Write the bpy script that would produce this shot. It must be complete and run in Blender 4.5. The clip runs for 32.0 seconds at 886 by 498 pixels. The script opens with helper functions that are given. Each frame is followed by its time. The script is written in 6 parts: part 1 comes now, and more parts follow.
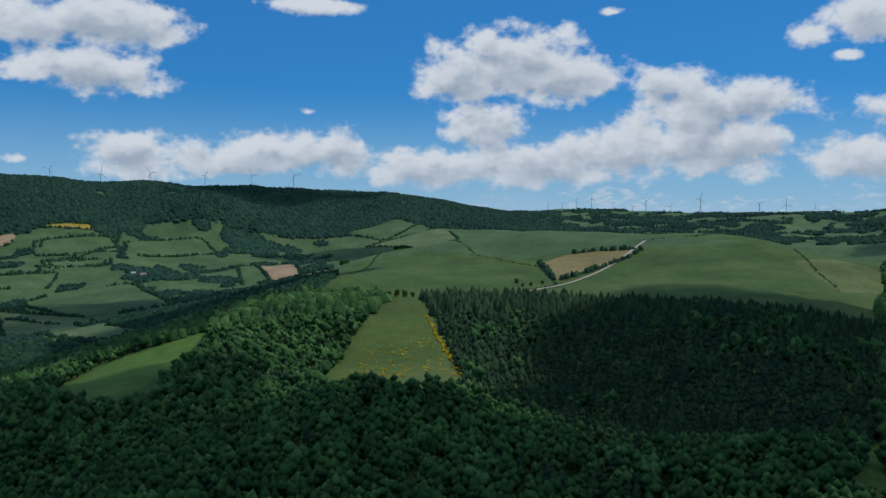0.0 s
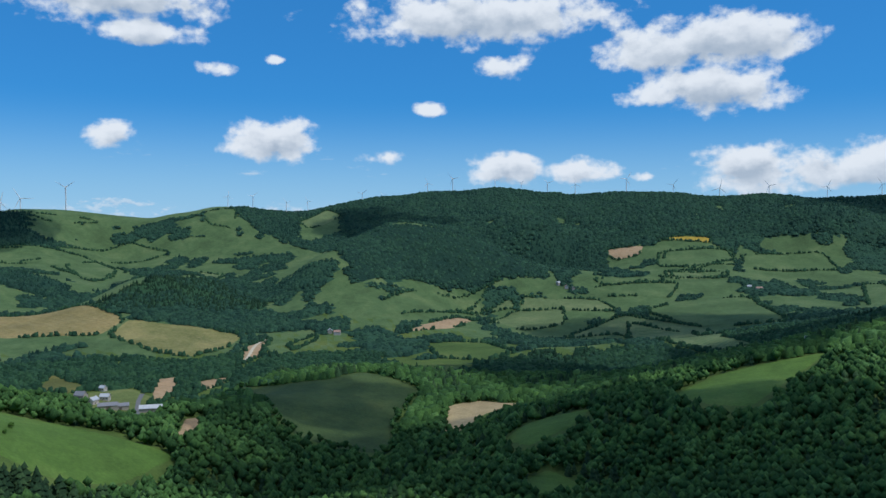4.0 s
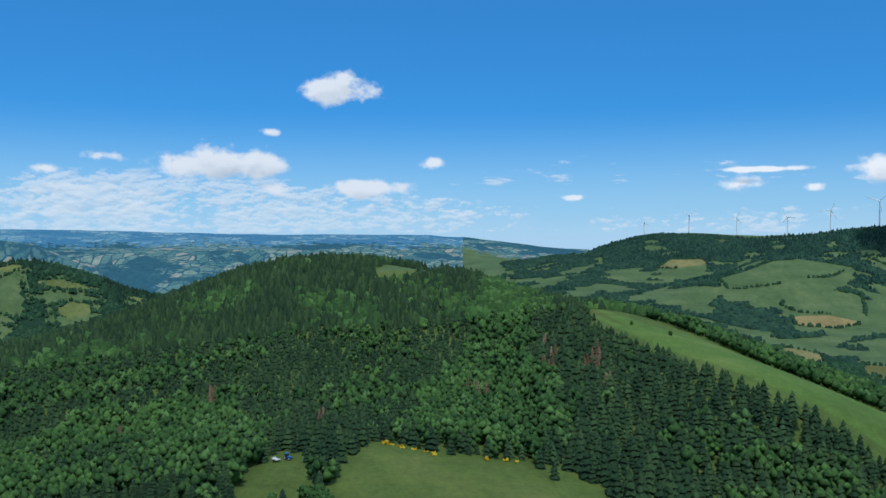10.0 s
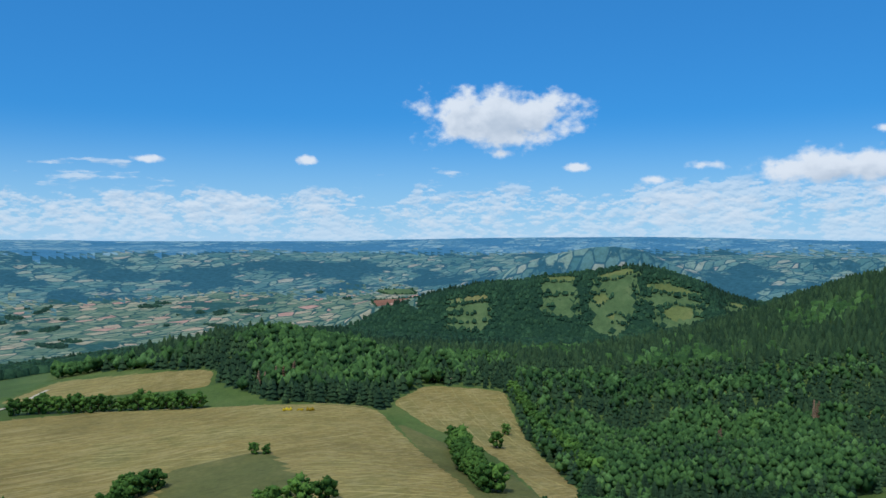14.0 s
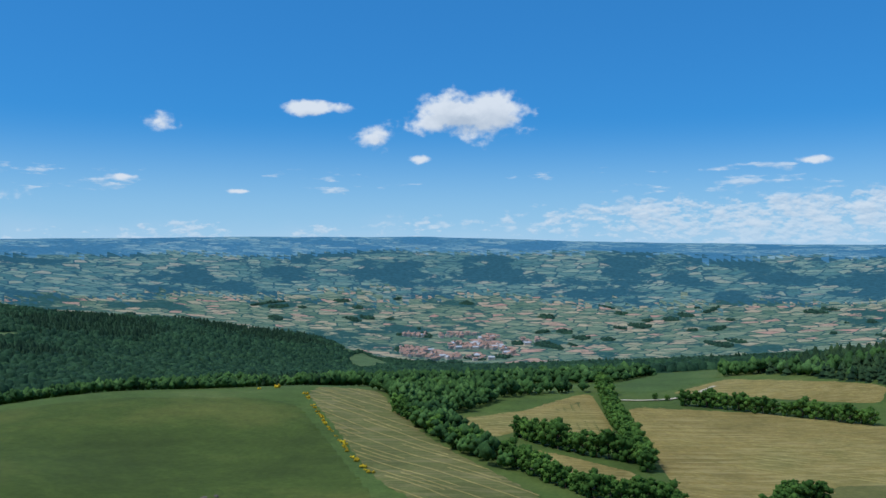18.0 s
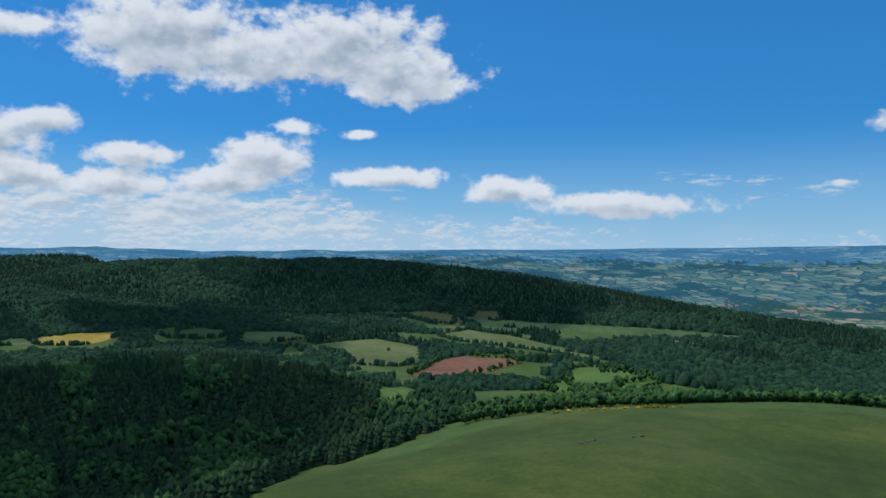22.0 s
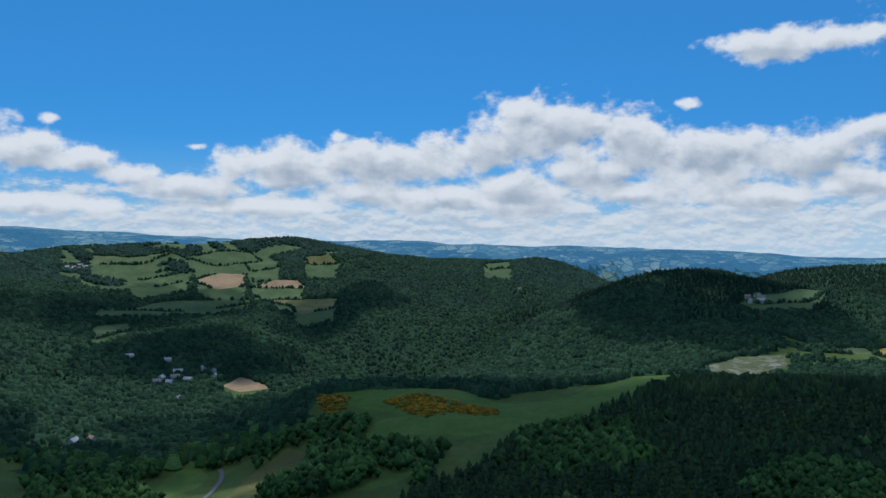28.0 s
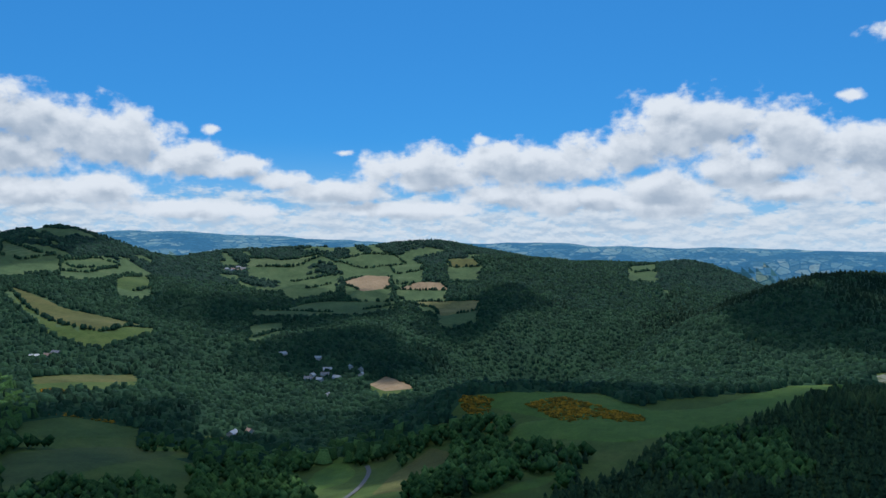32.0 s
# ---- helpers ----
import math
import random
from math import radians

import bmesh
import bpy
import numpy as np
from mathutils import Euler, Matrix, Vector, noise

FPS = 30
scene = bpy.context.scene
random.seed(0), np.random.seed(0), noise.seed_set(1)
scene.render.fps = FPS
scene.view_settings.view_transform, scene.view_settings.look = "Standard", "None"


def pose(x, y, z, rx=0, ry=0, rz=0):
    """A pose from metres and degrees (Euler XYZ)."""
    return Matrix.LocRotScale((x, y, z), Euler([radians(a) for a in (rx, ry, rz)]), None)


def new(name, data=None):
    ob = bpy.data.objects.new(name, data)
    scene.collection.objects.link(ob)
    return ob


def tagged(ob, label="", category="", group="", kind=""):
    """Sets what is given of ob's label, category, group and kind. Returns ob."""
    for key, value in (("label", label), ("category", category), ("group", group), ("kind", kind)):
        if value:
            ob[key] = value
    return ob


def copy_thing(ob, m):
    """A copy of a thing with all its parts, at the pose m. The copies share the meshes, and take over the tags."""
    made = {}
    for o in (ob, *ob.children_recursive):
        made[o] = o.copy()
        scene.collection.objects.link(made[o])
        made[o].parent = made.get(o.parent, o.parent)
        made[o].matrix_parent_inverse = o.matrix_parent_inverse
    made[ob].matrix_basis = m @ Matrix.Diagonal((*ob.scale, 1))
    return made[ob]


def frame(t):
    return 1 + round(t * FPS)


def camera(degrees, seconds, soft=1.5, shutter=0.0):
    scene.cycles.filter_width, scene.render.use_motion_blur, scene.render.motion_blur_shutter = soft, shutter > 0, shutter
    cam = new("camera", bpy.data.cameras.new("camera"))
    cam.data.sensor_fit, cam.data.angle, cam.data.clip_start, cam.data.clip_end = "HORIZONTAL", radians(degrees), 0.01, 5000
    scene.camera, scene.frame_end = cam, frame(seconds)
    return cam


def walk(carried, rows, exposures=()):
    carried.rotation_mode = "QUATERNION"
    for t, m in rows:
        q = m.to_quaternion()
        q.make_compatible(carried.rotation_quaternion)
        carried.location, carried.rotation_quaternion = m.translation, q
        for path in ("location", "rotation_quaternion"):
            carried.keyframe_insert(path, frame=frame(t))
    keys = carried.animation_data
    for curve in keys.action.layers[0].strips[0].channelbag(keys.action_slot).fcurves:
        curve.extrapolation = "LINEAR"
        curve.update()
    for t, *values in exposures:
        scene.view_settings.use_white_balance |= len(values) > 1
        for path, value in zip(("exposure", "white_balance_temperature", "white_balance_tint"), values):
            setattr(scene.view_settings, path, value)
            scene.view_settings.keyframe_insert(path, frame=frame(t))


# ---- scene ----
# ---- camera: a drone turning on the spot, 105 m over the plateau ----
EYE_Z = 500.0
PATH = [
    (0, -0, -2.33, 0.19), (0.5, 5.04, -2.26, 0.12), (1, 10.12, -2.15, 0.1), (1.5, 15.19, -2.06, 0.09),
    (2, 20.02, -1.96, 0.06), (2.5, 24.69, -1.83, 0.06), (3, 30.13, -1.73, 0.05), (3.5, 35.7, -1.58, 0.04),
    (5.5, 56.06, -1.38, 0.06), (6, 60.96, -1.3, 0.11), (6.5, 65.82, -1.28, 0.14), (7, 70.58, -1.26, 0.17),
    (7.5, 75.3, -1.25, 0.21), (8, 80, -1.21, 0.19), (8.5, 84.81, -1.17, 0.14), (9, 89.51, -1.12, 0.05),
    (9.5, 94.24, -1.04, 0.03), (10, 99.03, -0.94, 0.03), (10.5, 103.84, -0.88, 0), (11, 108.49, -0.74, 0),
    (11.5, 113.38, -0.7, 0.05), (12, 118.28, -0.63, 0.02), (12.5, 123.35, -0.6, 0.08), (13, 128.18, -0.56, 0.14),
    (13.5, 133.55, -0.52, 0.07), (14, 139.11, -0.47, -0.02), (14.5, 144.51, -0.43, -0.04), (16.5, 165.76, -0.41, -0.03),
    (17, 171.64, -0.39, 0.07), (17.5, 177.46, -0.32, 0.1), (18, 183.04, -0.28, 0.12), (18.5, 188.62, -0.25, 0.14),
    (19, 193.19, -0.18, 0.14), (19.5, 199.14, -0.15, 0.11), (20, 205.91, -0.07, -0.02), (20.5, 212.94, -0.02, -0.11),
    (21, 219.7, 0.02, -0.12), (21.5, 225.35, 0.15, -0.08), (22, 230.1, 0.26, -0.04), (22.5, 234.76, 0.35, 0.05),
    (23, 239.59, 0.42, 0.11), (23.5, 244.55, 0.5, 0.18), (24, 249.47, 0.53, 0.24), (24.5, 254.39, 0.58, 0.2),
    (25, 258.92, 0.63, 0.19), (25.5, 263.58, 0.69, 0.09), (26, 268.35, 0.76, 0.06), (26.5, 272.8, 0.79, 0.03),
    (28.5, 287.61, 1, 0.04), (29, 290.54, 1.05, 0.09), (29.5, 291.12, 1.11, 0.1), (30, 291.05, 1.15, 0.08),
    (30.5, 293.14, 1.16, 0.09), (31, 294.44, 1.15, 0.08), (31.5, 294.16, 1.15, 0.05), (32, 293.93, 1.13, 0.01),
]
EXPOSURES = [(t, stops, 5950, 8) for t, stops in ((0, -0.3), (3, -0.05), (6, 0.05), (9, 0.1), (13, 0.1), (17, 0.05), (20, 0.0), (23, -0.13), (28, -0.12), (32, -0.02))]
cam = camera(56.5, 32.0)
walk(cam, [(t, pose(0, 0, EYE_Z, 90 + p, 0, y) @ pose(0, 0, 0, 0, 0, r)) for t, y, p, r in PATH], EXPOSURES)

# ---- world, sun ----
SUN_BEARING, SUN_HEIGHT = 292.0, 60.0
sun_data = bpy.data.lights.new("sun", "SUN")
sun_data.energy, sun_data.angle, sun_data.color = 2.4, radians(0.55), (1.0, 0.96, 0.9)
sun = new("sun", sun_data)
sun.matrix_world = pose(0, 0, 3000, 90 - SUN_HEIGHT, 0, SUN_BEARING + 180)


def link(tree, a, b):
    tree.links.new(a, b)


world = bpy.data.worlds.new("sky")
scene.world = world
world.use_nodes = True
wt = world.node_tree
back = wt.nodes["Background"]


def wmath(how, a, b=None, c=None, kind="ShaderNodeMath"):
    n = wt.nodes.new(kind)
    n.operation = how
    for i, v in enumerate((a, b, c)):
        if v is None:
            continue
        if hasattr(v, "links"):
            link(wt, v, n.inputs[i])
        else:
            n.inputs[i].default_value = v
    return n.outputs[1] if how == "LENGTH" else n.outputs[0]


def wmix(a, b, fac, how="MIX"):
    m = wt.nodes.new("ShaderNodeMix")
    m.data_type, m.blend_type = "RGBA", how
    for v, i in ((fac, 0), (a, 6), (b, 7)):
        if hasattr(v, "links"):
            link(wt, v, m.inputs[i])
        else:
            m.inputs[i].default_value = (*v, 1) if isinstance(v, tuple) else v
    return m.outputs[2]


def wrange(v, a, b, c=0.0, d=1.0, smooth=True):
    n = wt.nodes.new("ShaderNodeMapRange")
    n.interpolation_type = "SMOOTHSTEP" if smooth else "LINEAR"
    for i, q in enumerate((a, b, c, d)):
        n.inputs[i + 1].default_value = q
    link(wt, v, n.inputs[0])
    return n.outputs[0]


# the sky's own blue
sky = wt.nodes.new("ShaderNodeTexSky")
sky.sky_type, sky.sun_disc = "NISHITA", False
sky.sun_elevation, sky.sun_rotation = radians(SUN_HEIGHT), radians(-SUN_BEARING)
sky.altitude, sky.air_density, sky.dust_density, sky.ozone_density = 900, 1.0, 0.3, 2.5

# bearing and height of the way looked, in degrees
way = wt.nodes.new("ShaderNodeTexCoord").outputs["Generated"]
axes = wt.nodes.new("ShaderNodeSeparateXYZ")
link(wt, way, axes.inputs[0])
bearing = wmath("MULTIPLY", wmath("ARCTAN2", wmath("MULTIPLY", axes.outputs[0], -1.0), axes.outputs[1]), 180 / math.pi)
bearing = wmath("SUBTRACT", wmath("FLOORED_MODULO", wmath("ADD", bearing, 33.0), 360.0), 33.0)
rising = wmath("MULTIPLY", wmath("ARCSINE", axes.outputs[2]), 180 / math.pi)
chart = wt.nodes.new("ShaderNodeCombineXYZ")
link(wt, bearing, chart.inputs[0])
link(wt, rising, chart.inputs[1])
chart = chart.outputs[0]


def wnoise(scale, detail, vec, rough=0.6, stretch=None):
    n = wt.nodes.new("ShaderNodeTexNoise")
    n.inputs["Scale"].default_value, n.inputs["Detail"].default_value, n.inputs["Roughness"].default_value = scale, detail, rough
    if stretch:
        vec = wmath("MULTIPLY", vec, stretch, kind="ShaderNodeVectorMath")
    link(wt, vec, n.inputs["Vector"])
    return n.outputs["Fac"]


CLOUDS = []


def cumulus(*puffs):
    """Puffs of the cumulus clouds: bearing, height, half width and half height in degrees."""
    CLOUDS.extend(puffs)


cumulus((26.2, 11.8, 4.7, 1.4), (20.6, 12.0, 3.9, 1.1), (23.4, 9.0, 4.9, 1.5), (8.7, 13.9, 3.1, 0.6), (-4.5, 10.4, 5.5, 2.4), (-8.3, 9.3, 3.9, 1.8))
cumulus((-1.4, 9.1, 3.5, 1.6), (-2.9, 6.3, 3.1, 1.8), (-14.7, 8.7, 2.7, 1.2), (-17.9, 7.1, 5.1, 1.8), (-20.4, 7.6, 3.5, 1.4), (-17.6, 4.6, 6.7, 2.0))
cumulus((-12.2, 4.3, 4.7, 1.8), (-6.5, 3.6, 6.3, 1.6), (7.2, 4.3, 3.1, 1.6), (14.7, 3.6, 4.7, 1.1), (20.7, 4.0, 3.5, 1.3), (0.6, 3.2, 5.5, 1.4))
cumulus((-27.1, 12.1, 2.4, 1.4), (-24.0, 11.3, 2.0, 1.0), (-25.6, 10.0, 1.4, 0.5), (-27.5, 6.7, 2.0, 1.4), (-27.0, 3.6, 3.1, 1.4), (9.3, 7.0, 0.9, 0.4))
cumulus((-11.3, 13.5, 1.0, 0.4), (38.2, 14.1, 9.0, 1.8), (36.8, 11.0, 2.3, 1.2), (22.8, 12.2, 6.1, 1.6), (23.2, 9.1, 4.3, 1.4), (60.7, 12.5, 2.9, 0.8))
cumulus((56.1, 10.5, 2.0, 0.7), (52.5, 11.2, 0.9, 0.4), (52.8, 6.0, 2.8, 1.4), (62.8, 6.2, 1.6, 0.9), (41.9, 8.1, 1.6, 0.6), (45.0, 4.8, 2.2, 0.7))
cumulus((36.6, 4.1, 2.6, 1.1), (31.6, 3.9, 2.4, 0.8), (27.3, 3.4, 1.2, 0.5), (20.6, 3.8, 3.5, 1.4), (11.2, 4.3, 5.1, 1.4), (63.3, 5.8, 2.0, 0.9))
cumulus((71.2, 4.1, 2.0, 1.0), (79.3, 3.4, 1.8, 0.8), (74.8, 3.1, 0.9, 0.4), (77.9, 4.3, 2.9, 0.2), (62.7, 14.6, 6.7, 1.4), (56.1, 10.5, 1.6, 0.7))
cumulus((106.6, 9.9, 2.4, 1.0), (113.6, 4.7, 4.5, 1.1), (110.6, 3.2, 1.8, 0.7), (104.2, 3.2, 2.6, 0.6), (99.8, 5.0, 1.1, 0.6), (90.1, 2.6, 1.0, 0.3))
cumulus((110.9, 7.0, 1.1, 0.4), (135.4, 8.5, 5.4, 2.0), (135.0, 6.1, 1.2, 0.5), (148.3, 5.6, 1.0, 0.5), (121.5, 5.1, 1.8, 0.6), (129.9, 5.1, 1.1, 0.4))
cumulus((124.8, 4.2, 1.4, 0.5), (181.4, 9.0, 4.2, 1.5), (187.9, 7.3, 2.0, 1.1), (184.6, 5.9, 1.2, 0.5), (192.1, 9.3, 2.4, 0.5), (159.1, 5.5, 1.4, 0.4))
cumulus((202.1, 8.1, 1.6, 1.0), (217.7, 3.2, 6.3, 0.8), (204.2, 4.4, 1.8, 0.3), (196.7, 3.6, 1.1, 0.2), (248.4, 14.1, 7.1, 2.9), (236.6, 13.8, 6.7, 2.9))
cumulus((242.9, 12.8, 5.9, 1.8), (232.7, 12.0, 4.7, 2.0), (262.5, 14.1, 3.5, 0.9), (258.4, 13.9, 3.1, 0.7), (266.0, 7.0, 5.1, 2.0), (259.7, 6.8, 4.3, 1.8))
cumulus((256.2, 8.4, 2.4, 1.0), (250.8, 6.4, 2.9, 0.8), (242.1, 6.3, 3.5, 1.6), (244.9, 4.9, 3.5, 0.9), (252.1, 4.6, 2.9, 0.9), (262.1, 4.2, 3.1, 0.9))
cumulus((233.5, 5.2, 4.3, 0.7), (225.5, 4.3, 2.9, 1.0), (218.4, 3.4, 5.9, 0.7), (240.0, 8.6, 2.0, 0.7), (235.8, 8.1, 1.6, 0.5), (267.3, 10.4, 1.1, 0.5))
cumulus((276.9, 9.3, 5.1, 2.2), (271.7, 8.3, 3.9, 2.2), (281.1, 7.8, 5.1, 1.6), (288.6, 6.9, 7.1, 1.6), (294.8, 6.5, 5.1, 1.5), (267.7, 10.6, 1.5, 0.5))
cumulus((291.3, 8.6, 1.0, 0.5), (300.9, 7.7, 1.1, 0.4), (314.7, 8.0, 2.9, 2.2), (310.8, 6.9, 2.9, 1.2), (307.1, 6.5, 1.8, 0.7), (304.6, 5.9, 2.0, 0.6))
cumulus((309.7, 9.1, 1.0, 0.5), (262.0, 13.7, 3.1, 1.0))
cumulus((321.0, 8.9, 4.3, 2.4), (317.5, 8.2, 4.3, 1.8), (314.8, 7.6, 3.1, 1.4), (321.9, 7.2, 4.7, 1.8), (311.6, 6.8, 2.9, 1.0), (307.6, 6.6, 2.4, 0.8))
cumulus((320.4, 4.6, 5.1, 1.1), (316.1, 5.0, 2.7, 0.9), (305.0, 5.8, 2.4, 0.8), (301.1, 5.1, 4.3, 0.9), (294.9, 5.9, 3.5, 1.2), (297.2, 3.8, 5.9, 0.7))
cumulus((289.4, 4.9, 4.3, 0.9), (283.6, 4.6, 3.5, 0.9), (278.7, 5.3, 4.3, 1.1), (273.7, 6.2, 4.7, 1.3), (269.7, 7.5, 3.1, 1.4), (310.5, 3.7, 5.9, 0.7))
cumulus((285.3, 4.4, 4.7, 1.0), (278.7, 4.1, 5.1, 0.9), (271.1, 4.8, 3.1, 0.9), (264.6, 4.4, 3.9, 0.8), (257.5, 5.0, 2.7, 0.9), (252.0, 4.4, 4.3, 0.7))

billow = wnoise(0.5, 6, chart, 0.45, (1.0, 1.35, 1.0))
shreds = wnoise(0.17, 4, chart, 0.55, (1.0, 1.7, 1.0))
curls = wnoise(1.9, 4, chart, 0.55, (1.0, 1.25, 1.0))


def centred(v, k):
    return wmath("MULTIPLY", wmath("SUBTRACT", v, 0.5), k)


def cover(vec):
    """How deep inside the clouds a way lies: below 0 outside."""
    near = None
    for az, el, w, h in CLOUDS:
        off = wmath("MULTIPLY_ADD", vec, (1 / w, 1 / h, 0), (-az / w, -el / h, 0), kind="ShaderNodeVectorMath")
        d = wmath("LENGTH", off, kind="ShaderNodeVectorMath")
        if w < 2.4:
            d = wmath("ADD", d, 0.38)
        near = d if near is None else wmath("SMOOTH_MIN", near, d, 0.3)
    return wmath("SUBTRACT", 1.0, near)


core = cover(chart)
edge = wmath("ADD", centred(billow, 1.7), wmath("ADD", centred(shreds, 0.9), centred(curls, 0.6)))
deep = wmath("ADD", wmath("ADD", core, 0.06), edge)
puff = wrange(deep, -0.12, 0.45)
higher = wmath("ADD", chart, (0.25, 0.75, 0), kind="ShaderNodeVectorMath")
above = wmath("ADD", cover(higher), wmath("ADD", centred(wnoise(0.5, 4, higher, 0.5, (1.0, 1.35, 1.0)), 2.0), centred(wnoise(1.9, 3, higher, 0.55, (1.0, 1.25, 1.0)), 0.35)))
underside = wrange(above, -0.1, 0.95)

# far cumulus closing up towards the horizon: broken flecks with lit tops and grey bases
west = wmath("MULTIPLY", wrange(bearing, 212.0, 250.0), wrange(bearing, 345.0, 325.0))
south = wmath("MULTIPLY", wrange(bearing, 84.0, 112.0), wrange(bearing, 196.0, 158.0))
clear = wmath("MULTIPLY", wrange(bearing, 168.0, 188.0), wrange(bearing, 222.0, 206.0))


def flecks(seen, k, wide, tall, low, top, cut, strength):
    """One size of far cloud between two heights; the cut is the share of noise that stays sky."""
    at = wmath("MULTIPLY_ADD", chart, (1 / wide, 1 / tall, 0), (13.7 * k, 5.9 * k, 2.3 * k), kind="ShaderNodeVectorMath")
    up = wmath("ADD", at, (0.05, 0.34, 0), kind="ShaderNodeVectorMath")
    drift = wnoise(0.22, 2, wmath("MULTIPLY", at, (1.0, 0.5, 1.0), kind="ShaderNodeVectorMath"), 0.5)
    body = wmath("ADD", wnoise(1.0, 6, at, 0.6), centred(drift, 0.6))
    roof = wmath("ADD", wnoise(1.0, 3, up, 0.55), centred(drift, 0.5))
    ragged = wmath("SUBTRACT", wmath("SUBTRACT", rising, top), centred(drift, 3.5))
    room = wmath("MULTIPLY", wrange(rising, low - tall * 0.8, low + tall * 0.4), wrange(ragged, tall * 1.1, -tall * 1.1))
    shape = wrange(wmath("SUBTRACT", body, wmath("ADD", cut, wmath("MULTIPLY", wmath("SUBTRACT", 1.0, room), 0.3))), -0.03, 0.13)
    light = wrange(wmath("SUBTRACT", body, roof), -0.14, 0.12)
    tone = wmix((4.6, 5.5, 6.5), (7.1, 7.4, 7.7), light)
    tone = wmix(tone, (5.9, 6.8, 7.7), wrange(rising, 2.6, 0.0, 0.0, 0.55))
    return wmix(seen, tone, wmath("MULTIPLY", shape, wmath("MULTIPLY", strength, room)))


# broken cumulus overhead, above the view, added bright to lift and whiten the fill light
deck = wt.nodes.new("ShaderNodeCombineXYZ")
steep = wmath("MAXIMUM", axes.outputs[2], 0.2)
link(wt, wmath("DIVIDE", axes.outputs[0], steep), deck.inputs[0])
link(wt, wmath("DIVIDE", axes.outputs[1], steep), deck.inputs[1])
overhead = wmath("MULTIPLY", wrange(wnoise(1.6, 7, deck.outputs[0], 0.58), 0.45, 0.58), wrange(rising, 24.0, 34.0))

base_blue = wmix(sky.outputs["Color"], (0.24, 0.7, 1.05), 1.0, "MULTIPLY")
base_blue = wmix(base_blue, (0.5, 2.5, 6.0), 0.45)
haze = wrange(rising, 9.0, -1.0)
base_blue = wmix(base_blue, (3.9, 5.9, 7.5), wmath("MULTIPLY", haze, 0.85))
lit, shaded = (7.9, 8.0, 8.2), (4.0, 4.6, 5.4)
cloud_col = wmix(lit, shaded, wmath("MULTIPLY", underside, wmath("ADD", 0.85, centred(billow, -1.8))))
cloud_col = wmix(cloud_col, (6.0, 6.8, 7.6), wrange(rising, 5.0, 0.0, 0.0, 0.4))
southerly = wmath("MULTIPLY", wrange(bearing, 85.0, 105.0), wrange(bearing, 222.0, 205.0))
cloud_col = wmix(cloud_col, (5.4, 6.0, 6.8), wmath("MULTIPLY", southerly, 0.38))
veil = wmath("MULTIPLY", wrange(wmath("ADD", wmath("SUBTRACT", wmath("MULTIPLY_ADD", west, 2.6, 2.0), rising), centred(shreds, 3.0)), 0.0, 2.4), wmath("MULTIPLY_ADD", west, 0.3, 0.25))
seen = wmix(base_blue, (5.6, 6.5, 7.4), veil)
either = wmath("MAXIMUM", west, south)
bank = wmath("SUBTRACT", wmath("MULTIPLY_ADD", west, 2.2, wmath("MULTIPLY_ADD", south, 1.9, 1.6)), wmath("MULTIPLY", clear, 0.5))
seen = flecks(seen, 1, 0.95, 0.4, 0.2, bank, wmath("MULTIPLY_ADD", either, -0.12, 0.56), wmath("MULTIPLY_ADD", west, 0.2, 0.55))
seen = flecks(seen, 2, 1.6, 0.7, 1.1, bank, wmath("MULTIPLY_ADD", either, -0.12, 0.58), wmath("MULTIPLY_ADD", west, 0.3, 0.5))
seen = flecks(seen, 3, 3.2, 1.25, 1.9, wmath("MULTIPLY_ADD", west, 5.0, 1.0), wmath("MULTIPLY_ADD", west, -0.2, 0.62), wmath("MULTIPLY", west, 0.95))
seen = flecks(seen, 4, 2.6, 0.6, 3.4, 5.2, 0.63, wmath("MULTIPLY_ADD", west, -0.4, 0.6))
seen = wmix(seen, cloud_col, puff)
seen = wmix(seen, (8.2, 8.3, 8.5), overhead)
link(wt, seen, back.inputs["Color"])
back.inputs["Strength"].default_value = 0.1


# ---- materials ----
def material(name):
    m = bpy.data.materials.new(name)
    m.use_nodes = True
    return m, m.node_tree, m.node_tree.nodes["Principled BSDF"]


def noise_node(tree, scale, detail=4.0, rough=0.55, vec=None, stretch=None):
    n = tree.nodes.new("ShaderNodeTexNoise")
    n.inputs["Scale"].default_value, n.inputs["Detail"].default_value, n.inputs["Roughness"].default_value = scale, detail, rough
    if vec is None:
        vec = tree.nodes.new("ShaderNodeTexCoord").outputs["Object"]
    if stretch:
        mp = tree.nodes.new("ShaderNodeMapping")
        mp.inputs["Rotation"].default_value, mp.inputs["Scale"].default_value = (0, 0, radians(stretch[0])), (stretch[1], stretch[2], 1)
        link(tree, vec, mp.inputs["Vector"])
        vec = mp.outputs["Vector"]
    link(tree, vec, n.inputs["Vector"])
    return n


def ramp(tree, fac, stops):
    r = tree.nodes.new("ShaderNodeValToRGB")
    while len(r.color_ramp.elements) < len(stops):
        r.color_ramp.elements.new(0.5)
    for e, (at, col) in zip(r.color_ramp.elements, stops):
        e.position, e.color = at, (*col, 1)
    link(tree, fac, r.inputs["Fac"])
    return r.outputs["Color"]


def mixed(tree, a, b, fac, how="MIX"):
    m = tree.nodes.new("ShaderNodeMix")
    m.data_type, m.blend_type = "RGBA", how
    for v, i in ((fac, 0), (a, 6), (b, 7)):
        if hasattr(v, "links"):
            link(tree, v, m.inputs[i])
        else:
            m.inputs[i].default_value = (*v, 1) if isinstance(v, tuple) else v
    return m.outputs[2]


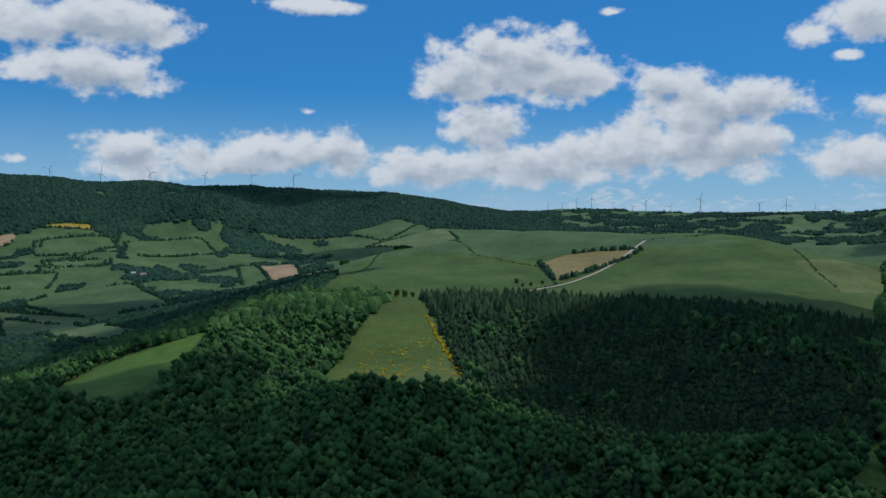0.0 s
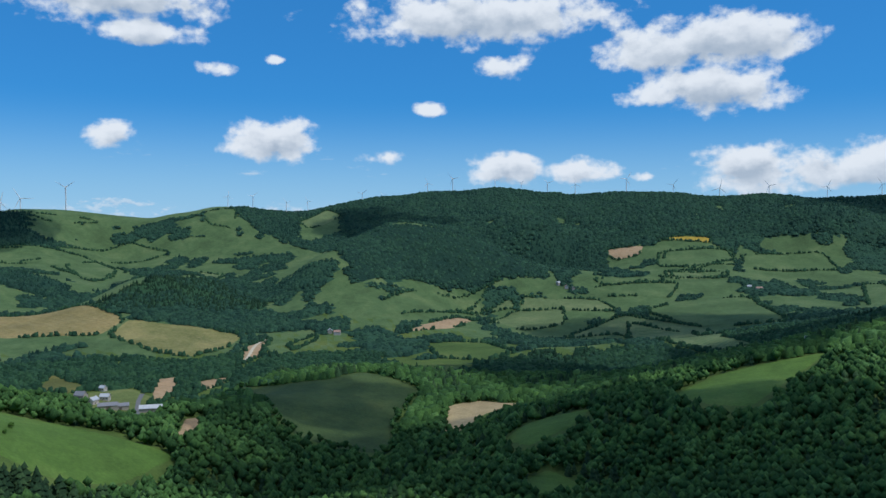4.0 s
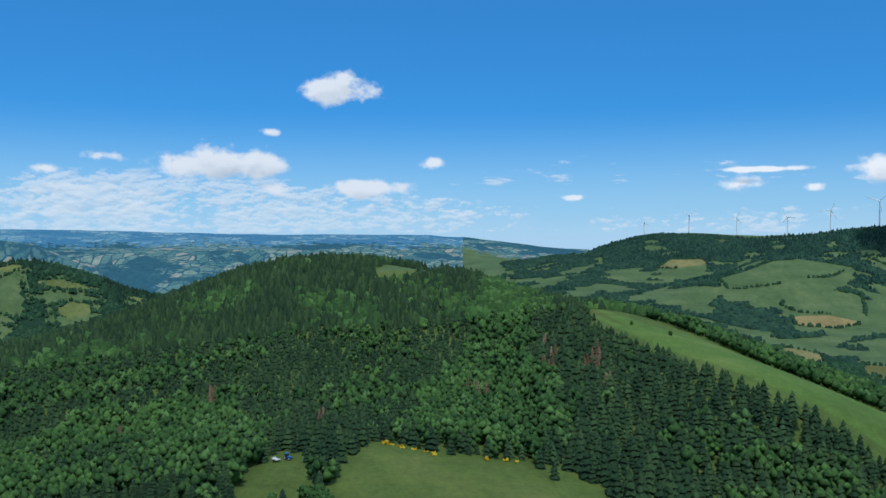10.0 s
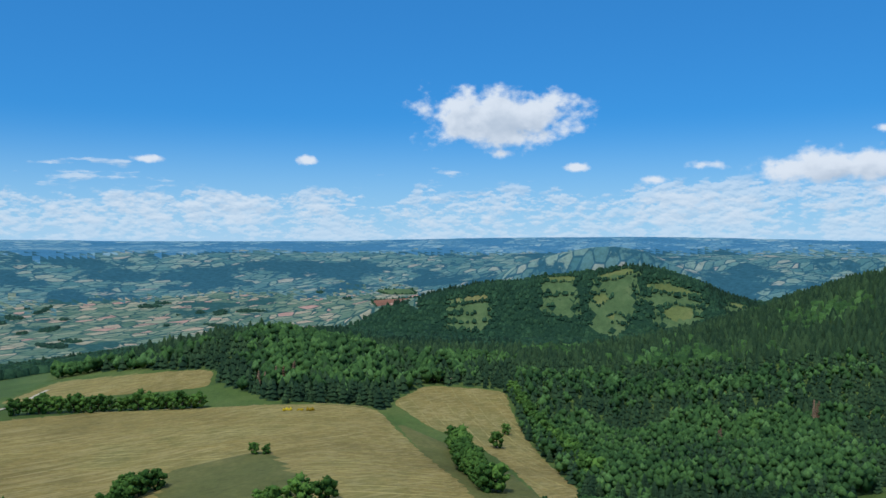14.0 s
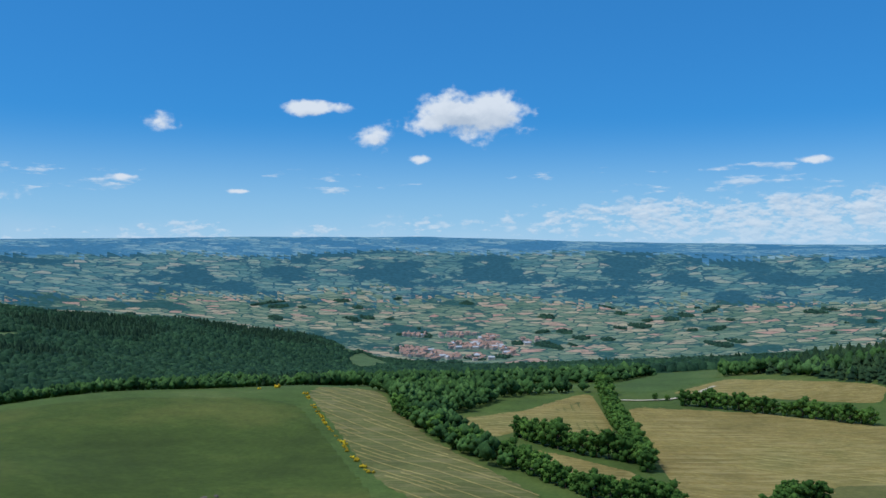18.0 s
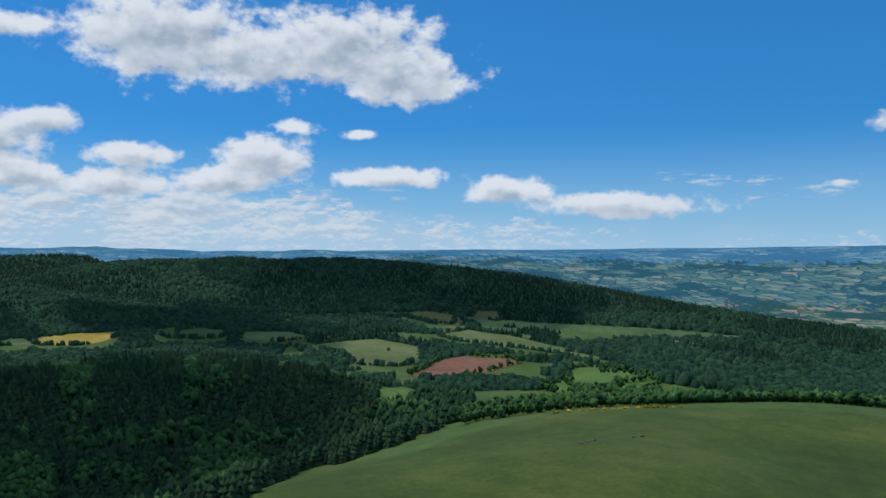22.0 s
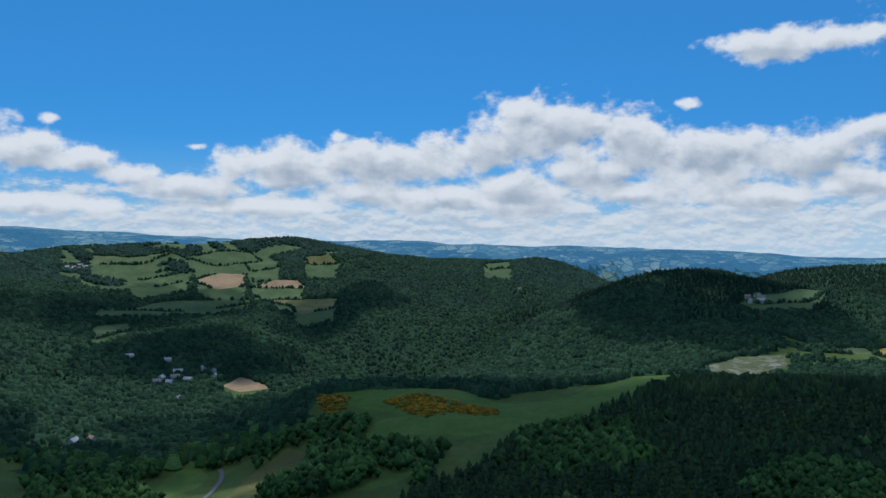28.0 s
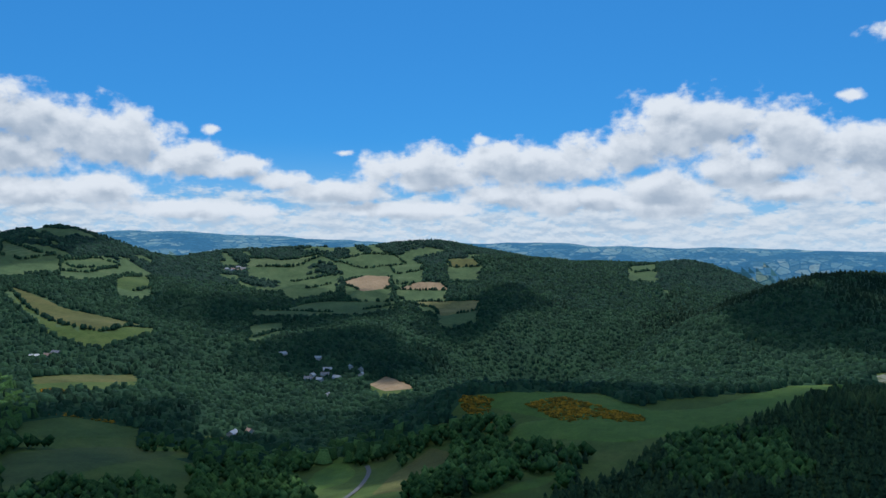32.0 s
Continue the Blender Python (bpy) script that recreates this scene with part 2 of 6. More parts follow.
def shade(c, k):
    return tuple(min(1.0, v * k) for v in c)


def bumped(tree, bsdf, height, strength, distance):
    b = tree.nodes.new("ShaderNodeBump")
    b.inputs["Strength"].default_value, b.inputs["Distance"].default_value = strength, distance
    link(tree, height, b.inputs["Height"])
    link(tree, b.outputs["Normal"], bsdf.inputs["Normal"])


def grass(name, colour, dry, rows=None, contrast=0.25):
    """Grass or crop: broad patches, fine tufts and, with rows (degrees, metres, strength, colour), swath lines."""
    colour, dry = [(c[0] * 1.0, c[1], c[2] * 0.95) for c in (colour, dry)]
    m, tree, bsdf = material(name)
    broad, fine = noise_node(tree, 0.012, 5, 0.6), noise_node(tree, 0.35, 5, 0.7)
    tuft = noise_node(tree, 1.6, 3, 0.7)
    col = ramp(tree, broad.outputs["Fac"], ((0.3, shade(colour, 1 - contrast)), (0.5, colour), (0.7, dry)))
    col = mixed(tree, col, ramp(tree, fine.outputs["Fac"], ((0.3, (0.55, 0.58, 0.5)), (0.7, (1.3, 1.3, 1.2)))), 0.55, "MULTIPLY")
    mottle = noise_node(tree, 0.07, 4, 0.65)
    col = mixed(tree, col, ramp(tree, mottle.outputs["Fac"], ((0.3, (0.72, 0.76, 0.7)), (0.7, (1.25, 1.22, 1.2)))), 0.6, "MULTIPLY")
    if rows:
        angle, width, strength, pale = rows
        wob = noise_node(tree, 1.0, 4, 0.65, stretch=(angle, 0.012, 1.0 / width))
        spots = noise_node(tree, 0.02, 3, 0.6)
        fac = tree.nodes.new("ShaderNodeMath")
        fac.operation = "MULTIPLY"
        link(tree, ramp(tree, wob.outputs["Fac"], ((0.47, (0, 0, 0)), (0.62, (1, 1, 1)))), fac.inputs[0])
        link(tree, ramp(tree, spots.outputs["Fac"], ((0.3, (0.25,) * 3), (0.65, (strength,) * 3))), fac.inputs[1])
        col = mixed(tree, col, pale, fac.outputs[0])
    link(tree, col, bsdf.inputs["Base Color"])
    bsdf.inputs["Roughness"].default_value, bsdf.inputs["Specular IOR Level"].default_value = 0.9, 0.15
    bumped(tree, bsdf, tuft.outputs["Fac"], 0.5, 0.25)
    return m


def foliage(name, dark, light, scale=0.55, pale=0.0):
    """Leaves: each tree takes its own tone from its tint, with lit and dull sprays inside the crown."""
    m, tree, bsdf = material(name)
    at = tree.nodes.new("ShaderNodeAttribute")
    at.attribute_name = "tint"
    own = tree.nodes.new("ShaderNodeObjectInfo")
    tone = tree.nodes.new("ShaderNodeMath")
    tone.operation = "FRACT"
    add = tree.nodes.new("ShaderNodeMath")
    link(tree, at.outputs["Fac"], add.inputs[0])
    link(tree, own.outputs["Random"], add.inputs[1])
    link(tree, add.outputs[0], tone.inputs[0])
    fine, broad = noise_node(tree, scale, 4, 0.7), noise_node(tree, 0.015, 3, 0.5)
    col = ramp(tree, tone.outputs[0], ((0.0, dark), (0.5, tuple(a * 0.6 + b * 0.4 for a, b in zip(dark, light))), (0.86, light), (1.0, tuple(v * 1.15 + pale for v in light))))
    col = mixed(tree, col, ramp(tree, fine.outputs["Fac"], ((0.3, (0.45, 0.5, 0.45)), (0.7, (1.45, 1.4, 1.2)))), 0.8, "MULTIPLY")
    col = mixed(tree, col, ramp(tree, broad.outputs["Fac"], ((0.3, (0.75, 0.8, 0.8)), (0.7, (1.2, 1.15, 0.95)))), 0.7, "MULTIPLY")
    link(tree, col, bsdf.inputs["Base Color"])
    bsdf.inputs["Roughness"].default_value, bsdf.inputs["Specular IOR Level"].default_value = 0.85, 0.06
    bumped(tree, bsdf, fine.outputs["Fac"], 0.8, 0.6)
    return m


def plain(name, colour, rough=0.7, metal=0.0, grain=2.0, spread=0.25):
    m, tree, bsdf = material(name)
    n = noise_node(tree, grain, 4, 0.6)
    link(tree, ramp(tree, n.outputs["Fac"], ((0.3, shade(colour, 1 - spread)), (0.7, shade(colour, 1 + spread)))), bsdf.inputs["Base Color"])
    bsdf.inputs["Roughness"].default_value, bsdf.inputs["Metallic"].default_value = rough, metal
    return m


HAY, PALE_HAY = (0.24, 0.185, 0.062), (0.38, 0.305, 0.125)
MAT = {
    "pasture": grass("pasture_grass", (0.075, 0.122, 0.034), (0.115, 0.15, 0.046)),
    "dome": grass("ley_grass", (0.066, 0.098, 0.019), (0.11, 0.125, 0.03), contrast=0.3),
    "meadow": grass("meadow_grass", (0.088, 0.13, 0.032), (0.135, 0.155, 0.048)),
    "bright": grass("lush_grass", (0.092, 0.162, 0.034), (0.132, 0.187, 0.048)),
    "deepg": grass("young_crop", (0.065, 0.1, 0.035), (0.11, 0.135, 0.045)),
    "paleg": grass("grazed_grass", (0.13, 0.16, 0.055), (0.19, 0.2, 0.08)),
    "pale": grass("ripening_crop", (0.17, 0.17, 0.065), (0.27, 0.23, 0.1), rows=(20, 6, 0.4, (0.3, 0.26, 0.12))),
    "olive": grass("rough_grass", (0.12, 0.125, 0.04), (0.17, 0.15, 0.055)),
    "hay": grass("mown_hay", HAY, (0.195, 0.178, 0.06), rows=(52, 3.0, 0.7, PALE_HAY)),
    "haygreen": grass("half_mown_hay", (0.125, 0.135, 0.045), (0.19, 0.165, 0.07), rows=(-28, 4.0, 0.6, (0.29, 0.24, 0.115))),
    "stubble": grass("stubble", (0.24, 0.19, 0.08), (0.3, 0.22, 0.1), rows=(60, 6, 0.4, (0.36, 0.3, 0.15))),
    "soil": grass("bare_soil", (0.36, 0.24, 0.15), (0.44, 0.3, 0.19), rows=(30, 5, 0.3, (0.5, 0.38, 0.26))),
    "soilp": grass("dry_plough", (0.42, 0.32, 0.19), (0.5, 0.38, 0.24), rows=(75, 7, 0.5, (0.3, 0.22, 0.12))),
    "redsoil": grass("red_plough", (0.23, 0.105, 0.07), (0.28, 0.13, 0.085), rows=(40, 6, 0.3, (0.3, 0.16, 0.11))),
    "mustard": grass("yellow_crop", (0.4, 0.28, 0.05), (0.46, 0.34, 0.08)),
    # Grass for far fields, its colour shifted to include haze.
    "farp": grass("hazed_grazing", (0.125, 0.17, 0.078), (0.175, 0.205, 0.1)),
    "farg": grass("hazed_pasture", (0.085, 0.138, 0.058), (0.125, 0.17, 0.075)),
    "heath": grass("felled_ground", (0.105, 0.125, 0.06), (0.14, 0.15, 0.08), rows=(80, 14, 0.7, (0.34, 0.33, 0.28))),
}
GROUND = grass("rough_ground", (0.08, 0.124, 0.03), (0.115, 0.145, 0.042))


def country(name, plots_at, wood, tones, cover_from):
    """Far farmland: small plots of several tones with woods between them; the tones passed in carry painted haze."""
    m, tree, bsdf = material(name)
    where = tree.nodes.new("ShaderNodeTexCoord").outputs["Object"]
    lay = tree.nodes.new("ShaderNodeMapping")
    lay.inputs["Rotation"].default_value, lay.inputs["Scale"].default_value = (0, 0, radians(35)), (1.0, 1.7, 0.0)
    link(tree, where, lay.inputs["Vector"])
    plots = tree.nodes.new("ShaderNodeTexVoronoi")
    plots.inputs["Scale"].default_value, plots.inputs["Randomness"].default_value = plots_at, 0.85
    link(tree, lay.outputs["Vector"], plots.inputs["Vector"])
    toned = tree.nodes.new("ShaderNodeSeparateColor")
    link(tree, plots.outputs["Color"], toned.inputs[0])
    rims = tree.nodes.new("ShaderNodeTexVoronoi")
    rims.feature = "DISTANCE_TO_EDGE"
    rims.inputs["Scale"].default_value, rims.inputs["Randomness"].default_value = plots_at, 0.85
    link(tree, lay.outputs["Vector"], rims.inputs["Vector"])
    quilt = ramp(tree, toned.outputs[0], tones)
    quilt = mixed(tree, wood, quilt, ramp(tree, rims.outputs["Distance"], ((0.03, (0, 0, 0)), (0.07, (1, 1, 1)))))
    woods = noise_node(tree, 0.0035, 7, 0.66, vec=where)
    tufts = noise_node(tree, 0.05, 4, 0.7, vec=where)
    col = mixed(tree, quilt, wood, ramp(tree, woods.outputs["Fac"], ((cover_from, (0, 0, 0)), (cover_from + 0.03, (1, 1, 1)))))
    col = mixed(tree, col, ramp(tree, tufts.outputs["Fac"], ((0.3, (0.7,) * 3), (0.7, (1.3,) * 3))), 0.7, "MULTIPLY")
    link(tree, col, bsdf.inputs["Base Color"])
    bsdf.inputs["Roughness"].default_value, bsdf.inputs["Specular IOR Level"].default_value = 1.0, 0.0
    return m


# Haze is painted into these three colour sets, bluer from plain to horizon.
DISTANCE = country("hazed_plain", 0.017, (0.035, 0.092, 0.088), ((0.0, (0.085, 0.147, 0.104)), (0.35, (0.142, 0.201, 0.137)), (0.65, (0.212, 0.248, 0.165)), (0.86, (0.354, 0.307, 0.208)), (1.0, (0.396, 0.236, 0.187))), 0.55)
HAZED_UPLAND = country("hazed_upland", 0.014, (0.034, 0.101, 0.130), ((0.0, (0.065, 0.156, 0.163)), (0.5, (0.117, 0.208, 0.189)), (0.85, (0.195, 0.273, 0.221)), (1.0, (0.286, 0.286, 0.234))), 0.5)
HORIZON = country("hazed_horizon", 0.012, (0.060, 0.173, 0.270), ((0.0, (0.083, 0.203, 0.285)), (0.5, (0.120, 0.247, 0.315)), (0.8, (0.180, 0.307, 0.345)), (1.0, (0.240, 0.345, 0.360))), 0.5)
LEAF = foliage("broadleaf_leaves", (0.032, 0.075, 0.028), (0.068, 0.143, 0.044), pale=0.014)
NEEDLE = foliage("conifer_needles", (0.02, 0.045, 0.026), (0.042, 0.08, 0.038), 0.8)
# Copies of the near leaves, darker and bluer: some haze painted into the tone.
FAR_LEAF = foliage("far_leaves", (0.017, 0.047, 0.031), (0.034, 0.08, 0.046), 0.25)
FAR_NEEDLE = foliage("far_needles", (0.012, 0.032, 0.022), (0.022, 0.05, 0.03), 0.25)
# Leaves and needles of the farthest woods, with haze blue painted into the colour.
HAZED_LEAF = foliage("hazed_leaves", (0.018, 0.047, 0.039), (0.032, 0.076, 0.054), 0.2)
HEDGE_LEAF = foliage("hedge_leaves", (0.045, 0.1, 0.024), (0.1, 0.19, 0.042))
HAZED_NEEDLE = foliage("hazed_needles", (0.011, 0.035, 0.032), (0.022, 0.058, 0.045), 0.2)
BARK = plain("bark", (0.12, 0.095, 0.07), 0.9, grain=3)

# ---- the lie of the land: crests, shelves and valley floors, points fitted to the camera's view at chosen distances ----
LAND = []


def land(*picks):
    LAND.extend(picks)


def crest(behind, fall, *points):
    """Points along a crest or slope by bearing and height in degrees as the camera sees them, at a chosen distance; the
    ground falls away behind.
    """
    for (b0, e0, d0), (b1, e1, d1) in zip(points, points[1:]):
        n = max(1, round(abs(b1 - b0) * d0 / 57 / 130))
        for k in range(n + (b1 == points[-1][0])):
            f = k / n
            b, e, d = radians(b0 + (b1 - b0) * f), radians(e0 + (e1 - e0) * f), d0 + (d1 - d0) * f
            z = EYE_Z + d * math.tan(e)
            land((-math.sin(b) * d, math.cos(b) * d, z))
            if fall:
                land((-math.sin(b) * (d + behind), math.cos(b) * (d + behind), z - fall))




# near woods slope
land((0, 340, 366), (-120, 350, 367), (105, 365, 361), (210, 400, 385), (-110, 550, 363), (45, 560, 361))
# broom meadow
land((-35, 550, 387), (-45, 1000, 395), (-95, 755, 368))
# meadow hill
land((-60, 1080, 396), (160, 1390, 416), (115, 1075, 400), (495, 1035, 399))
land((660, 1345, 430), (-135, 1190, 411), (275, 960, 394))
# conifer gully
land((125, 840, 393), (285, 800, 398), (190, 525, 347), (355, 670, 366), (470, 880, 377))
# west meadow
land((-325, 685, 352), (-245, 845, 377), (-285, 770, 362))
# left valley
land((-730, 1355, 294), (-575, 1110, 284), (-670, 1670, 293), (-1045, 1935, 339), (-350, 2275, 361))
land((-400, 3175, 459), (35, 3300, 459))
# long ridge
land((-1210, 3015, 479), (-620, 3190, 458), (-1680, 2780, 502))
# far wind ridge
land((500, 3365, 459), (1065, 3015, 455), (1410, 2875, 449))
# basin
land((-555, 770, 291), (-820, 570, 305), (-845, 780, 299), (-560, 570, 282), (-945, 1165, 274), (-735, 1420, 283))
land((-1320, 1630, 285), (-915, 1780, 284), (-500, 1935, 322))
land((-435, 470, 291), (-270, 445, 323), (-125, 430, 367), (-160, 965, 400), (-195, 670, 366))
# pasture hills
land((-2835, 1480, 402), (-2445, 1555, 353), (-1405, 955, 281), (-2235, 1330, 321), (-2685, 595, 386))
land((-2815, 1040, 434), (-1575, 760, 293), (-1490, 430, 279), (-1855, 605, 299))
land((-1865, 350, 311), (-2390, 205, 360), (-2955, 755, 454), (-2935, 1270, 495), (-2665, 1770, 474), (-2340, 2110, 476))
# farm hollow
land((-1045, 525, 265), (-1245, 520, 267), (-1160, 695, 266), (-890, 555, 260), (-515, 345, 296), (-490, 430, 286))
land((-295, 430, 342), (-595, 675, 283), (-405, 570, 326))
# spur meadow
land((-860, 10, 424), (-715, 65, 412), (-615, 130, 404), (-530, 185, 377), (-530, 255, 341), (-550, 330, 327))
land((-515, 220, 345), (-640, 235, 363), (-745, 155, 389), (-380, 15, 378), (-405, 105, 360), (-535, 65, 383))
# wooded hill
land((-975, -515, 409), (-1100, -480, 440), (-1130, -405, 460), (-1165, -295, 462), (-1110, -130, 439), (-980, -50, 425))
land((-400, -80, 393), (-365, -55, 385), (-525, -60, 374), (-375, -135, 392), (-470, -215, 374), (-780, -250, 383))
land((-810, -125, 385), (-640, -10, 379))
# hay plateau
land((-185, -325, 394), (-285, -495, 387), (-300, -375, 380), (-525, -520, 380), (-330, -290, 375), (-650, -625, 370))
land((-420, -770, 406), (-540, -720, 378), (-505, -360, 351), (-780, -445, 378), (-610, -295, 360), (-300, -630, 390))
land((-245, -590, 381), (-150, -360, 384), (-25, -480, 381), (130, -670, 386), (-85, -675, 380), (30, -390, 388))
land((-230, -745, 380), (-425, -790, 398), (-290, -850, 375))
# below the plateau
land((-1040, -690, 357), (-990, -1965, 261), (-935, -1420, 318))
# green dome
land((370, -470, 390), (270, -580, 394), (185, -625, 387), (225, -425, 390), (120, -360, 387), (85, -430, 384))
land((105, -690, 379), (355, -185, 387), (365, -295, 388), (385, -405, 390), (215, -325, 403), (360, -480, 389))
# behind the dome
land((450, -685, 355), (315, -845, 341), (620, -785, 360), (630, -1025, 330), (425, -1440, 277), (960, -1085, 334))
land((785, -1280, 329), (590, -1595, 287))
# long wooded hill
land((750, -2015, 307), (480, -2145, 256), (335, -2225, 201), (185, -2240, 142))
land((2360, -660, 457))
land((2275, -345, 416), (1790, -770, 397), (1400, -1285, 376))
# mid fields
land((1425, -610, 359), (1445, -405, 357), (1325, -1065, 370), (900, -940, 348), (1065, -745, 351), (845, -735, 340))
land((635, -770, 348), (1150, -610, 351), (1245, -115, 353), (745, -1125, 335))
# dark conifers
land((980, -210, 361), (800, -410, 372), (540, -50, 352), (460, -165, 354), (530, -320, 351), (705, -150, 347))
land((900, -35, 362), (875, -215, 374), (460, -20, 353), (430, -135, 364), (695, 65, 340), (630, -110, 357))
# gorse pasture
land((975, 225, 346), (920, 385, 347), (765, 230, 336), (945, 115, 339), (1150, -15, 347), (845, 70, 341))
land((570, 190, 342), (590, 115, 330))
land((2625, -375, 464), (2580, -800, 482))
land((735, 430, 287), (780, 625, 295), (965, 480, 293), (525, 605, 327), (805, 890, 342))
land((875, 745, 314), (935, 405, 346))
land((425, 490, 329), (530, 425, 308))
# valley spur
land((1240, 150, 333))
# long ridge crest
land((-1795, 3350, 653), (-1650, 3425, 646), (-1550, 3470, 620), (-1430, 3520, 608), (-1195, 3605, 626), (-920, 3685, 625))
land((-575, 3755, 609), (-245, 3790, 588), (40, 3800, 558), (195, 3795, 527), (-2780, 2515, 588), (-2625, 2680, 624))
land((-2515, 2780, 656), (-2280, 2980, 670), (-2050, 3140, 649), (-1830, 3275, 659), (-1610, 3390, 647), (-1495, 3440, 624))
land((-1270, 3530, 636))
# far wind ridge crest
land((510, 4220, 517), (735, 4185, 529), (870, 4160, 535), (1035, 4125, 515), (1290, 4050, 508), (1650, 3915, 495))
land((1870, 3815, 491), (2010, 3745, 484))
# pasture hill crest
land((-3450, 45, 431), (-3440, 235, 481), (-3420, 455, 512), (-3380, 705, 491), (-3320, 940, 509), (-3295, 1025, 533))
land((-3250, 1155, 543), (-3220, 1240, 562), (-3145, 1415, 570), (-3085, 1540, 558), (-3010, 1685, 535), (-2960, 1770, 552))
land((-2875, 1910, 583), (-2795, 2025, 571), (-2655, 2205, 554), (-2595, 2275, 577))
# far blue ridge
land((4480, -1420, 530), (4075, -2345, 517))
# back slopes
land((-1975, 3685, 533), (-1815, 3765, 526), (-1710, 3815, 500), (-1575, 3870, 488), (-1315, 3970, 506), (-1010, 4055, 505))
land((-635, 4130, 489), (-270, 4170, 468), (45, 4180, 438), (215, 4175, 407), (555, 4595, 427), (800, 4560, 439))
land((950, 4530, 445), (1125, 4490, 425), (1405, 4410, 418), (1800, 4265, 405), (2040, 4155, 401), (2190, 4080, 394))
land((-3060, 2770, 468), (-2890, 2950, 504), (-2770, 3065, 536), (-2510, 3280, 550), (-2255, 3460, 529), (-2015, 3605, 539))
land((-1770, 3730, 527), (-1645, 3790, 504), (-1400, 3885, 516), (-3830, 50, 341), (-3820, 260, 391), (-3795, 505, 422))
land((-3750, 780, 401), (-3685, 1040, 419), (-3655, 1135, 443), (-3610, 1280, 453), (-3575, 1380, 472), (-3495, 1570, 480))
land((-3425, 1710, 468), (-3340, 1875, 445), (-3290, 1965, 462), (-3190, 2120, 493), (-3100, 2245, 481), (-2945, 2450, 464))
land((-2880, 2525, 487))
land((4625, -1465, 500), (4205, -2420, 487))
land((2070, 4440, 390), (1270, 4735, 390))
land((425, 4880, 390), (-425, 4880, 390), (-1270, 4735, 390), (-2070, 4440, 390), (-2810, 4015, 390), (-3465, 3465, 390))
land((-4015, 2810, 390), (-4440, 2070, 390), (-4735, 1270, 390), (-4880, 425, 390))
# under the camera
land((0, 200, 370), (-100, 175, 370), (-175, 100, 388), (-200, 0, 388), (-175, -100, 388), (-100, -175, 388))
land((0, -200, 388), (100, -175, 388), (175, -100, 388), (200, 0, 370), (175, 100, 370), (100, 175, 370))
land((0, 0, 395))
# north gap
land((280, 415, 350), (445, 665, 330), (655, 1005, 360), (980, 1510, 430), (1415, 2180, 440), (1850, 2850, 540))
land((2340, 3605, 580), (280, 310, 340), (345, 290, 330), (415, 240, 340))
# spur of the long hill above the gorge
crest(260, 85, (285.5, -8.46, 1500), (284.0, -7.75, 1550), (281.7, -6.56, 1620), (279.9, -5.39, 1700), (278.0, -4.37, 1780), (275.9, -3.28, 1870), (273.1, -2.20, 2000), (270.4, -1.26, 2150), (267.8, -0.78, 2300), (265.7, -0.59, 2400))
# hillside across the gorge
crest(0, 0, (283.6, -7.10, 1850), (281.0, -5.34, 2050), (278.0, -3.77, 2300), (274.5, -1.67, 2800))
# slopes above the village
crest(0, 0, (301.1, -5.82, 1600), (297.2, -5.08, 1800), (293.3, -3.53, 2050), (289.4, -3.52, 2100), (285.5, -2.33, 2400), (281.7, -1.16, 2650))
# field shelf
crest(0, 0, (306.8, -2.88, 2200), (303.0, -2.76, 2230), (293.3, -2.79, 2230), (291.3, -2.36, 2330))
# upper field shelf
crest(0, 0, (304.9, -0.40, 2600), (299.2, -1.18, 2480), (295.3, -1.50, 2430), (291.3, -1.18, 2500), (287.4, -0.79, 2600))
# pasture plots
crest(0, 0, (307.9, -0.01, 2650), (304.9, 0.30, 2680), (301.1, 0.30, 2680), (297.2, 0.38, 2700))
# slope of the western pastures
crest(0, 0, (321.5, -1.75, 1800), (319.0, -2.67, 1700), (316.4, -3.92, 1560), (312.3, -3.54, 1850), (308.7, -2.10, 2200))
# upper western pastures
crest(0, 0, (321.6, 0.51, 2200), (320.3, -0.01, 2150), (317.4, 0.06, 2250), (314.4, -1.11, 2100), (311.6, -1.13, 2350))
# foot of the western slopes
crest(0, 0, (321.5, -4.86, 1480), (318.3, -5.70, 1420), (312.2, -6.31, 1420), (306.8, -7.22, 1430), (302.6, -8.08, 1430))
# western crest
crest(320, 95, (322.2, 1.99, 2500), (319.1, 2.23, 2550), (317.4, 2.08, 2600), (315.8, 1.45, 2650), (314.4, 0.87, 2700), (312.6, 0.25, 2750))
# middle knoll crest
crest(320, 100, (311.6, 0.29, 2850), (309.4, 0.71, 2880), (307.6, 1.06, 2850), (302.7, 1.12, 2800), (299.6, 1.12, 2800), (297.2, 1.44, 2850), (294.1, 1.68, 2880), (292.5, 1.37, 2900), (289.4, 0.77, 2900), (285.5, 0.38, 2950), (283.2, 0.15, 3000))
# dark end of the plateau
crest(320, 110, (281.3, -0.04, 3050), (278.7, 0.18, 3100), (277.5, 0.33, 3120), (275.9, -0.19, 3130), (274.1, -0.93, 3140), (272.4, -1.61, 3140), (271.1, -2.17, 3140))
# far blue ridge in the west
crest(200, 40, (320.3, 1.61, 4600), (316.1, 2.02, 4600), (312.3, 2.15, 4600), (308.7, 1.93, 4600), (304.9, 1.88, 4600), (302.7, 1.58, 4600), (299.2, 1.44, 4600), (290.9, 1.44, 4600), (286.3, 1.43, 4600), (281.7, 1.03, 4600), (278.0, 1.09, 4600), (274.5, 0.99, 4600), (271.0, 0.94, 4600), (265.7, 0.76, 4600))
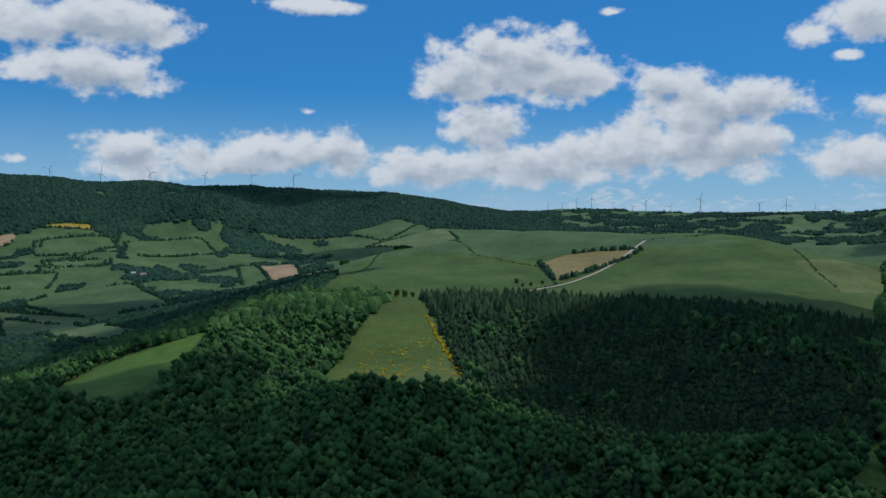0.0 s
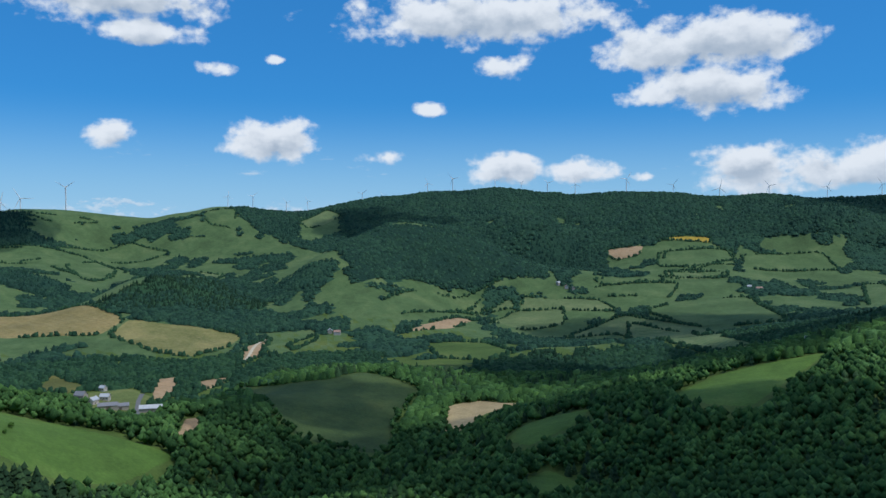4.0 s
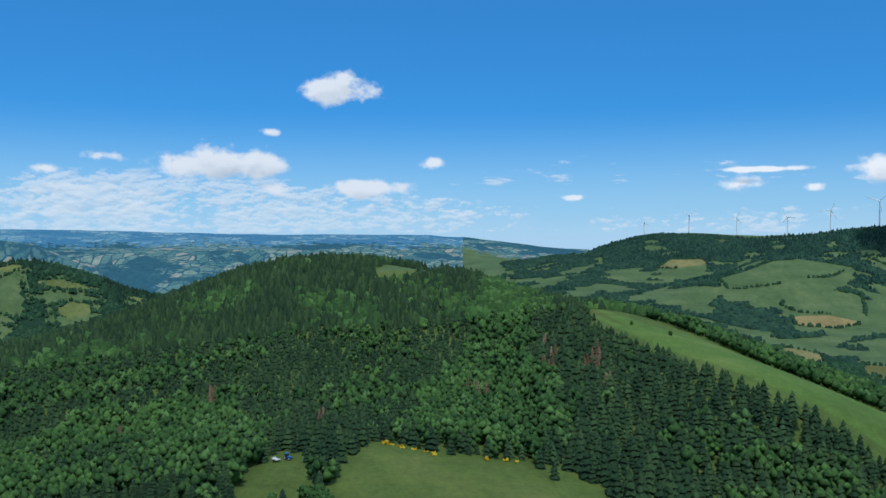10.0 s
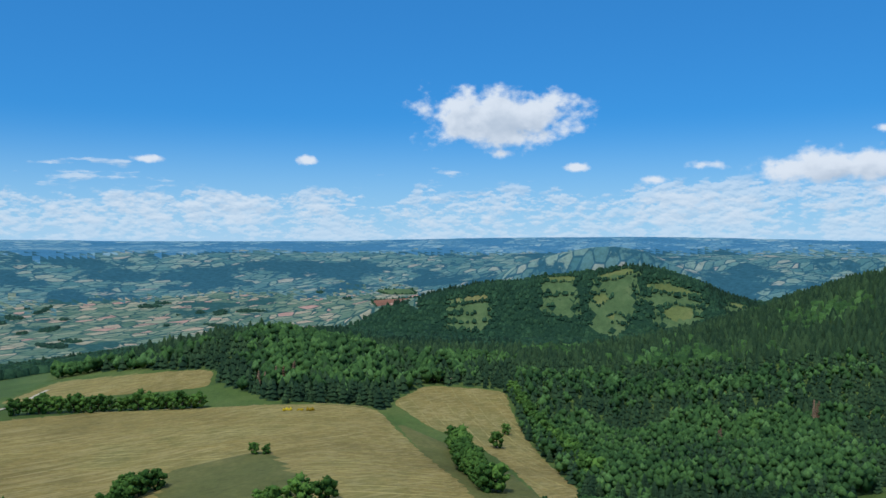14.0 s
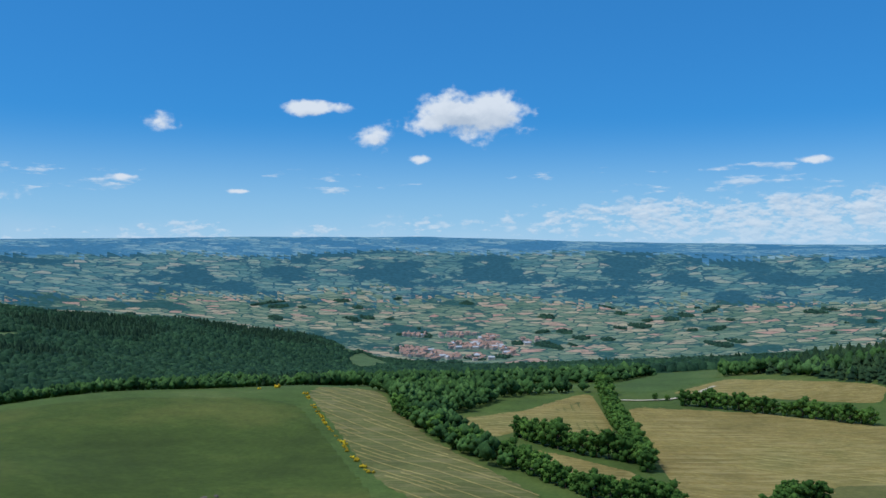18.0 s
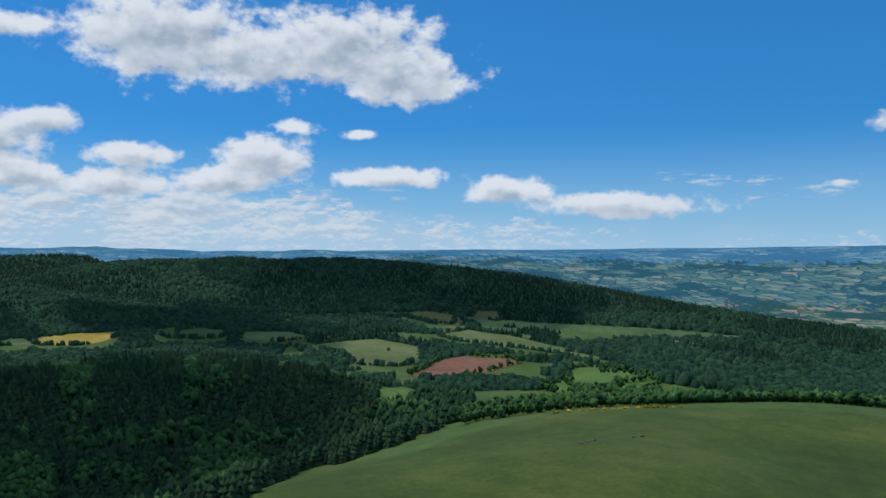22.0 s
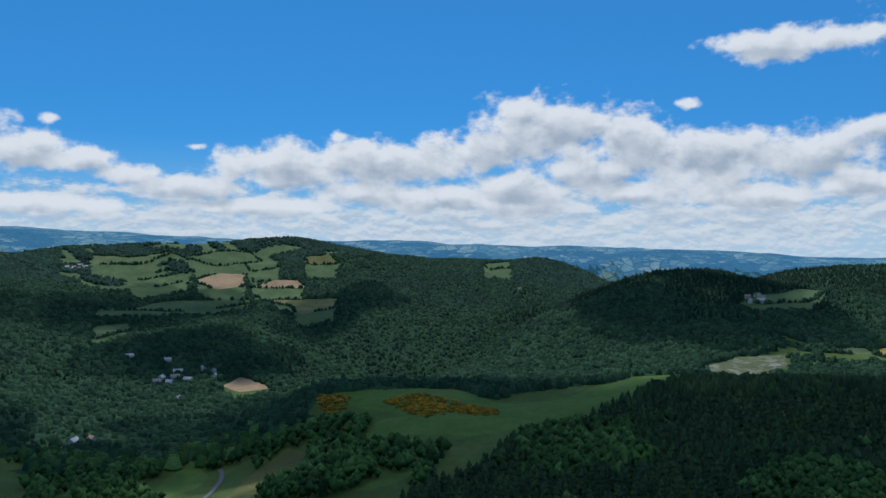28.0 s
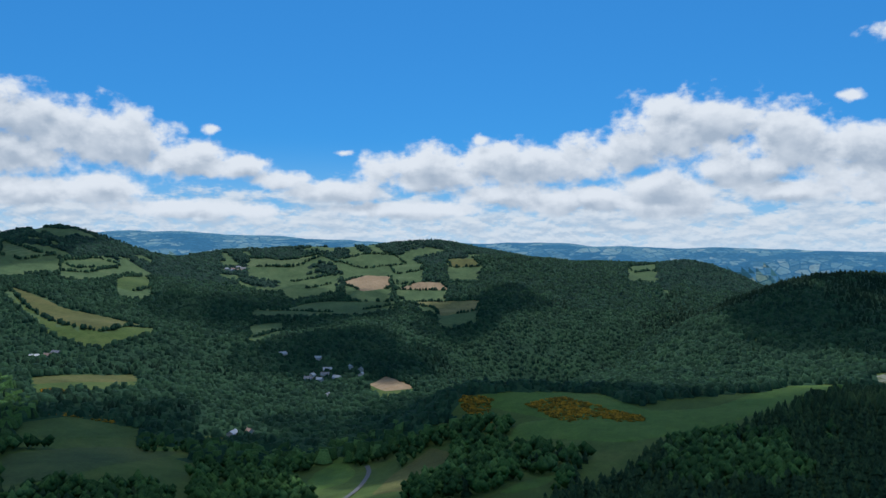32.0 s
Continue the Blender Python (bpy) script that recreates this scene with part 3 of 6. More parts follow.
# slope below the far ridge
crest(0, 0, (289.4, 0.70, 4000), (281.7, 0.19, 3950), (274.5, -0.00, 3900), (271.0, -0.29, 3900), (265.9, -0.28, 3900))
# slopes under the ridge end
crest(0, 0, (11.8, -2.28, 2800), (8.7, -1.98, 2900), (5.6, -1.32, 2950), (1.7, -0.65, 3050), (-2.2, -0.79, 3000))
# upper slopes under the ridge end
crest(0, 0, (11.8, -0.36, 3200), (7.2, -0.27, 3250), (3.3, 0.25, 3350), (-0.2, 0.38, 3450))
# crest of the long wooded hill
crest(260, 60, (251.4, -0.53, 2440), (248.3, -0.61, 2400), (244.4, -0.45, 2370), (240.5, -0.45, 2330), (236.6, -0.59, 2300), (232.7, -0.86, 2260), (228.9, -1.19, 2220), (225.1, -1.58, 2180), (221.5, -2.18, 2140), (218.0, -2.85, 2110), (214.7, -3.49, 2090), (211.3, -3.89, 2070))
# crest of the meadow hill
crest(300, 60, (3.7, -2.61, 1650), (0.9, -2.18, 1700), (-3.0, -1.57, 1750), (-6.9, -1.24, 1780), (-10.3, -1.18, 1780), (-14.1, -1.26, 1760), (-17.7, -1.41, 1740), (-20.2, -1.57, 1700), (-22.9, -2.07, 1600), (-25.5, -2.55, 1500), (-28.3, -3.14, 1400))
# wooded spur before the long ridge
crest(260, 70, (50.2, -2.16, 2100), (48.5, -1.25, 2200), (46.3, -0.20, 2300), (43.8, 0.40, 2400), (41.5, 0.22, 2450), (38.9, -0.55, 2450), (36.5, -1.76, 2400), (34.2, -3.18, 2300))
# spurs of the long ridge
crest(0, 0, (37.3, 0.65, 3000), (35.0, 0.46, 2850), (33.4, -0.12, 2950), (31.7, -0.44, 3250), (29.9, -0.32, 3050), (28.3, 0.47, 2880), (26.4, 1.06, 2920), (24.8, 0.47, 3150), (22.9, 0.47, 3250), (20.6, 0.47, 3150), (17.6, 1.04, 2950), (15.3, 0.84, 2950), (13.1, 0.46, 3200), (10.7, 0.35, 3150))
# foot of the long ridge
crest(0, 0, (33.4, -2.87, 2500), (30.3, -2.08, 2700), (27.1, -0.90, 2750), (23.3, -0.58, 2820), (17.9, -1.26, 2800), (14.2, -1.23, 2850))
# dark conifer hill
crest(220, 50, (64.1, -4.70, 2000), (62.1, -3.59, 2050), (59.1, -3.01, 2100), (56.1, -3.50, 2100), (53.2, -4.86, 2050))
# round green hill
crest(250, 35, (80.8, -2.85, 2300), (77.8, -1.58, 2450), (74.7, -1.46, 2500), (72.3, -1.85, 2500))
# front hill
crest(330, 85, (145.5, -4.78, 2600), (141.9, -3.92, 2600), (136.1, -2.76, 2600), (132.3, -2.23, 2600), (129.3, -1.94, 2600), (126.1, -1.46, 2600), (124.0, -1.89, 2600), (121.6, -2.76, 2600), (119.0, -3.91, 2600))
# far hill
crest(330, 70, (135.3, -2.60, 3300), (133.8, -1.78, 3300), (131.5, -1.00, 3300), (129.3, -0.54, 3300), (127.5, -0.35, 3300), (125.7, -0.64, 3300), (124.0, -1.45, 3300))
# right far hill
crest(250, 60, (121.7, -1.98, 3600), (119.8, -1.15, 3600), (116.7, -0.98, 3600), (114.1, -1.27, 3600), (112.3, -1.67, 3600))
# The far plain is squeezed within 5 km and tilted up to fit the view.
# southern country, 2400 m out
crest(0, 0, (100, -4.3, 2400), (112, -4.9, 2400), (124, -6, 2400), (136, -6.8, 2400), (148, -7.6, 2400), (160, -8.2, 2400), (172, -8.3, 2400), (184, -8.3, 2400), (196, -7.4, 2400))
# southern country, 2800 m out
crest(0, 0, (100, -3.5, 2800), (112, -3.9, 2800), (124, -4.6, 2800), (136, -5.2, 2800), (148, -6, 2800), (160, -6.4, 2800), (172, -6.6, 2800), (184, -6.5, 2800), (196, -6, 2800), (208, -5.5, 2800), (220, -5, 2800))
# southern country, 3200 m out
crest(0, 0, (100, -2.7, 3200), (112, -3, 3200), (124, -3.4, 3200), (136, -3.8, 3200), (148, -4.4, 3200), (160, -4.8, 3200), (172, -5, 3200), (184, -4.9, 3200), (196, -4.6, 3200), (208, -4.2, 3200), (220, -3.8, 3200))
# southern country, 3600 m out
crest(0, 0, (100, -2, 3600), (112, -2.2, 3600), (124, -2.4, 3600), (136, -2.7, 3600), (148, -3.1, 3600), (160, -3.4, 3600), (172, -3.4, 3600), (184, -3.3, 3600), (196, -3.2, 3600), (208, -2.9, 3600), (220, -2.6, 3600))
# southern country, 3900 m out
crest(0, 0, (100, -1.5, 3900), (112, -1.5, 3900), (124, -1.7, 3900), (136, -1.9, 3900), (148, -2.1, 3900), (160, -2.2, 3900), (172, -2.2, 3900), (184, -2.1, 3900), (196, -2, 3900), (208, -1.9, 3900), (220, -1.6, 3900), (236, -1.2, 3900))
# southern country, 4250 m out
crest(0, 0, (100, -0.8, 4250), (112, -0.85, 4250), (124, -0.9, 4250), (136, -0.9, 4250), (148, -0.9, 4250), (160, -0.8, 4250), (172, -0.75, 4250), (184, -0.7, 4250), (196, -0.8, 4250), (208, -0.8, 4250), (220, -0.7, 4250), (236, -0.5, 4250))
# southern country, 4600 m out
crest(0, 0, (100, -0.35, 4600), (112, -0.35, 4600), (124, -0.3, 4600), (136, -0.3, 4600), (148, -0.4, 4600), (160, -0.35, 4600), (172, -0.25, 4600), (184, -0.1, 4600), (196, -0.1, 4600), (208, -0.1, 4600), (220, -0.1, 4600), (236, 0, 4600))
# southern country, 4900 m out
crest(0, 0, (100, 0, 4900), (112, 0, 4900), (124, 0.28, 4900), (136, 0.22, 4900), (148, 0, 4900), (160, 0, 4900), (172, 0.15, 4900), (184, 0.48, 4900), (196, 0.45, 4900), (208, 0.3, 4900), (220, 0.18, 4900), (236, 0.15, 4900))
LAND = np.array(LAND, float)
ROUND = 55.0


def rise(d2):
    return np.sqrt(d2 + ROUND * ROUND)


gap2 = ((LAND[:, None, :2] - LAND[None, :, :2]) ** 2).sum(-1)
system = np.ones((len(LAND) + 1, len(LAND) + 1))
system[:-1, :-1], system[-1, -1] = rise(gap2) - np.eye(len(LAND)) * 6.0, 0
weights = np.linalg.solve(system, np.append(LAND[:, 2], 0))
RINGS = np.concatenate([[0.0, 60, 120, 180], 230 * (4960 / 230) ** (np.arange(176) / 175)])
SPOKES = 800
spoke = np.arange(SPOKES) * 2 * np.pi / SPOKES
grid_x, grid_y = np.outer(RINGS, -np.sin(spoke)), np.outer(RINGS, np.cos(spoke))
grid_z = np.empty_like(grid_x)
for i in range(len(RINGS)):
    d2 = (grid_x[i][:, None] - LAND[:, 0]) ** 2 + (grid_y[i][:, None] - LAND[:, 1]) ** 2
    grid_z[i] = rise(d2) @ weights[:-1] + weights[-1]
wave = lambda x, y, s: np.sin(x / s + 1.7 * np.sin(y / s / 1.3)) * np.cos(y / s * 1.1 + 1.3 * np.sin(x / s / 1.7 + 2))
calm = np.where((np.mod(np.degrees(spoke), 360) > 100) & (np.mod(np.degrees(spoke), 360) < 236), 0.25, 1.0)
grid_z += np.minimum(1, RINGS / 2500)[:, None] * calm[None] * (8 * wave(grid_x, grid_y, 150.0) + 4 * wave(grid_y, grid_x, 62.0))


def height(x, y):
    """The ground's height at points of the plan."""
    x, y = np.asarray(x, float), np.asarray(y, float)
    r, a = np.hypot(x, y), np.mod(np.arctan2(-x, y), 2 * np.pi) * SPOKES / (2 * np.pi)
    i = np.clip(np.searchsorted(RINGS, r) - 1, 0, len(RINGS) - 2)
    u = np.clip((r - RINGS[i]) / (RINGS[i + 1] - RINGS[i]), 0, 1)
    j = np.floor(a).astype(int)
    v, j, k = a - j, j % SPOKES, (j + 1) % SPOKES
    return (grid_z[i, j] * (1 - u) + grid_z[i + 1, j] * u) * (1 - v) + (grid_z[i, k] * (1 - u) + grid_z[i + 1, k] * u) * v


def mesh_of(name, verts, tris, mats, slots=None, tint=None, smooth=False):
    me = bpy.data.meshes.new(name)
    verts, tris = np.ascontiguousarray(verts, np.float32), np.ascontiguousarray(tris, np.int32)
    me.vertices.add(len(verts))
    me.vertices.foreach_set("co", verts.ravel())
    me.loops.add(tris.size)
    me.loops.foreach_set("vertex_index", tris.ravel())
    me.polygons.add(len(tris))
    me.polygons.foreach_set("loop_start", np.arange(0, tris.size, 3, dtype=np.int32))
    for m in mats:
        me.materials.append(m)
    if slots is not None:
        me.polygons.foreach_set("material_index", np.ascontiguousarray(slots, np.int32))
    me.polygons.foreach_set("use_smooth", np.full(len(tris), smooth))
    if tint is not None:
        me.attributes.new("tint", "FLOAT", "POINT").data.foreach_set("value", np.ascontiguousarray(tint, np.float32))
    me.update(calc_edges=True)
    return me


n_r = len(RINGS)
idx = np.arange(n_r * SPOKES).reshape(n_r, SPOKES)
a, b = idx[:-1], idx[1:]
c, d = np.roll(b, -1, 1), np.roll(a, -1, 1)
tris = np.concatenate([np.stack([a, d, c], -1).reshape(-1, 3), np.stack([a, c, b], -1).reshape(-1, 3)])
tris = tris[(tris[:, 0] != tris[:, 1])]
mid_x, mid_y = grid_x.ravel()[tris[:, 1]], grid_y.ravel()[tris[:, 1]]
southern = (np.mod(np.degrees(np.arctan2(-mid_x, mid_y)), 360) > 98) & (np.mod(np.degrees(np.arctan2(-mid_x, mid_y)), 360) < 238)
rng_ground = np.random.default_rng(3)
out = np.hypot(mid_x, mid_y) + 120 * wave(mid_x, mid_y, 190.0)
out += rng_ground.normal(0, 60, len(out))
# Ground slots turn bluer with distance, in place of real haze.
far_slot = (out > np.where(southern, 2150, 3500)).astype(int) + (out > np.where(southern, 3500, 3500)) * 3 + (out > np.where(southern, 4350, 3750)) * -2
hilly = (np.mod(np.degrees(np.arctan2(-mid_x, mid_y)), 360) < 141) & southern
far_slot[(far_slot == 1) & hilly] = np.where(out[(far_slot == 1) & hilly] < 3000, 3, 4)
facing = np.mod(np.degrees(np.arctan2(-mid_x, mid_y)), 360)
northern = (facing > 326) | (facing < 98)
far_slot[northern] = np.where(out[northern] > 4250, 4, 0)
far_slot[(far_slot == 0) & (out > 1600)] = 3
ground = new("ground", mesh_of("ground", np.stack([grid_x, grid_y, grid_z], -1).reshape(-1, 3), tris, [GROUND, DISTANCE, HORIZON, MAT["farg"], HAZED_UPLAND], far_slot, smooth=True))
tagged(ground, "rolling green hill country of rough grass reaching the horizon", "ground", kind="structure")

# ---- fields ----
FIELDS = []


def inside(poly, x, y):
    p, hit = np.asarray(poly, float), np.zeros(np.shape(x), bool)
    for (x0, y0), (x1, y1) in zip(p, np.roll(p, -1, 0)):
        if y0 != y1:
            hit ^= ((y0 > y) != (y1 > y)) & (x < (x1 - x0) * (y - y0) / (y1 - y0) + x0)
    return hit


def edge_points(poly, step, closed=True):
    p = np.asarray(poly, float)
    q = np.roll(p, -1, 0) if closed else p[1:]
    out = [u + (v - u) * np.arange(0, 1, 1 / max(1, round(np.hypot(*(v - u)) / step)))[:, None] for u, v in zip(p, q)]
    return np.concatenate(out)


def rounded(poly, times=2):
    p = np.asarray(poly, float)
    for _ in range(times):
        q = np.roll(p, -1, 0)
        p = np.stack([p * 0.9 + q * 0.1, p * 0.1 + q * 0.9], 1).reshape(-1, 2)
    return p


from mathutils.geometry import delaunay_2d_cdt


def sheet(outline, lift, step):
    rim = edge_points(outline, step)
    lo, hi = rim.min(0), rim.max(0)
    gx, gy = [g.ravel() for g in np.meshgrid(np.arange(lo[0], hi[0], step), np.arange(lo[1], hi[1], step))]
    keep = inside(rim, gx, gy)
    pts = np.concatenate([rim, np.stack([gx, gy], -1)[keep]])
    n = len(rim)
    vs, _, faces, *_ = delaunay_2d_cdt([Vector(p) for p in pts], [(k, (k + 1) % n) for k in range(n)], [], 1, 1e-4)
    v = np.array([tuple(p) for p in vs])
    up = np.full(len(v), lift)
    up[:n] = -0.12
    return np.column_stack([v, height(v[:, 0], v[:, 1]) + up]), np.array([f[:3] for f in faces])


def field(name, mat, label, *corners, layer=0):
    outline = rounded(corners)
    far = np.hypot(*outline.mean(0))
    verts, tris = sheet(outline, 0.16 + 0.12 * layer + far * 0.00035, max(6.0, far * 0.0085))
    ob = new(name, mesh_of(name, verts, tris, [MAT[mat]], smooth=True))
    FIELDS.append((outline, far, name))
    return tagged(ob, label, "field")


field("meadow", "meadow", "steep green meadow dotted with yellow broom between woods", (-64, 998), (-25, 1011), (1, 801), (18, 633), (-32, 551), (-94, 608), (-90, 797))
field("pasture", "pasture", "green pasture on the open hill below the ridge", (-149, 1181), (-132, 1432), (-74, 1500), (64, 1417), (160, 1361), (162, 1191), (108, 1077), (-25, 1058), (-68, 1060))
field("pasture", "farg", "upper green pasture along the hill's crest", (-72, 1524), (-15, 1570), (84, 1608), (199, 1650), (299, 1639), (392, 1562), (461, 1442), (511, 1395), (421, 1375), (342, 1401), (267, 1466), (152, 1422))
field("stubble_field", "stubble", "tan bare field on the hill beside a track", (161, 1393), (213, 1438), (273, 1444), (338, 1394), (300, 1341), (234, 1281), (166, 1203), (166, 1336))
field("pasture", "pasture", "broad green pasture beside the pale farm track", (343, 1384), (418, 1367), (511, 1391), (536, 1334), (527, 1226), (496, 1037), (350, 986), (219, 1006), (115, 1068), (228, 1245), (297, 1325))
field("pasture", "paleg", "pale green pasture beyond a hedge on the hill", (529, 1251), (606, 1269), (642, 1205), (594, 1104), (506, 1042), (519, 1151))
field("meadow", "bright", "bright green sloping meadow at the edge of the woods", (-328, 689), (-325, 780), (-299, 814), (-243, 855), (-245, 782), (-240, 652), (-275, 649))
field("meadow", "bright", "small bright meadow below the conifers", (269, 527), (301, 553), (201, 368), (199, 384))
field("field", "farg", "olive field on the valley floor between hedges", (-930, 1724), (-749, 1639), (-436, 1210), (-516, 1220), (-837, 1551))
field("field", "farp", "pale green valley field between hedges", (-1067, 2192), (-930, 2280), (-913, 2200), (-1023, 2116))
field("stubble_field", "soil", "bare pinkish field on a valley slope", (-533, 2363), (-431, 2383), (-199, 1493), (-250, 1493), (-434, 2077))
field("field", "farg", "green field on a valley slope", (-592, 2369), (-533, 2363), (-434, 2077), (-488, 2007))
field("field", "farg", "green pasture in the hedged valley", (-1180, 2377), (-1031, 2532), (-968, 2458), (-999, 2294), (-1115, 2244))
field("field", "mustard", "mustard-yellow crop field below the ridge", (-1240, 2464), (-1170, 2533), (-1098, 2587), (-1086, 2539))
field("field", "farg", "green field below the wooded ridge", (-352, 2949), (-188, 3269), (-52, 3145), (-200, 2807))
field("field", "farp", "pale field below the wooded ridge", (-269, 2729), (12, 3010), (80, 2545), (-116, 2643))
field("field", "deepg", "dark green field on a knoll ringed by trees", (-997, 688), (-830, 721), (-850, 799), (-715, 782), (-651, 667), (-557, 563), (-592, 541), (-639, 516), (-708, 539))
field("ploughed_field", "soilp", "pale ploughed field with curved furrows", (-569, 655), (-642, 744), (-621, 788), (-560, 786), (-572, 726), (-537, 645))
field("meadow", "bright", "bright green meadow wedge in the woods", (-422, 564), (-453, 645), (-391, 658), (-367, 590), (-380, 542))
field("meadow", "bright", "small green clearing among broadleaf trees", (-313, 437), (-331, 493), (-289, 471), (-263, 423), (-282, 397))
field("field", "stubble", "wide pale green field across the valley", (-1936, 687), (-1915, 744), (-1871, 848), (-1607, 850), (-1533, 758), (-1594, 683), (-1655, 617))
field("stubble_field", "soil", "bare reddish strip field beside the hamlet", (-1012, 568), (-1157, 660), (-1155, 699), (-1039, 621))
field("stubble_field", "soil", "bare field with a green verge in the hollow", (-1019, 643), (-1092, 692), (-1089, 755), (-1031, 691))
field("stubble_field", "soil", "small bare strip below the hamlet", (-635, 380), (-722, 442), (-728, 467), (-659, 413))
field("stubble_field", "soil", "bare strip along a lane in the valley", (-1156, 815), (-1287, 913), (-1332, 1008), (-1210, 897))
field("field", "pasture", "green field beside the tree-lined lane", (-1245, 982), (-1276, 1077), (-1244, 1053), (-1204, 963))
field("field", "farg", "olive-green sloping field above hedges", (-1314, 1233), (-1391, 1462), (-1350, 1790), (-1349, 1725), (-1273, 1424), (-1282, 1250))
field("field", "soil", "tan strip field between hedges", (-1174, 1227), (-1252, 1490), (-1279, 1617), (-1147, 1348))
field("field", "farp", "pale pasture between hedgerows", (-1318, 1549), (-1287, 1747), (-1251, 1724), (-1294, 1656))
field("field", "farp", "pale green pasture with a line of trees", (-1240, 1587), (-1244, 1709), (-1132, 1766), (-1060, 1656), (-1097, 1544))
field("field", "pasture", "green pasture between rows of trees", (-1079, 1194), (-1012, 1295), (-868, 1202), (-862, 1105), (-950, 1077))
field("field", "farp", "light pasture in the hedged valley", (-971, 1490), (-982, 1786), (-739, 1705), (-357, 1058), (-538, 1241), (-890, 1618))
field("field", "farp", "pasture in small hedged plots", (-1266, 1777), (-1089, 1858), (-1002, 1807), (-1066, 1765), (-1233, 1718))
field("field", "farg", "hedged pasture below the ridge", (-1166, 2398), (-1009, 2545), (-944, 2382), (-1097, 2236))
field("field", "farg", "small hedged pasture", (-1065, 2216), (-933, 2313), (-896, 2220), (-1015, 2142))
field("field", "soil", "tan field at the foot of the ridge", (-1364, 2365), (-1253, 2430), (-1232, 2351), (-1293, 2313))
field("field", "farg", "wide pasture plot in the valley", (-1144, 1937), (-977, 2098), (-942, 1954), (-1086, 1883))
field("field", "farg", "pasture strip between hedges", (-1179, 1982), (-1042, 2124), (-1017, 2074), (-1128, 1956))
field("field", "farg", "pasture at the foot of the ridge", (-976, 2511), (-777, 2671), (-687, 2535), (-896, 2396))
field("field", "farg", "green pasture in cloud shade between hedges", (-908, 1951), (-767, 2051), (-564, 1741), (-697, 1666), (-942, 1829))
field("field", "farg", "rounded green hill pasture with scrub", (-2239, 372), (-2324, 504), (-2340, 642), (-2362, 750), (-2215, 641), (-2149, 496), (-2144, 382))
field("field", "farg", "green hill pasture beside a stubble patch", (-2032, 472), (-2131, 616), (-2137, 690), (-1962, 648), (-1973, 513))
field("field", "stubble", "tan stubble patch on the hillside", (-1948, 481), (-1962, 567), (-1930, 631), (-1866, 553), (-1874, 476))
field("field", "farg", "long green hill pasture", (-2859, 930), (-2822, 1131), (-2757, 1330), (-2537, 1355), (-2344, 1130), (-2601, 1126), (-2688, 995))
field("field", "pale", "pale tan clearing on the wooded hill", (-2853, 274), (-2980, 331), (-2954, 436), (-2888, 446), (-2841, 344))
field("field", "farg", "summit pasture beneath the wind turbines", (-3110, 1247), (-3003, 1499), (-2990, 1294))
field("field", "farp", "pale heath patch on the shoulder", (-2557, 2070), (-2609, 2258), (-2487, 2240), (-2467, 2052))
field("field", "pale", "pale field in a wooded dell", (-1614, 381), (-1584, 447), (-1408, 407), (-1417, 360))
field("field", "olive", "green field in a wooded dell", (-1514, 486), (-1514, 571), (-1392, 498), (-1355, 443))
field("field", "olive", "green clearing above the hamlet", (-1162, 482), (-1327, 575), (-1168, 557), (-1125, 527))
field("field", "farg", "hill pasture in small plots", (-2800, 1212), (-2889, 1542), (-2683, 1603), (-2708, 1446))
field("field", "farp", "pale green strip on the hillside", (-1787, 954), (-2415, 1511), (-2277, 1558), (-2241, 1489))
field("meadow", "bright", "long bright green meadow running down the spur", (-850, 14), (-763, 52), (-900, 12), (-787, 76), (-754, 156), (-664, 246), (-609, 294), (-565, 341), (-509, 263), (-503, 218), (-522, 193), (-547, 170), (-596, 124), (-694, 65), (-843, 11), (-812, 33))
# Added only to keep trees from hiding the hamlet from the camera.
field("farmyard", "paleg", "grass clearing added around the hamlet to keep it in view", (-1126, 513), (-1117, 597), (-1025, 595), (-736, 423), (-724, 349))
field("meadow", "meadow", "close-cropped green meadow with pale flowers among woods", (-340, -103), (-407, -104), (-423, -99), (-407, -68), (-423, -24), (-395, -8), (-356, -3), (-327, -16), (-312, -80))
field("meadow", "meadow", "narrow green meadow corner with a parked tractor", (-335, -145), (-397, -145), (-390, -137), (-357, -117), (-328, -112), (-316, -124))
field("meadow", "farg", "hilltop meadow above the woods", (-1058, -262), (-1111, -207), (-2891, -330), (-1131, -179), (-1140, -266))
field("hay_field", "hay", "wide mown hay field with pale swath lines", (-103, -614), (-197, -602), (-279, -519), (-347, -472), (-309, -383), (-251, -264), (-206, -236), (-141, -281), (-90, -335), (-90, -402), (-96, -512))
field("meadow", "olive", "green unmown corner of the hay field", (-168, -413), (-198, -407), (-227, -408), (-196, -314), (-170, -292), (-130, -344), layer=1)
field("hay_field", "hay", "tapering mown hay field along the forest edge", (-368, -484), (-431, -520), (-491, -487), (-451, -438), (-304, -249), (-256, -218), (-267, -241), (-327, -322), (-354, -378), (-351, -418))
field("meadow", "olive", "grass strip between hay fields", (-338, -443), (-333, -386), (-321, -318), (-268, -240), (-225, -233), (-251, -277), (-300, -367), layer=1)
field("hay_field", "hay", "small mown field behind a tree row", (-148, -679), (-218, -768), (-311, -654), (-283, -606), (-233, -640), (-181, -675))
field("meadow", "pasture", "green strip field at the plateau's edge", (-110, -753), (-190, -896), (-256, -931), (-221, -782), (-148, -687), (-107, -673))
field("hay_field", "haygreen", "half-mown hay field with long pale tramlines", (136, -614), (134, -654), (89, -661), (40, -513), (-26, -372), (-40, -322), (18, -335), (52, -391), (92, -505))
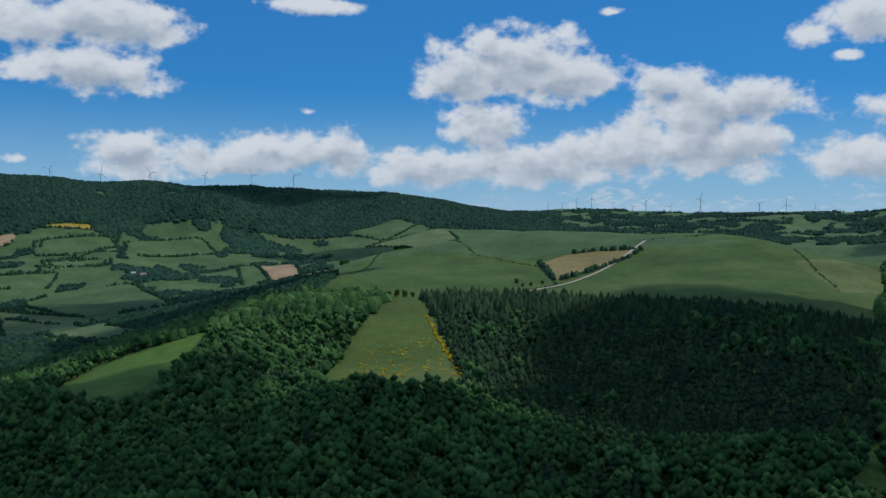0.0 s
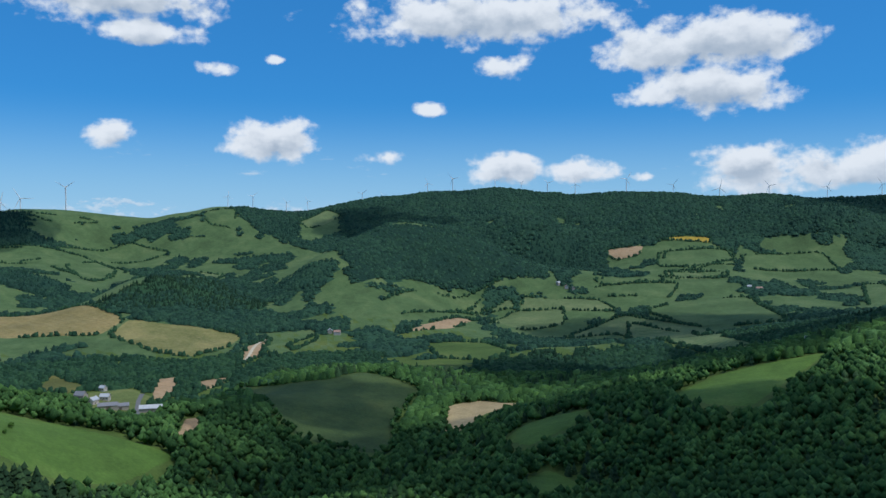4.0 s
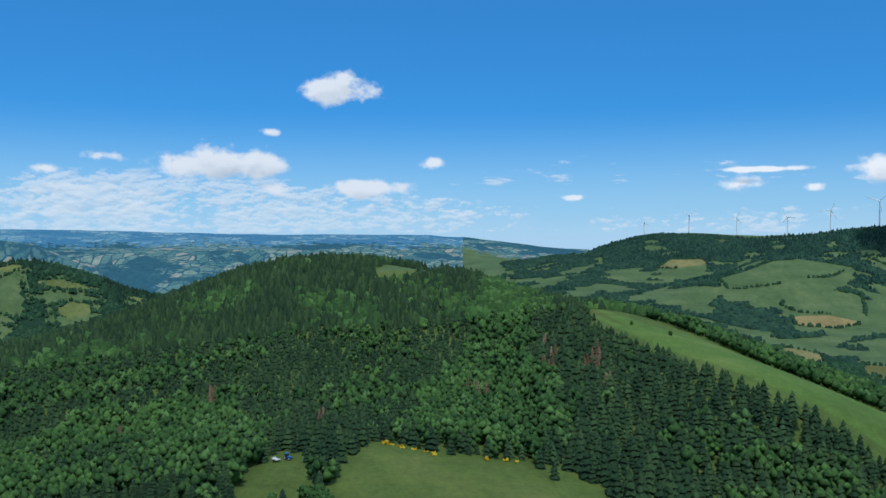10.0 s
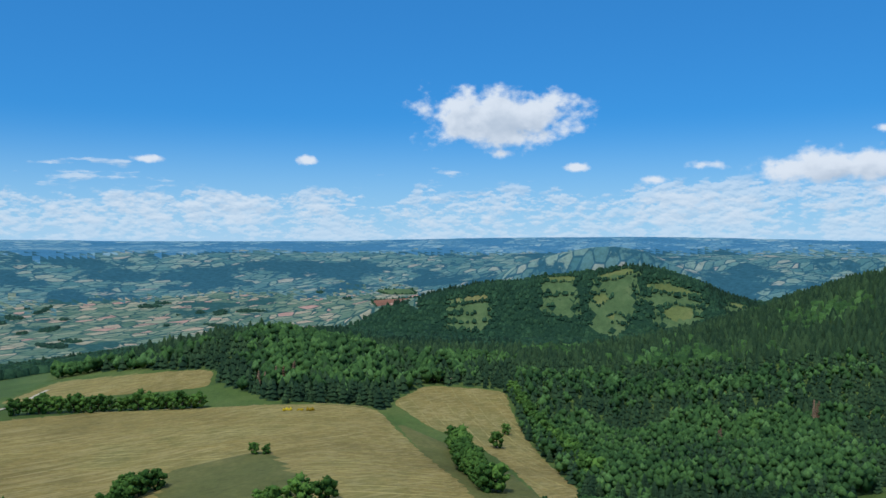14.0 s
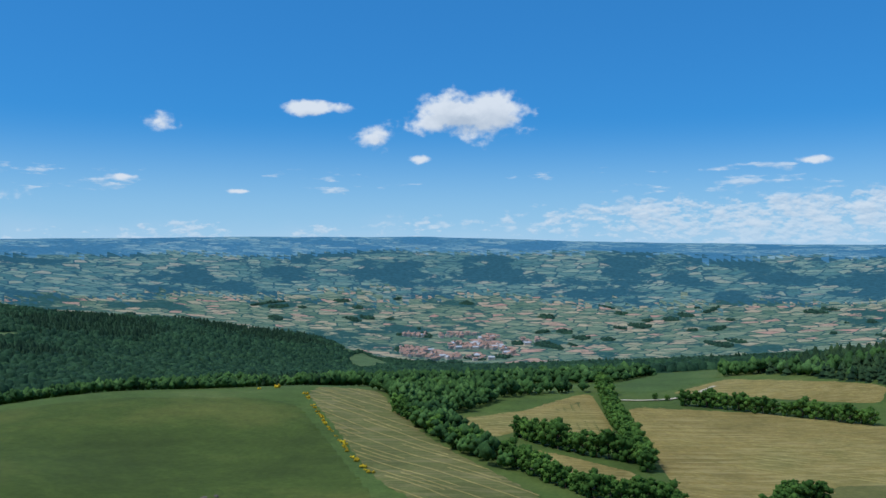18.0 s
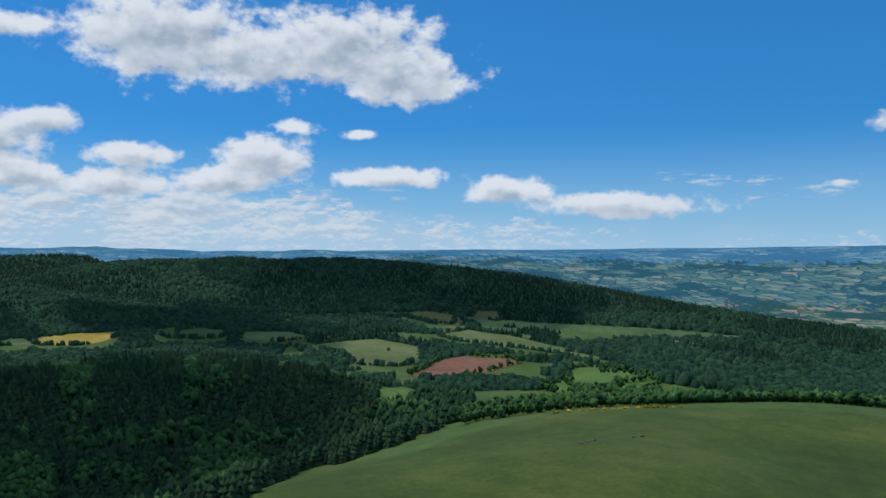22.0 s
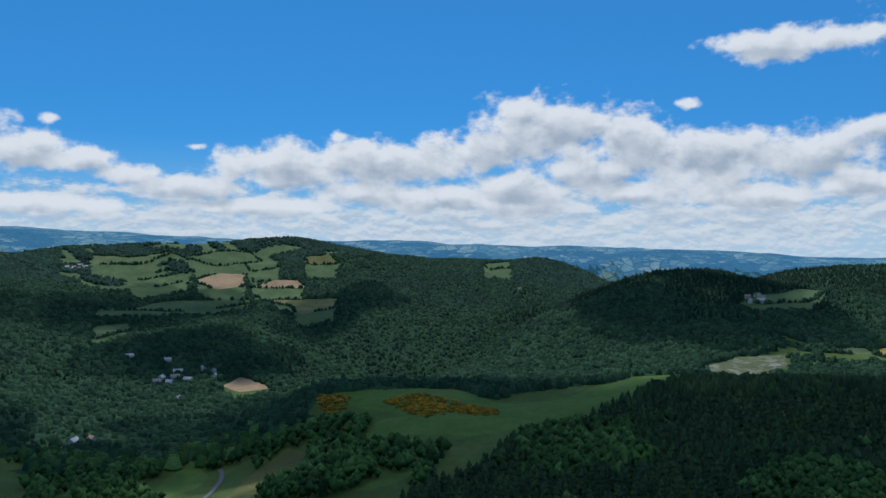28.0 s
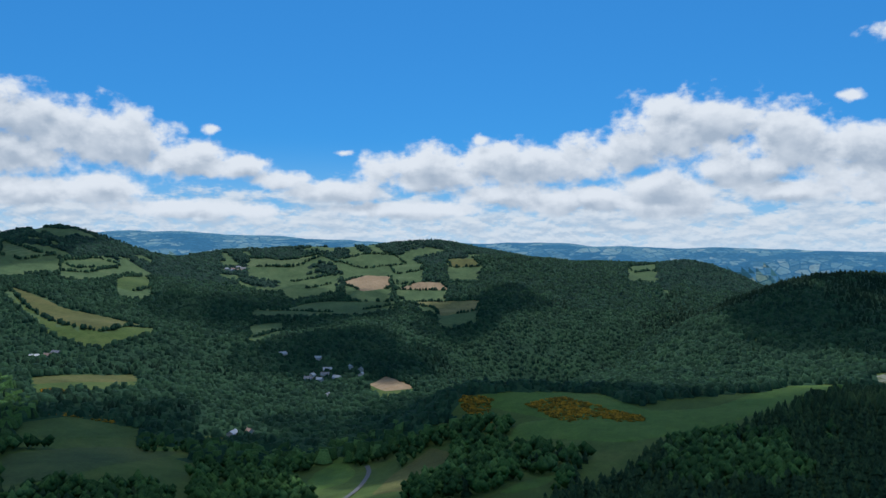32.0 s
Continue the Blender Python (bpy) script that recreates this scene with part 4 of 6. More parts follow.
field("meadow", "bright", "narrow bright grass band behind the hay field", (256, -1305), (120, -1055), (121, -906), (209, -1053))
field("hay_field", "hay", "mown hay field around a green knoll", (23, -554), (-25, -588), (-78, -671), (-85, -663), (-82, -518), (-49, -514), (-19, -524), (-5, -508), layer=1)
field("meadow", "olive", "green knoll inside the hay field", (-32, -565), (-80, -655), (-78, -519), (-50, -520), layer=1)
field("hay_field", "hay", "curved mown strip below a tree row", (-2, -498), (-45, -468), (-80, -429), (-75, -398), (-40, -415), (-16, -441))
field("pasture", "dome", "broad smooth green pasture dome", (341, -172), (409, -224), (477, -287), (366, -275), (396, -336), (387, -405), (406, -460), (353, -503), (259, -557), (166, -592), (131, -570), (88, -471), (50, -367), (42, -323), (106, -287), (175, -251), (217, -227), (278, -162))
field("field", "bright", "green field behind the tree belt", (736, -834), (732, -876), (552, -778), (532, -733), (606, -687))
field("field", "pasture", "green strip behind the dome", (877, -993), (829, -1003), (656, -881), (807, -914))
field("field", "farg", "olive clearing on the wooded slope", (303, -1756), (330, -2179), (188, -1708), (222, -1465))
field("field", "olive", "olive-tan field at the foot of the wooded hill", (1362, -1020), (1375, -1095), (1356, -1162), (1245, -1101), (1192, -1028), (1285, -1023))
field("field", "olive", "small olive field against the woods", (1365, -1230), (1341, -1286), (1231, -1187), (1270, -1151))
field("field", "paleg", "long green field between hedges", (1150, -941), (1175, -1042), (1091, -1078), (965, -1093), (744, -969), (809, -942), (949, -938), (1070, -924))
field("field", "paleg", "rounded green field with a lone tree", (1148, -679), (1166, -757), (1144, -817), (1037, -814), (955, -755), (893, -673), (921, -619), (1005, -653))
field("ploughed_field", "redsoil", "reddish-brown ploughed field ringed by hedges", (811, -621), (909, -743), (928, -801), (858, -848), (827, -839), (804, -742), (799, -636))
field("field", "bright", "bright green field in front of conifers", (633, -671), (695, -809), (621, -797), (563, -785), (581, -716), (574, -632))
field("field", "bright", "small green clearing in the conifers", (693, -493), (698, -533), (656, -515), (630, -457))
field("field", "mustard", "golden yellow field at the forest's edge", (1457, -348), (1506, -428), (1500, -503), (1453, -478), (1363, -392), (1370, -334))
field("field", "pasture", "green field strip below the wooded hill", (1444, -585), (1443, -639), (1334, -636), (1347, -579), (1381, -559))
field("field", "paleg", "pale field strip below the wooded hill", (1363, -669), (1311, -742), (1234, -738), (1232, -668), (1298, -646))
field("clearing", "heath", "grey-brown felled clearing with pale brash rows", (1212, -74), (1292, -122), (1327, -197), (1224, -185), (1143, -123), (1155, -82))
field("field", "pasture", "strip field between hedgerows", (1175, -664), (1133, -620), (978, -571), (1048, -621))
field("field", "pasture", "long strip field by the lane", (871, -996), (724, -959), (718, -896), (822, -917))
field("field", "farg", "hill pasture near the farmstead", (1766, -169), (1870, -271), (2262, -469), (1787, -314), (1737, -211))
field("pasture", "bright", "rolling green pasture with orange gorse", (884, 389), (928, 309), (978, 227), (915, 163), (962, 93), (1144, 17), (1145, -46), (947, 27), (847, 87), (754, 154), (757, 272), (812, 276), (823, 246), (857, 314))
field("meadow", "bright", "green meadow strip below a tree belt", (550, 202), (598, 197), (644, 184), (592, 178), (545, 192))
field("field", "soil", "tan field on the far hillside", (2136, 1280), (2237, 1249), (2243, 1170), (2128, 1114), (2065, 1172))
field("field", "soil", "tan field beside a hedge on the hillside", (2122, 1092), (2219, 1066), (2251, 1007), (2211, 958))
field("field", "pale", "pale bare field with a copse", (2040, 1015), (2153, 837), (1982, 790), (1893, 846), (2026, 922))
field("field", "farg", "long green field on the hillside", (1619, 1245), (1885, 1244), (2036, 1021), (1845, 1080))
field("field", "olive", "long olive field on the slope", (1190, 1524), (1154, 1390), (1141, 1284), (1194, 1224), (1229, 1137), (1056, 1108), (1038, 1194), (1088, 1325))
field("field", "pasture", "green field in a fold of the hill", (1511, 1541), (1658, 1579), (1535, 1448), (1436, 1418), (1434, 1465))
field("field", "farg", "small green field in the woods", (1476, 1122), (1559, 1089), (1506, 1040), (1338, 1012))
field("ploughed_field", "soil", "pinkish ploughed field by the village", (1252, 699), (1329, 700), (1300, 624), (1224, 651))
field("pasture", "olive", "rough pasture with orange gorse", (792, 957), (885, 961), (960, 938), (920, 892), (758, 912))
field("pasture", "pasture", "green pasture below gorse scrub", (625, 768), (681, 773), (706, 739), (721, 695), (679, 670), (606, 695), (582, 731))
field("pasture", "deepg", "broad green field in the valley", (523, 670), (587, 659), (658, 634), (687, 603), (563, 576), (519, 563), (439, 563))
field("field", "bright", "sunlit strip of grass by the lane", (653, 633), (725, 626), (695, 606), (648, 616))
field("meadow", "bright", "sunlit valley meadow ringed by trees", (650, 434), (722, 464), (759, 466), (803, 485), (772, 458), (730, 419), (670, 396), (632, 404))
field("pasture", "olive", "scrubby green slope above the road", (565, 314), (682, 357), (775, 359), (744, 320), (672, 296), (571, 284))
field("field", "farg", "hill pasture in small hedged plots", (2283, 1400), (2396, 1316), (2431, 1251), (2380, 1184), (2277, 1292))
field("field", "farp", "hill pasture plots near the summit", (2101, 1595), (2169, 1473), (2304, 1434), (2189, 1529), (2162, 1641))
field("field", "farg", "pasture on the distant hill", (2802, 562), (2978, 487), (2807, 469), (2751, 533))
field("field", "farp", "pale pasture high on the slope", (1465, 1888), (1444, 1741), (1490, 1718), (1382, 1704), (1362, 1755))
field("field", "farg", "pasture on the far slope", (1477, 1703), (1654, 1698), (1631, 1635), (1466, 1632))
field("field", "farg", "hedged pasture plots", (2054, 1435), (2184, 1339), (2145, 1295), (2010, 1365))
field("field", "paleg", "pale pasture on the far wooded hill", (-1980, -1601), (-2024, -1584), (-2079, -1531), (-2075, -1496), (-2020, -1530))
field("field", "paleg", "pale pasture strip along the far hill's spur", (-1890, -1742), (-1921, -1725), (-1966, -1674), (-1967, -1629), (-1935, -1648))
field("field", "paleg", "irregular pale pasture among far woods", (-2036, -1474), (-2101, -1417), (-2147, -1339), (-2166, -1299), (-2091, -1374))
field("field", "pale", "straw-coloured field on the far hill's foot", (-1672, -1909), (-1757, -1826), (-1756, -1805), (-1723, -1826), (-1674, -1886))
field("field", "redsoil", "red earth bank on the far hillside", (-1909, -2635), (-2052, -2546), (-1619, -1981), (-1871, -2564))
field("field", "farg", "pale field on a far shelf", (-2038, -2808), (-2165, -2717), (-2098, -2581), (-2026, -2683))
field("field", "paleg", "long pale field below the far ridge", (-1923, -1505), (-1953, -1479), (-1954, -1438), (-1940, -1450))
field("field", "paleg", "green slope on the far right hill", (-2185, -1276), (-2234, -1238), (-2220, -1214), (-2175, -1237))
field("field", "paleg", "pale clearing low on the far hill", (-1936, -1566), (-1973, -1545), (-1975, -1516), (-1932, -1532))
field("field", "paleg", "pale plots beside the far woods", (-2023, -1382), (-2064, -1364), (-2092, -1321), (-2062, -1294), (-2024, -1330))
field("field", "farg", "green hill field below the western crest", (1463, 1885), (1452, 1750), (1485, 1701), (1382, 1704), (1362, 1755))
field("field", "farg", "green hill field with scrub near the western crest", (1476, 1682), (1599, 1700), (1641, 1654), (1489, 1601), (1414, 1620))
field("field", "farg", "small hedged pasture on the knoll", (2345, 1227), (2393, 1129), (2302, 1096), (2264, 1165))
field("field", "farg", "small hedged pasture beside the tan fields", (2232, 1148), (2257, 1088), (2216, 1064), (2165, 1104))
field("field", "olive", "rust-tinged heath on the knoll's flank", (2445, 1073), (2495, 995), (2442, 954), (2386, 1028))
field("field", "farg", "green terrace field on the far knoll", (2794, 564), (2969, 496), (2840, 465), (2722, 537))
field("field", "farp", "pale strip field above the yellow crop", (1369, -241), (1421, -291), (1451, -340), (1387, -331), (1372, -290))
field("field", "pasture", "green field edged by dark conifers", (1476, -548), (1464, -630), (1377, -648), (1335, -606), (1392, -544))
field("field", "olive", "olive field high against the forest", (1379, -1025), (1376, -1120), (1316, -1135), (1222, -1048), (1295, -1030))
field("field", "pale", "pale green end of the wide valley field", (-1601, 852), (-1506, 930), (-1397, 986), (-1304, 889), (-1292, 804), (-1371, 773), (-1523, 769))
field("field", "farg", "green plot high on the pasture hill", (-2847, 951), (-2805, 1134), (-2678, 1169), (-2666, 973))
field("field", "farg", "green plot beside a dark copse on the hill", (-2599, 1170), (-2731, 1350), (-2529, 1315), (-2344, 1120))
field("field", "farg", "sloping green plot under the summit", (-2858, 1838), (-2815, 1967), (-2643, 1836), (-2742, 1789))


def windrows(ob, outline, mat, angle, spacing, wide=1.3):
    """Raked rows of cut hay lying across a mown field, each a part of it."""
    u, v = np.array((math.cos(radians(angle)), math.sin(radians(angle)))), np.array((-math.sin(radians(angle)), math.cos(radians(angle))))
    lo, hi = (outline @ v).min(), (outline @ v).max()
    s = np.arange((outline @ u).min(), (outline @ u).max(), 5.0)
    for k in np.arange(lo + spacing, hi - 2, spacing):
        sway = 0.6 * np.sin(s / 31 + k) + 0.5 * np.sin(s / 11 + 2 * k)
        p = s[:, None] * u + (k + sway)[:, None] * v
        ok = inside(outline, p[:, 0], p[:, 1])
        for other, _, kind in FIELDS:
            if kind == "meadow":
                ok &= ~inside(other, p[:, 0], p[:, 1])
        ok &= (np.sin(s / 47 + k * 1.7) + 0.6 * np.sin(s / 19 - k) > -0.15)
        runs = np.split(np.arange(len(s)), np.nonzero(np.diff(ok.astype(int)))[0] + 1)
        vs, ts, n = [], [], 0
        for run in runs:
            if not ok[run[0]] or len(run) < 3:
                continue
            q, m = p[run], len(run)
            w = wide * (0.35 + 0.25 * np.sin(np.arange(m) * 1.7 + k))[:, None] * v
            for side, up in ((-w, 0.0), (0 * w, 0.32), (w, 0.0)):
                e = q + side
                vs.append(np.column_stack([e, height(e[:, 0], e[:, 1]) + 0.2 + np.hypot(*q.mean(0)) * 0.00035 + up]))
            for a, b in ((0, m), (m, 2 * m)):
                i = np.arange(m - 1) + n
                ts += [np.stack([i + a, i + b, i + b + 1], -1), np.stack([i + a, i + b + 1, i + a + 1], -1)]
            n += 3 * m
        if vs:
            row = new("windrow", mesh_of("windrow", np.concatenate(vs), np.concatenate(ts), [mat], smooth=True))
            row.parent = ob


WINDROW = grass("raked_hay", (0.29, 0.24, 0.098), (0.35, 0.29, 0.13))
TURN = (-38, 62, -20, -48, 30, 12)
mown = [o for o in scene.objects if o.name.startswith("hay_field")]
outlines = [f[0] for f in FIELDS if f[2] == "hay_field"]
for ob, outline, angle in zip(mown, outlines, TURN):
    windrows(ob, outline, WINDROW, angle, 5.2, 1.1)


# ---- trees ----
rng = np.random.default_rng(7)


def ico(level):
    bm = bmesh.new()
    bmesh.ops.create_icosphere(bm, subdivisions=level, radius=1.0)
    v, t = np.array([x.co[:] for x in bm.verts]), np.array([[x.index for x in f.verts] for f in bm.faces])
    bm.free()
    return v, t


ICO0, ICO1, ICO2 = ico(1), ico(2), ico(3)
OCTA = (np.array([(1, 0, 0), (-1, 0, 0), (0, 1, 0), (0, -1, 0), (0, 0, 1), (0, 0, -1)], float),
        np.array([(0, 2, 4), (2, 1, 4), (1, 3, 4), (3, 0, 4), (2, 0, 5), (1, 2, 5), (3, 1, 5), (0, 3, 5)]))


def join(pieces):
    vs, ts, n = [], [], 0
    for v, t in pieces:
        vs.append(v), ts.append(t + n)
        n += len(v)
    return np.concatenate(vs), np.concatenate(ts)


def lump(base, r, at, rough=0.25):
    v, t = base
    return v * (1 + rng.normal(0, rough, (len(v), 1))) * r + at, t


def stem(height_m, r, sides=5):
    a = np.arange(sides) * 2 * np.pi / sides
    ringed = [np.stack([np.cos(a) * k, np.sin(a) * k, np.full(sides, z)], -1) for k, z in ((r * 1.3, -1.2), (r * 0.8, height_m * 0.5), (r * 0.25, height_m))]
    t = [(i * sides + j, i * sides + (j + 1) % sides, (i + 1) * sides + (j + 1) % sides) for i in range(2) for j in range(sides)]
    t += [(i * sides + j, (i + 1) * sides + (j + 1) % sides, (i + 1) * sides + j) for i in range(2) for j in range(sides)]
    return np.concatenate(ringed), np.array(t)


def crown_spots(n, h, w, low=0.34):
    """Centres and sizes of the boughs of a broadleaf crown h high and w wide."""
    out = [((0, 0, h * 0.6), w * 0.34)]
    for k in range(n):
        a, z = 2.4 * k + rng.uniform(0, 0.8), h * (low + (0.84 - low) * (k + 0.5) / n)
        reach = w * 0.36 * math.sin(math.pi * min(0.95, max(0.2, (z / h - low * 0.35) / 0.92))) ** 0.7
        out.append(((math.cos(a) * reach, math.sin(a) * reach, z), w * rng.uniform(0.16, 0.24)))
    return out


def broad_near(low=0.34):
    """Crown of leaf sprays on boughs, for a tree 13 m high."""
    pieces = []
    for at, r in crown_spots(11, 13, 10, low):
        at = np.array(at)
        pieces.append(lump(ICO0, r * 0.85, at, 0.12))
        for _ in range(7):
            d = rng.normal(0, 1, 3)
            d /= np.linalg.norm(d)
            d[2] = abs(d[2]) * 0.9 - 0.15
            pieces.append(lump(OCTA, rng.uniform(0.45, 0.85), at + d * r * rng.uniform(0.85, 1.1), 0.35))
    return join(pieces)


def limbs_near():
    pieces = [stem(8.5, 0.36, 6)]
    for k in range(6):
        v, t = stem(5.0, 0.16, 4)
        q = Euler((radians(rng.uniform(35, 60)), 0, radians(60 * k + rng.uniform(-20, 20)))).to_matrix()
        pieces.append((v @ np.array(q).T + (0, 0, rng.uniform(3.2, 6.0)), t))
    return join(pieces)


def broad_mid():
    pieces = [lump(ICO0, (3.7, 3.7, 4.4), np.array((0, 0, 6.2)), 0.1)]
    for at, r in crown_spots(6, 13, 10)[1:]:
        pieces.append(lump(OCTA, r * 1.3, np.array(at), 0.22))
    return join(pieces)


def broad_low():
    pieces = [lump(OCTA, (4.9, 4.9, 5.3), np.array((0, 0, 6.2)), 0.12)]
    for at, r in crown_spots(2, 13, 10)[1:]:
        pieces.append(lump(OCTA, r * 1.6, np.array(at), 0.2))
    return join(pieces)


def conifer(tiers, arms, droop=0.3, h=16.0, w=3.3, tip=0.85):
    """Whorls of drooping boughs round a leader, each whorl a ragged star."""
    pieces = []
    for k in range(tiers):
        f = k / tiers
        z, r = h * (0.12 + 0.84 * f), w * (1 - f) ** tip + 0.3
        a = np.arange(arms * 2) * np.pi / arms + rng.uniform(0, 1)
        rr = np.where(np.arange(arms * 2) % 2, 0.72, 1.0) * r * rng.uniform(0.8, 1.2, arms * 2)
        rim = np.stack([np.cos(a) * rr, np.sin(a) * rr, z - rr * droop + rng.normal(0, 0.15, arms * 2)], -1)
        top = np.array([[0, 0, z + h * 0.8 / tiers + 0.3]])
        n = arms * 2
        pieces.append((np.concatenate([rim, top]), np.array([(j, (j + 1) % n, n) for j in range(n)])))
    return join(pieces)


def pine_near():
    return conifer(11, 7, 0.45, h=14.0, w=4.3, tip=0.75)


def pine_mid():
    return conifer(5, 4, 0.5, h=12.5, w=4.5, tip=0.75)


def pine_low():
    return conifer(3, 3, 0.5, w=4.6, h=11.0, tip=0.75)


def scatter(name, protos, mats, x, y, size, label, category, lean=1.0, sink=0.4, group=""):
    """Many plants as one mesh."""
    if len(x) == 0:
        return None
    z, which = height(x, y), rng.integers(0, len(protos), len(x))
    vs, ts, tint, n = [], [], [], 0
    for k, (v, t) in enumerate(protos):
        sel = np.nonzero(which == k)[0]
        if len(sel) == 0:
            continue
        a, s = rng.uniform(0, 2 * np.pi, len(sel)), size[sel]
        c, q = np.cos(a)[:, None], np.sin(a)[:, None]
        wide = (s * rng.uniform(0.85, 1.15, len(sel)))[:, None]
        px = (v[:, 0] * c - v[:, 1] * q) * wide + x[sel][:, None]
        py = (v[:, 0] * q + v[:, 1] * c) * wide + y[sel][:, None]
        pz = v[:, 2] * s[:, None] * lean + z[sel][:, None] - sink
        vs.append(np.stack([px, py, pz], -1).reshape(-1, 3))
        ts.append((t[None] + (np.arange(len(sel)) * len(v))[:, None, None]).reshape(-1, 3) + n)
        tint.append(np.repeat(rng.uniform(0, 1, len(sel)), len(v)))
        n += len(sel) * len(v)
    ob = new(name, mesh_of(name, np.concatenate(vs), np.concatenate(ts), mats, tint=np.concatenate(tint), smooth=True))
    return tagged(ob, label, category, group, kind="stuff")


def jittered(poly, step):
    p = np.asarray(poly, float)
    lo, hi = p.min(0), p.max(0)
    gx, gy = [g.ravel() for g in np.meshgrid(np.arange(lo[0], hi[0], step), np.arange(lo[1], hi[1], step))]
    gx, gy = gx + rng.uniform(-0.45, 0.45, gx.size) * step, gy + rng.uniform(-0.45, 0.45, gy.size) * step
    keep = inside(p, gx, gy)
    return gx[keep], gy[keep]


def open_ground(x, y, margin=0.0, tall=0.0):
    """True where no field lies, nor within the margin of one; tall trees are also cleared where they would hide a field
    from the camera.
    """
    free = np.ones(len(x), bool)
    # depth hidden behind a tree as seen from the camera's height
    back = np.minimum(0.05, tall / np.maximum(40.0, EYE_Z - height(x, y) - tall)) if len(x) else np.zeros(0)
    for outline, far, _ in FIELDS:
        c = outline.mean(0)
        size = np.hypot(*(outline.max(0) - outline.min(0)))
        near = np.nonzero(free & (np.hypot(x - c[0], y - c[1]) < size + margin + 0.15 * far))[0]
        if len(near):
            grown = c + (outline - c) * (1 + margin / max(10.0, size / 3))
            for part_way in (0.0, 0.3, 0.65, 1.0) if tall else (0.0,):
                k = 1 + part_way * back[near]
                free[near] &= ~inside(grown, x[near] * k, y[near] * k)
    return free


BROAD_MID, BROAD_LOW = [[make() for _ in range(6)] for make in (broad_mid, broad_low)]
PINE_MID, PINE_LOW = [pine_mid() for _ in range(5)], [pine_low() for _ in range(5)]
NEAR_BROAD, NEAR_PINE = [], []


def dome(wide, tall, cap):
    """A small crown for far woods: five low boughs and three at the top."""
    a, b = np.arange(5) * 2 * np.pi / 5, np.arange(3) * 2 * np.pi / 3 + 0.4
    v = np.concatenate([np.stack([np.cos(a), np.sin(a), np.zeros(5)], -1), np.stack([np.cos(b) * cap, np.sin(b) * cap, np.ones(3)], -1)])
    v = v * (1 + rng.normal(0, 0.16, (8, 1))) * (wide, wide, tall) + (0, 0, 1.2)
    return v, np.array([(0, 1, 5), (1, 6, 5), (1, 2, 6), (2, 3, 6), (3, 7, 6), (3, 4, 7), (4, 0, 5), (4, 5, 7), (5, 6, 7)])


def far_crown():
    return dome(6.4, 8.2, 0.66)


def far_spire():
    return dome(4.6, 11.5, 0.2)


FAR_CROWN, FAR_SPIRE = [far_crown() for _ in range(8)], [far_spire() for _ in range(6)]


def canopy(label, kind, *corners, step=10.0, bare=0.0):
    """Far closed woods: crown by crown over a leaf-coloured underlay, ragged at the edges and open where bare."""
    p = np.asarray(corners, float)
    # Woods centred past 2150 m switch to the haze-tinted leaf colours.
    leafy, needly = (HAZED_LEAF, HAZED_NEEDLE) if np.hypot(*p.T).mean() > 2150 else (FAR_LEAF, FAR_NEEDLE)

    def wooded(x, y):
        ragged = 14 * wave(x, y, 37.0)
        full = inside(p, x + ragged, y + ragged)
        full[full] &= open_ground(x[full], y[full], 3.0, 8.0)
        return full & (0.5 + 0.28 * wave(x, y, 85.0) + 0.24 * wave(y, x, 31.0) > bare)

    # A coarse leaf-coloured sheet stands in for the shaded gaps between crowns.
    cell = 18.0
    lo, hi = p.min(0) - 20, p.max(0) + 20
    gx, gy = np.meshgrid(np.arange(lo[0], hi[0], cell), np.arange(lo[1], hi[1], cell))
    mask = wooded((gx[:-1, :-1] + cell / 2).ravel(), (gy[:-1, :-1] + cell / 2).ravel()).reshape(gx.shape[0] - 1, -1)
    inner = np.zeros(gx.shape, bool)
    inner[1:-1, 1:-1] = mask[1:, 1:] & mask[:-1, 1:] & mask[1:, :-1] & mask[:-1, :-1]
    n = np.arange(gx.size).reshape(gx.shape)
    a, b, c, d = n[:-1, :-1][mask], n[:-1, 1:][mask], n[1:, 1:][mask], n[1:, :-1][mask]
    used, t = np.unique(np.concatenate([np.stack([a, b, c], -1), np.stack([a, c, d], -1)]), return_inverse=True)
    x, y = gx.ravel()[used], gy.ravel()[used]
    z = height(x, y) + np.where(inner.ravel()[used], 4.5, 0.15)
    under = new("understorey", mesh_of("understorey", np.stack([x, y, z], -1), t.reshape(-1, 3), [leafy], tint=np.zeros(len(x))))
    tagged(under, "leaf-coloured sheet darkening the gaps beneath the crowns", "undergrowth", kind="stuff")
    x, y = jittered([(lo[0], lo[1]), (hi[0], lo[1]), (hi[0], hi[1]), (lo[0], hi[1])], step)
    keep = wooded(x, y)
    x, y = x[keep], y[keep]
    pine = 0.5 + 0.42 * wave(x, y, 120.0) + rng.normal(0, 0.05, len(x)) < kind
    s = rng.uniform(0.6, 1.3, len(x)) * step / 10.0
    flat = 0.95 if np.hypot(*p.T).mean() < 2150 else 0.72
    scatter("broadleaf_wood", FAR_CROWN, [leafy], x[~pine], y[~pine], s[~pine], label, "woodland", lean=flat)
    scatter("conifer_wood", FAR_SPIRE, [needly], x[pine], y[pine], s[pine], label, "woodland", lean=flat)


GROVES = []


def grove(share, *corners):
    """A part of a wood with its own share of conifers."""
    GROVES.append((share, np.asarray(corners, float)))


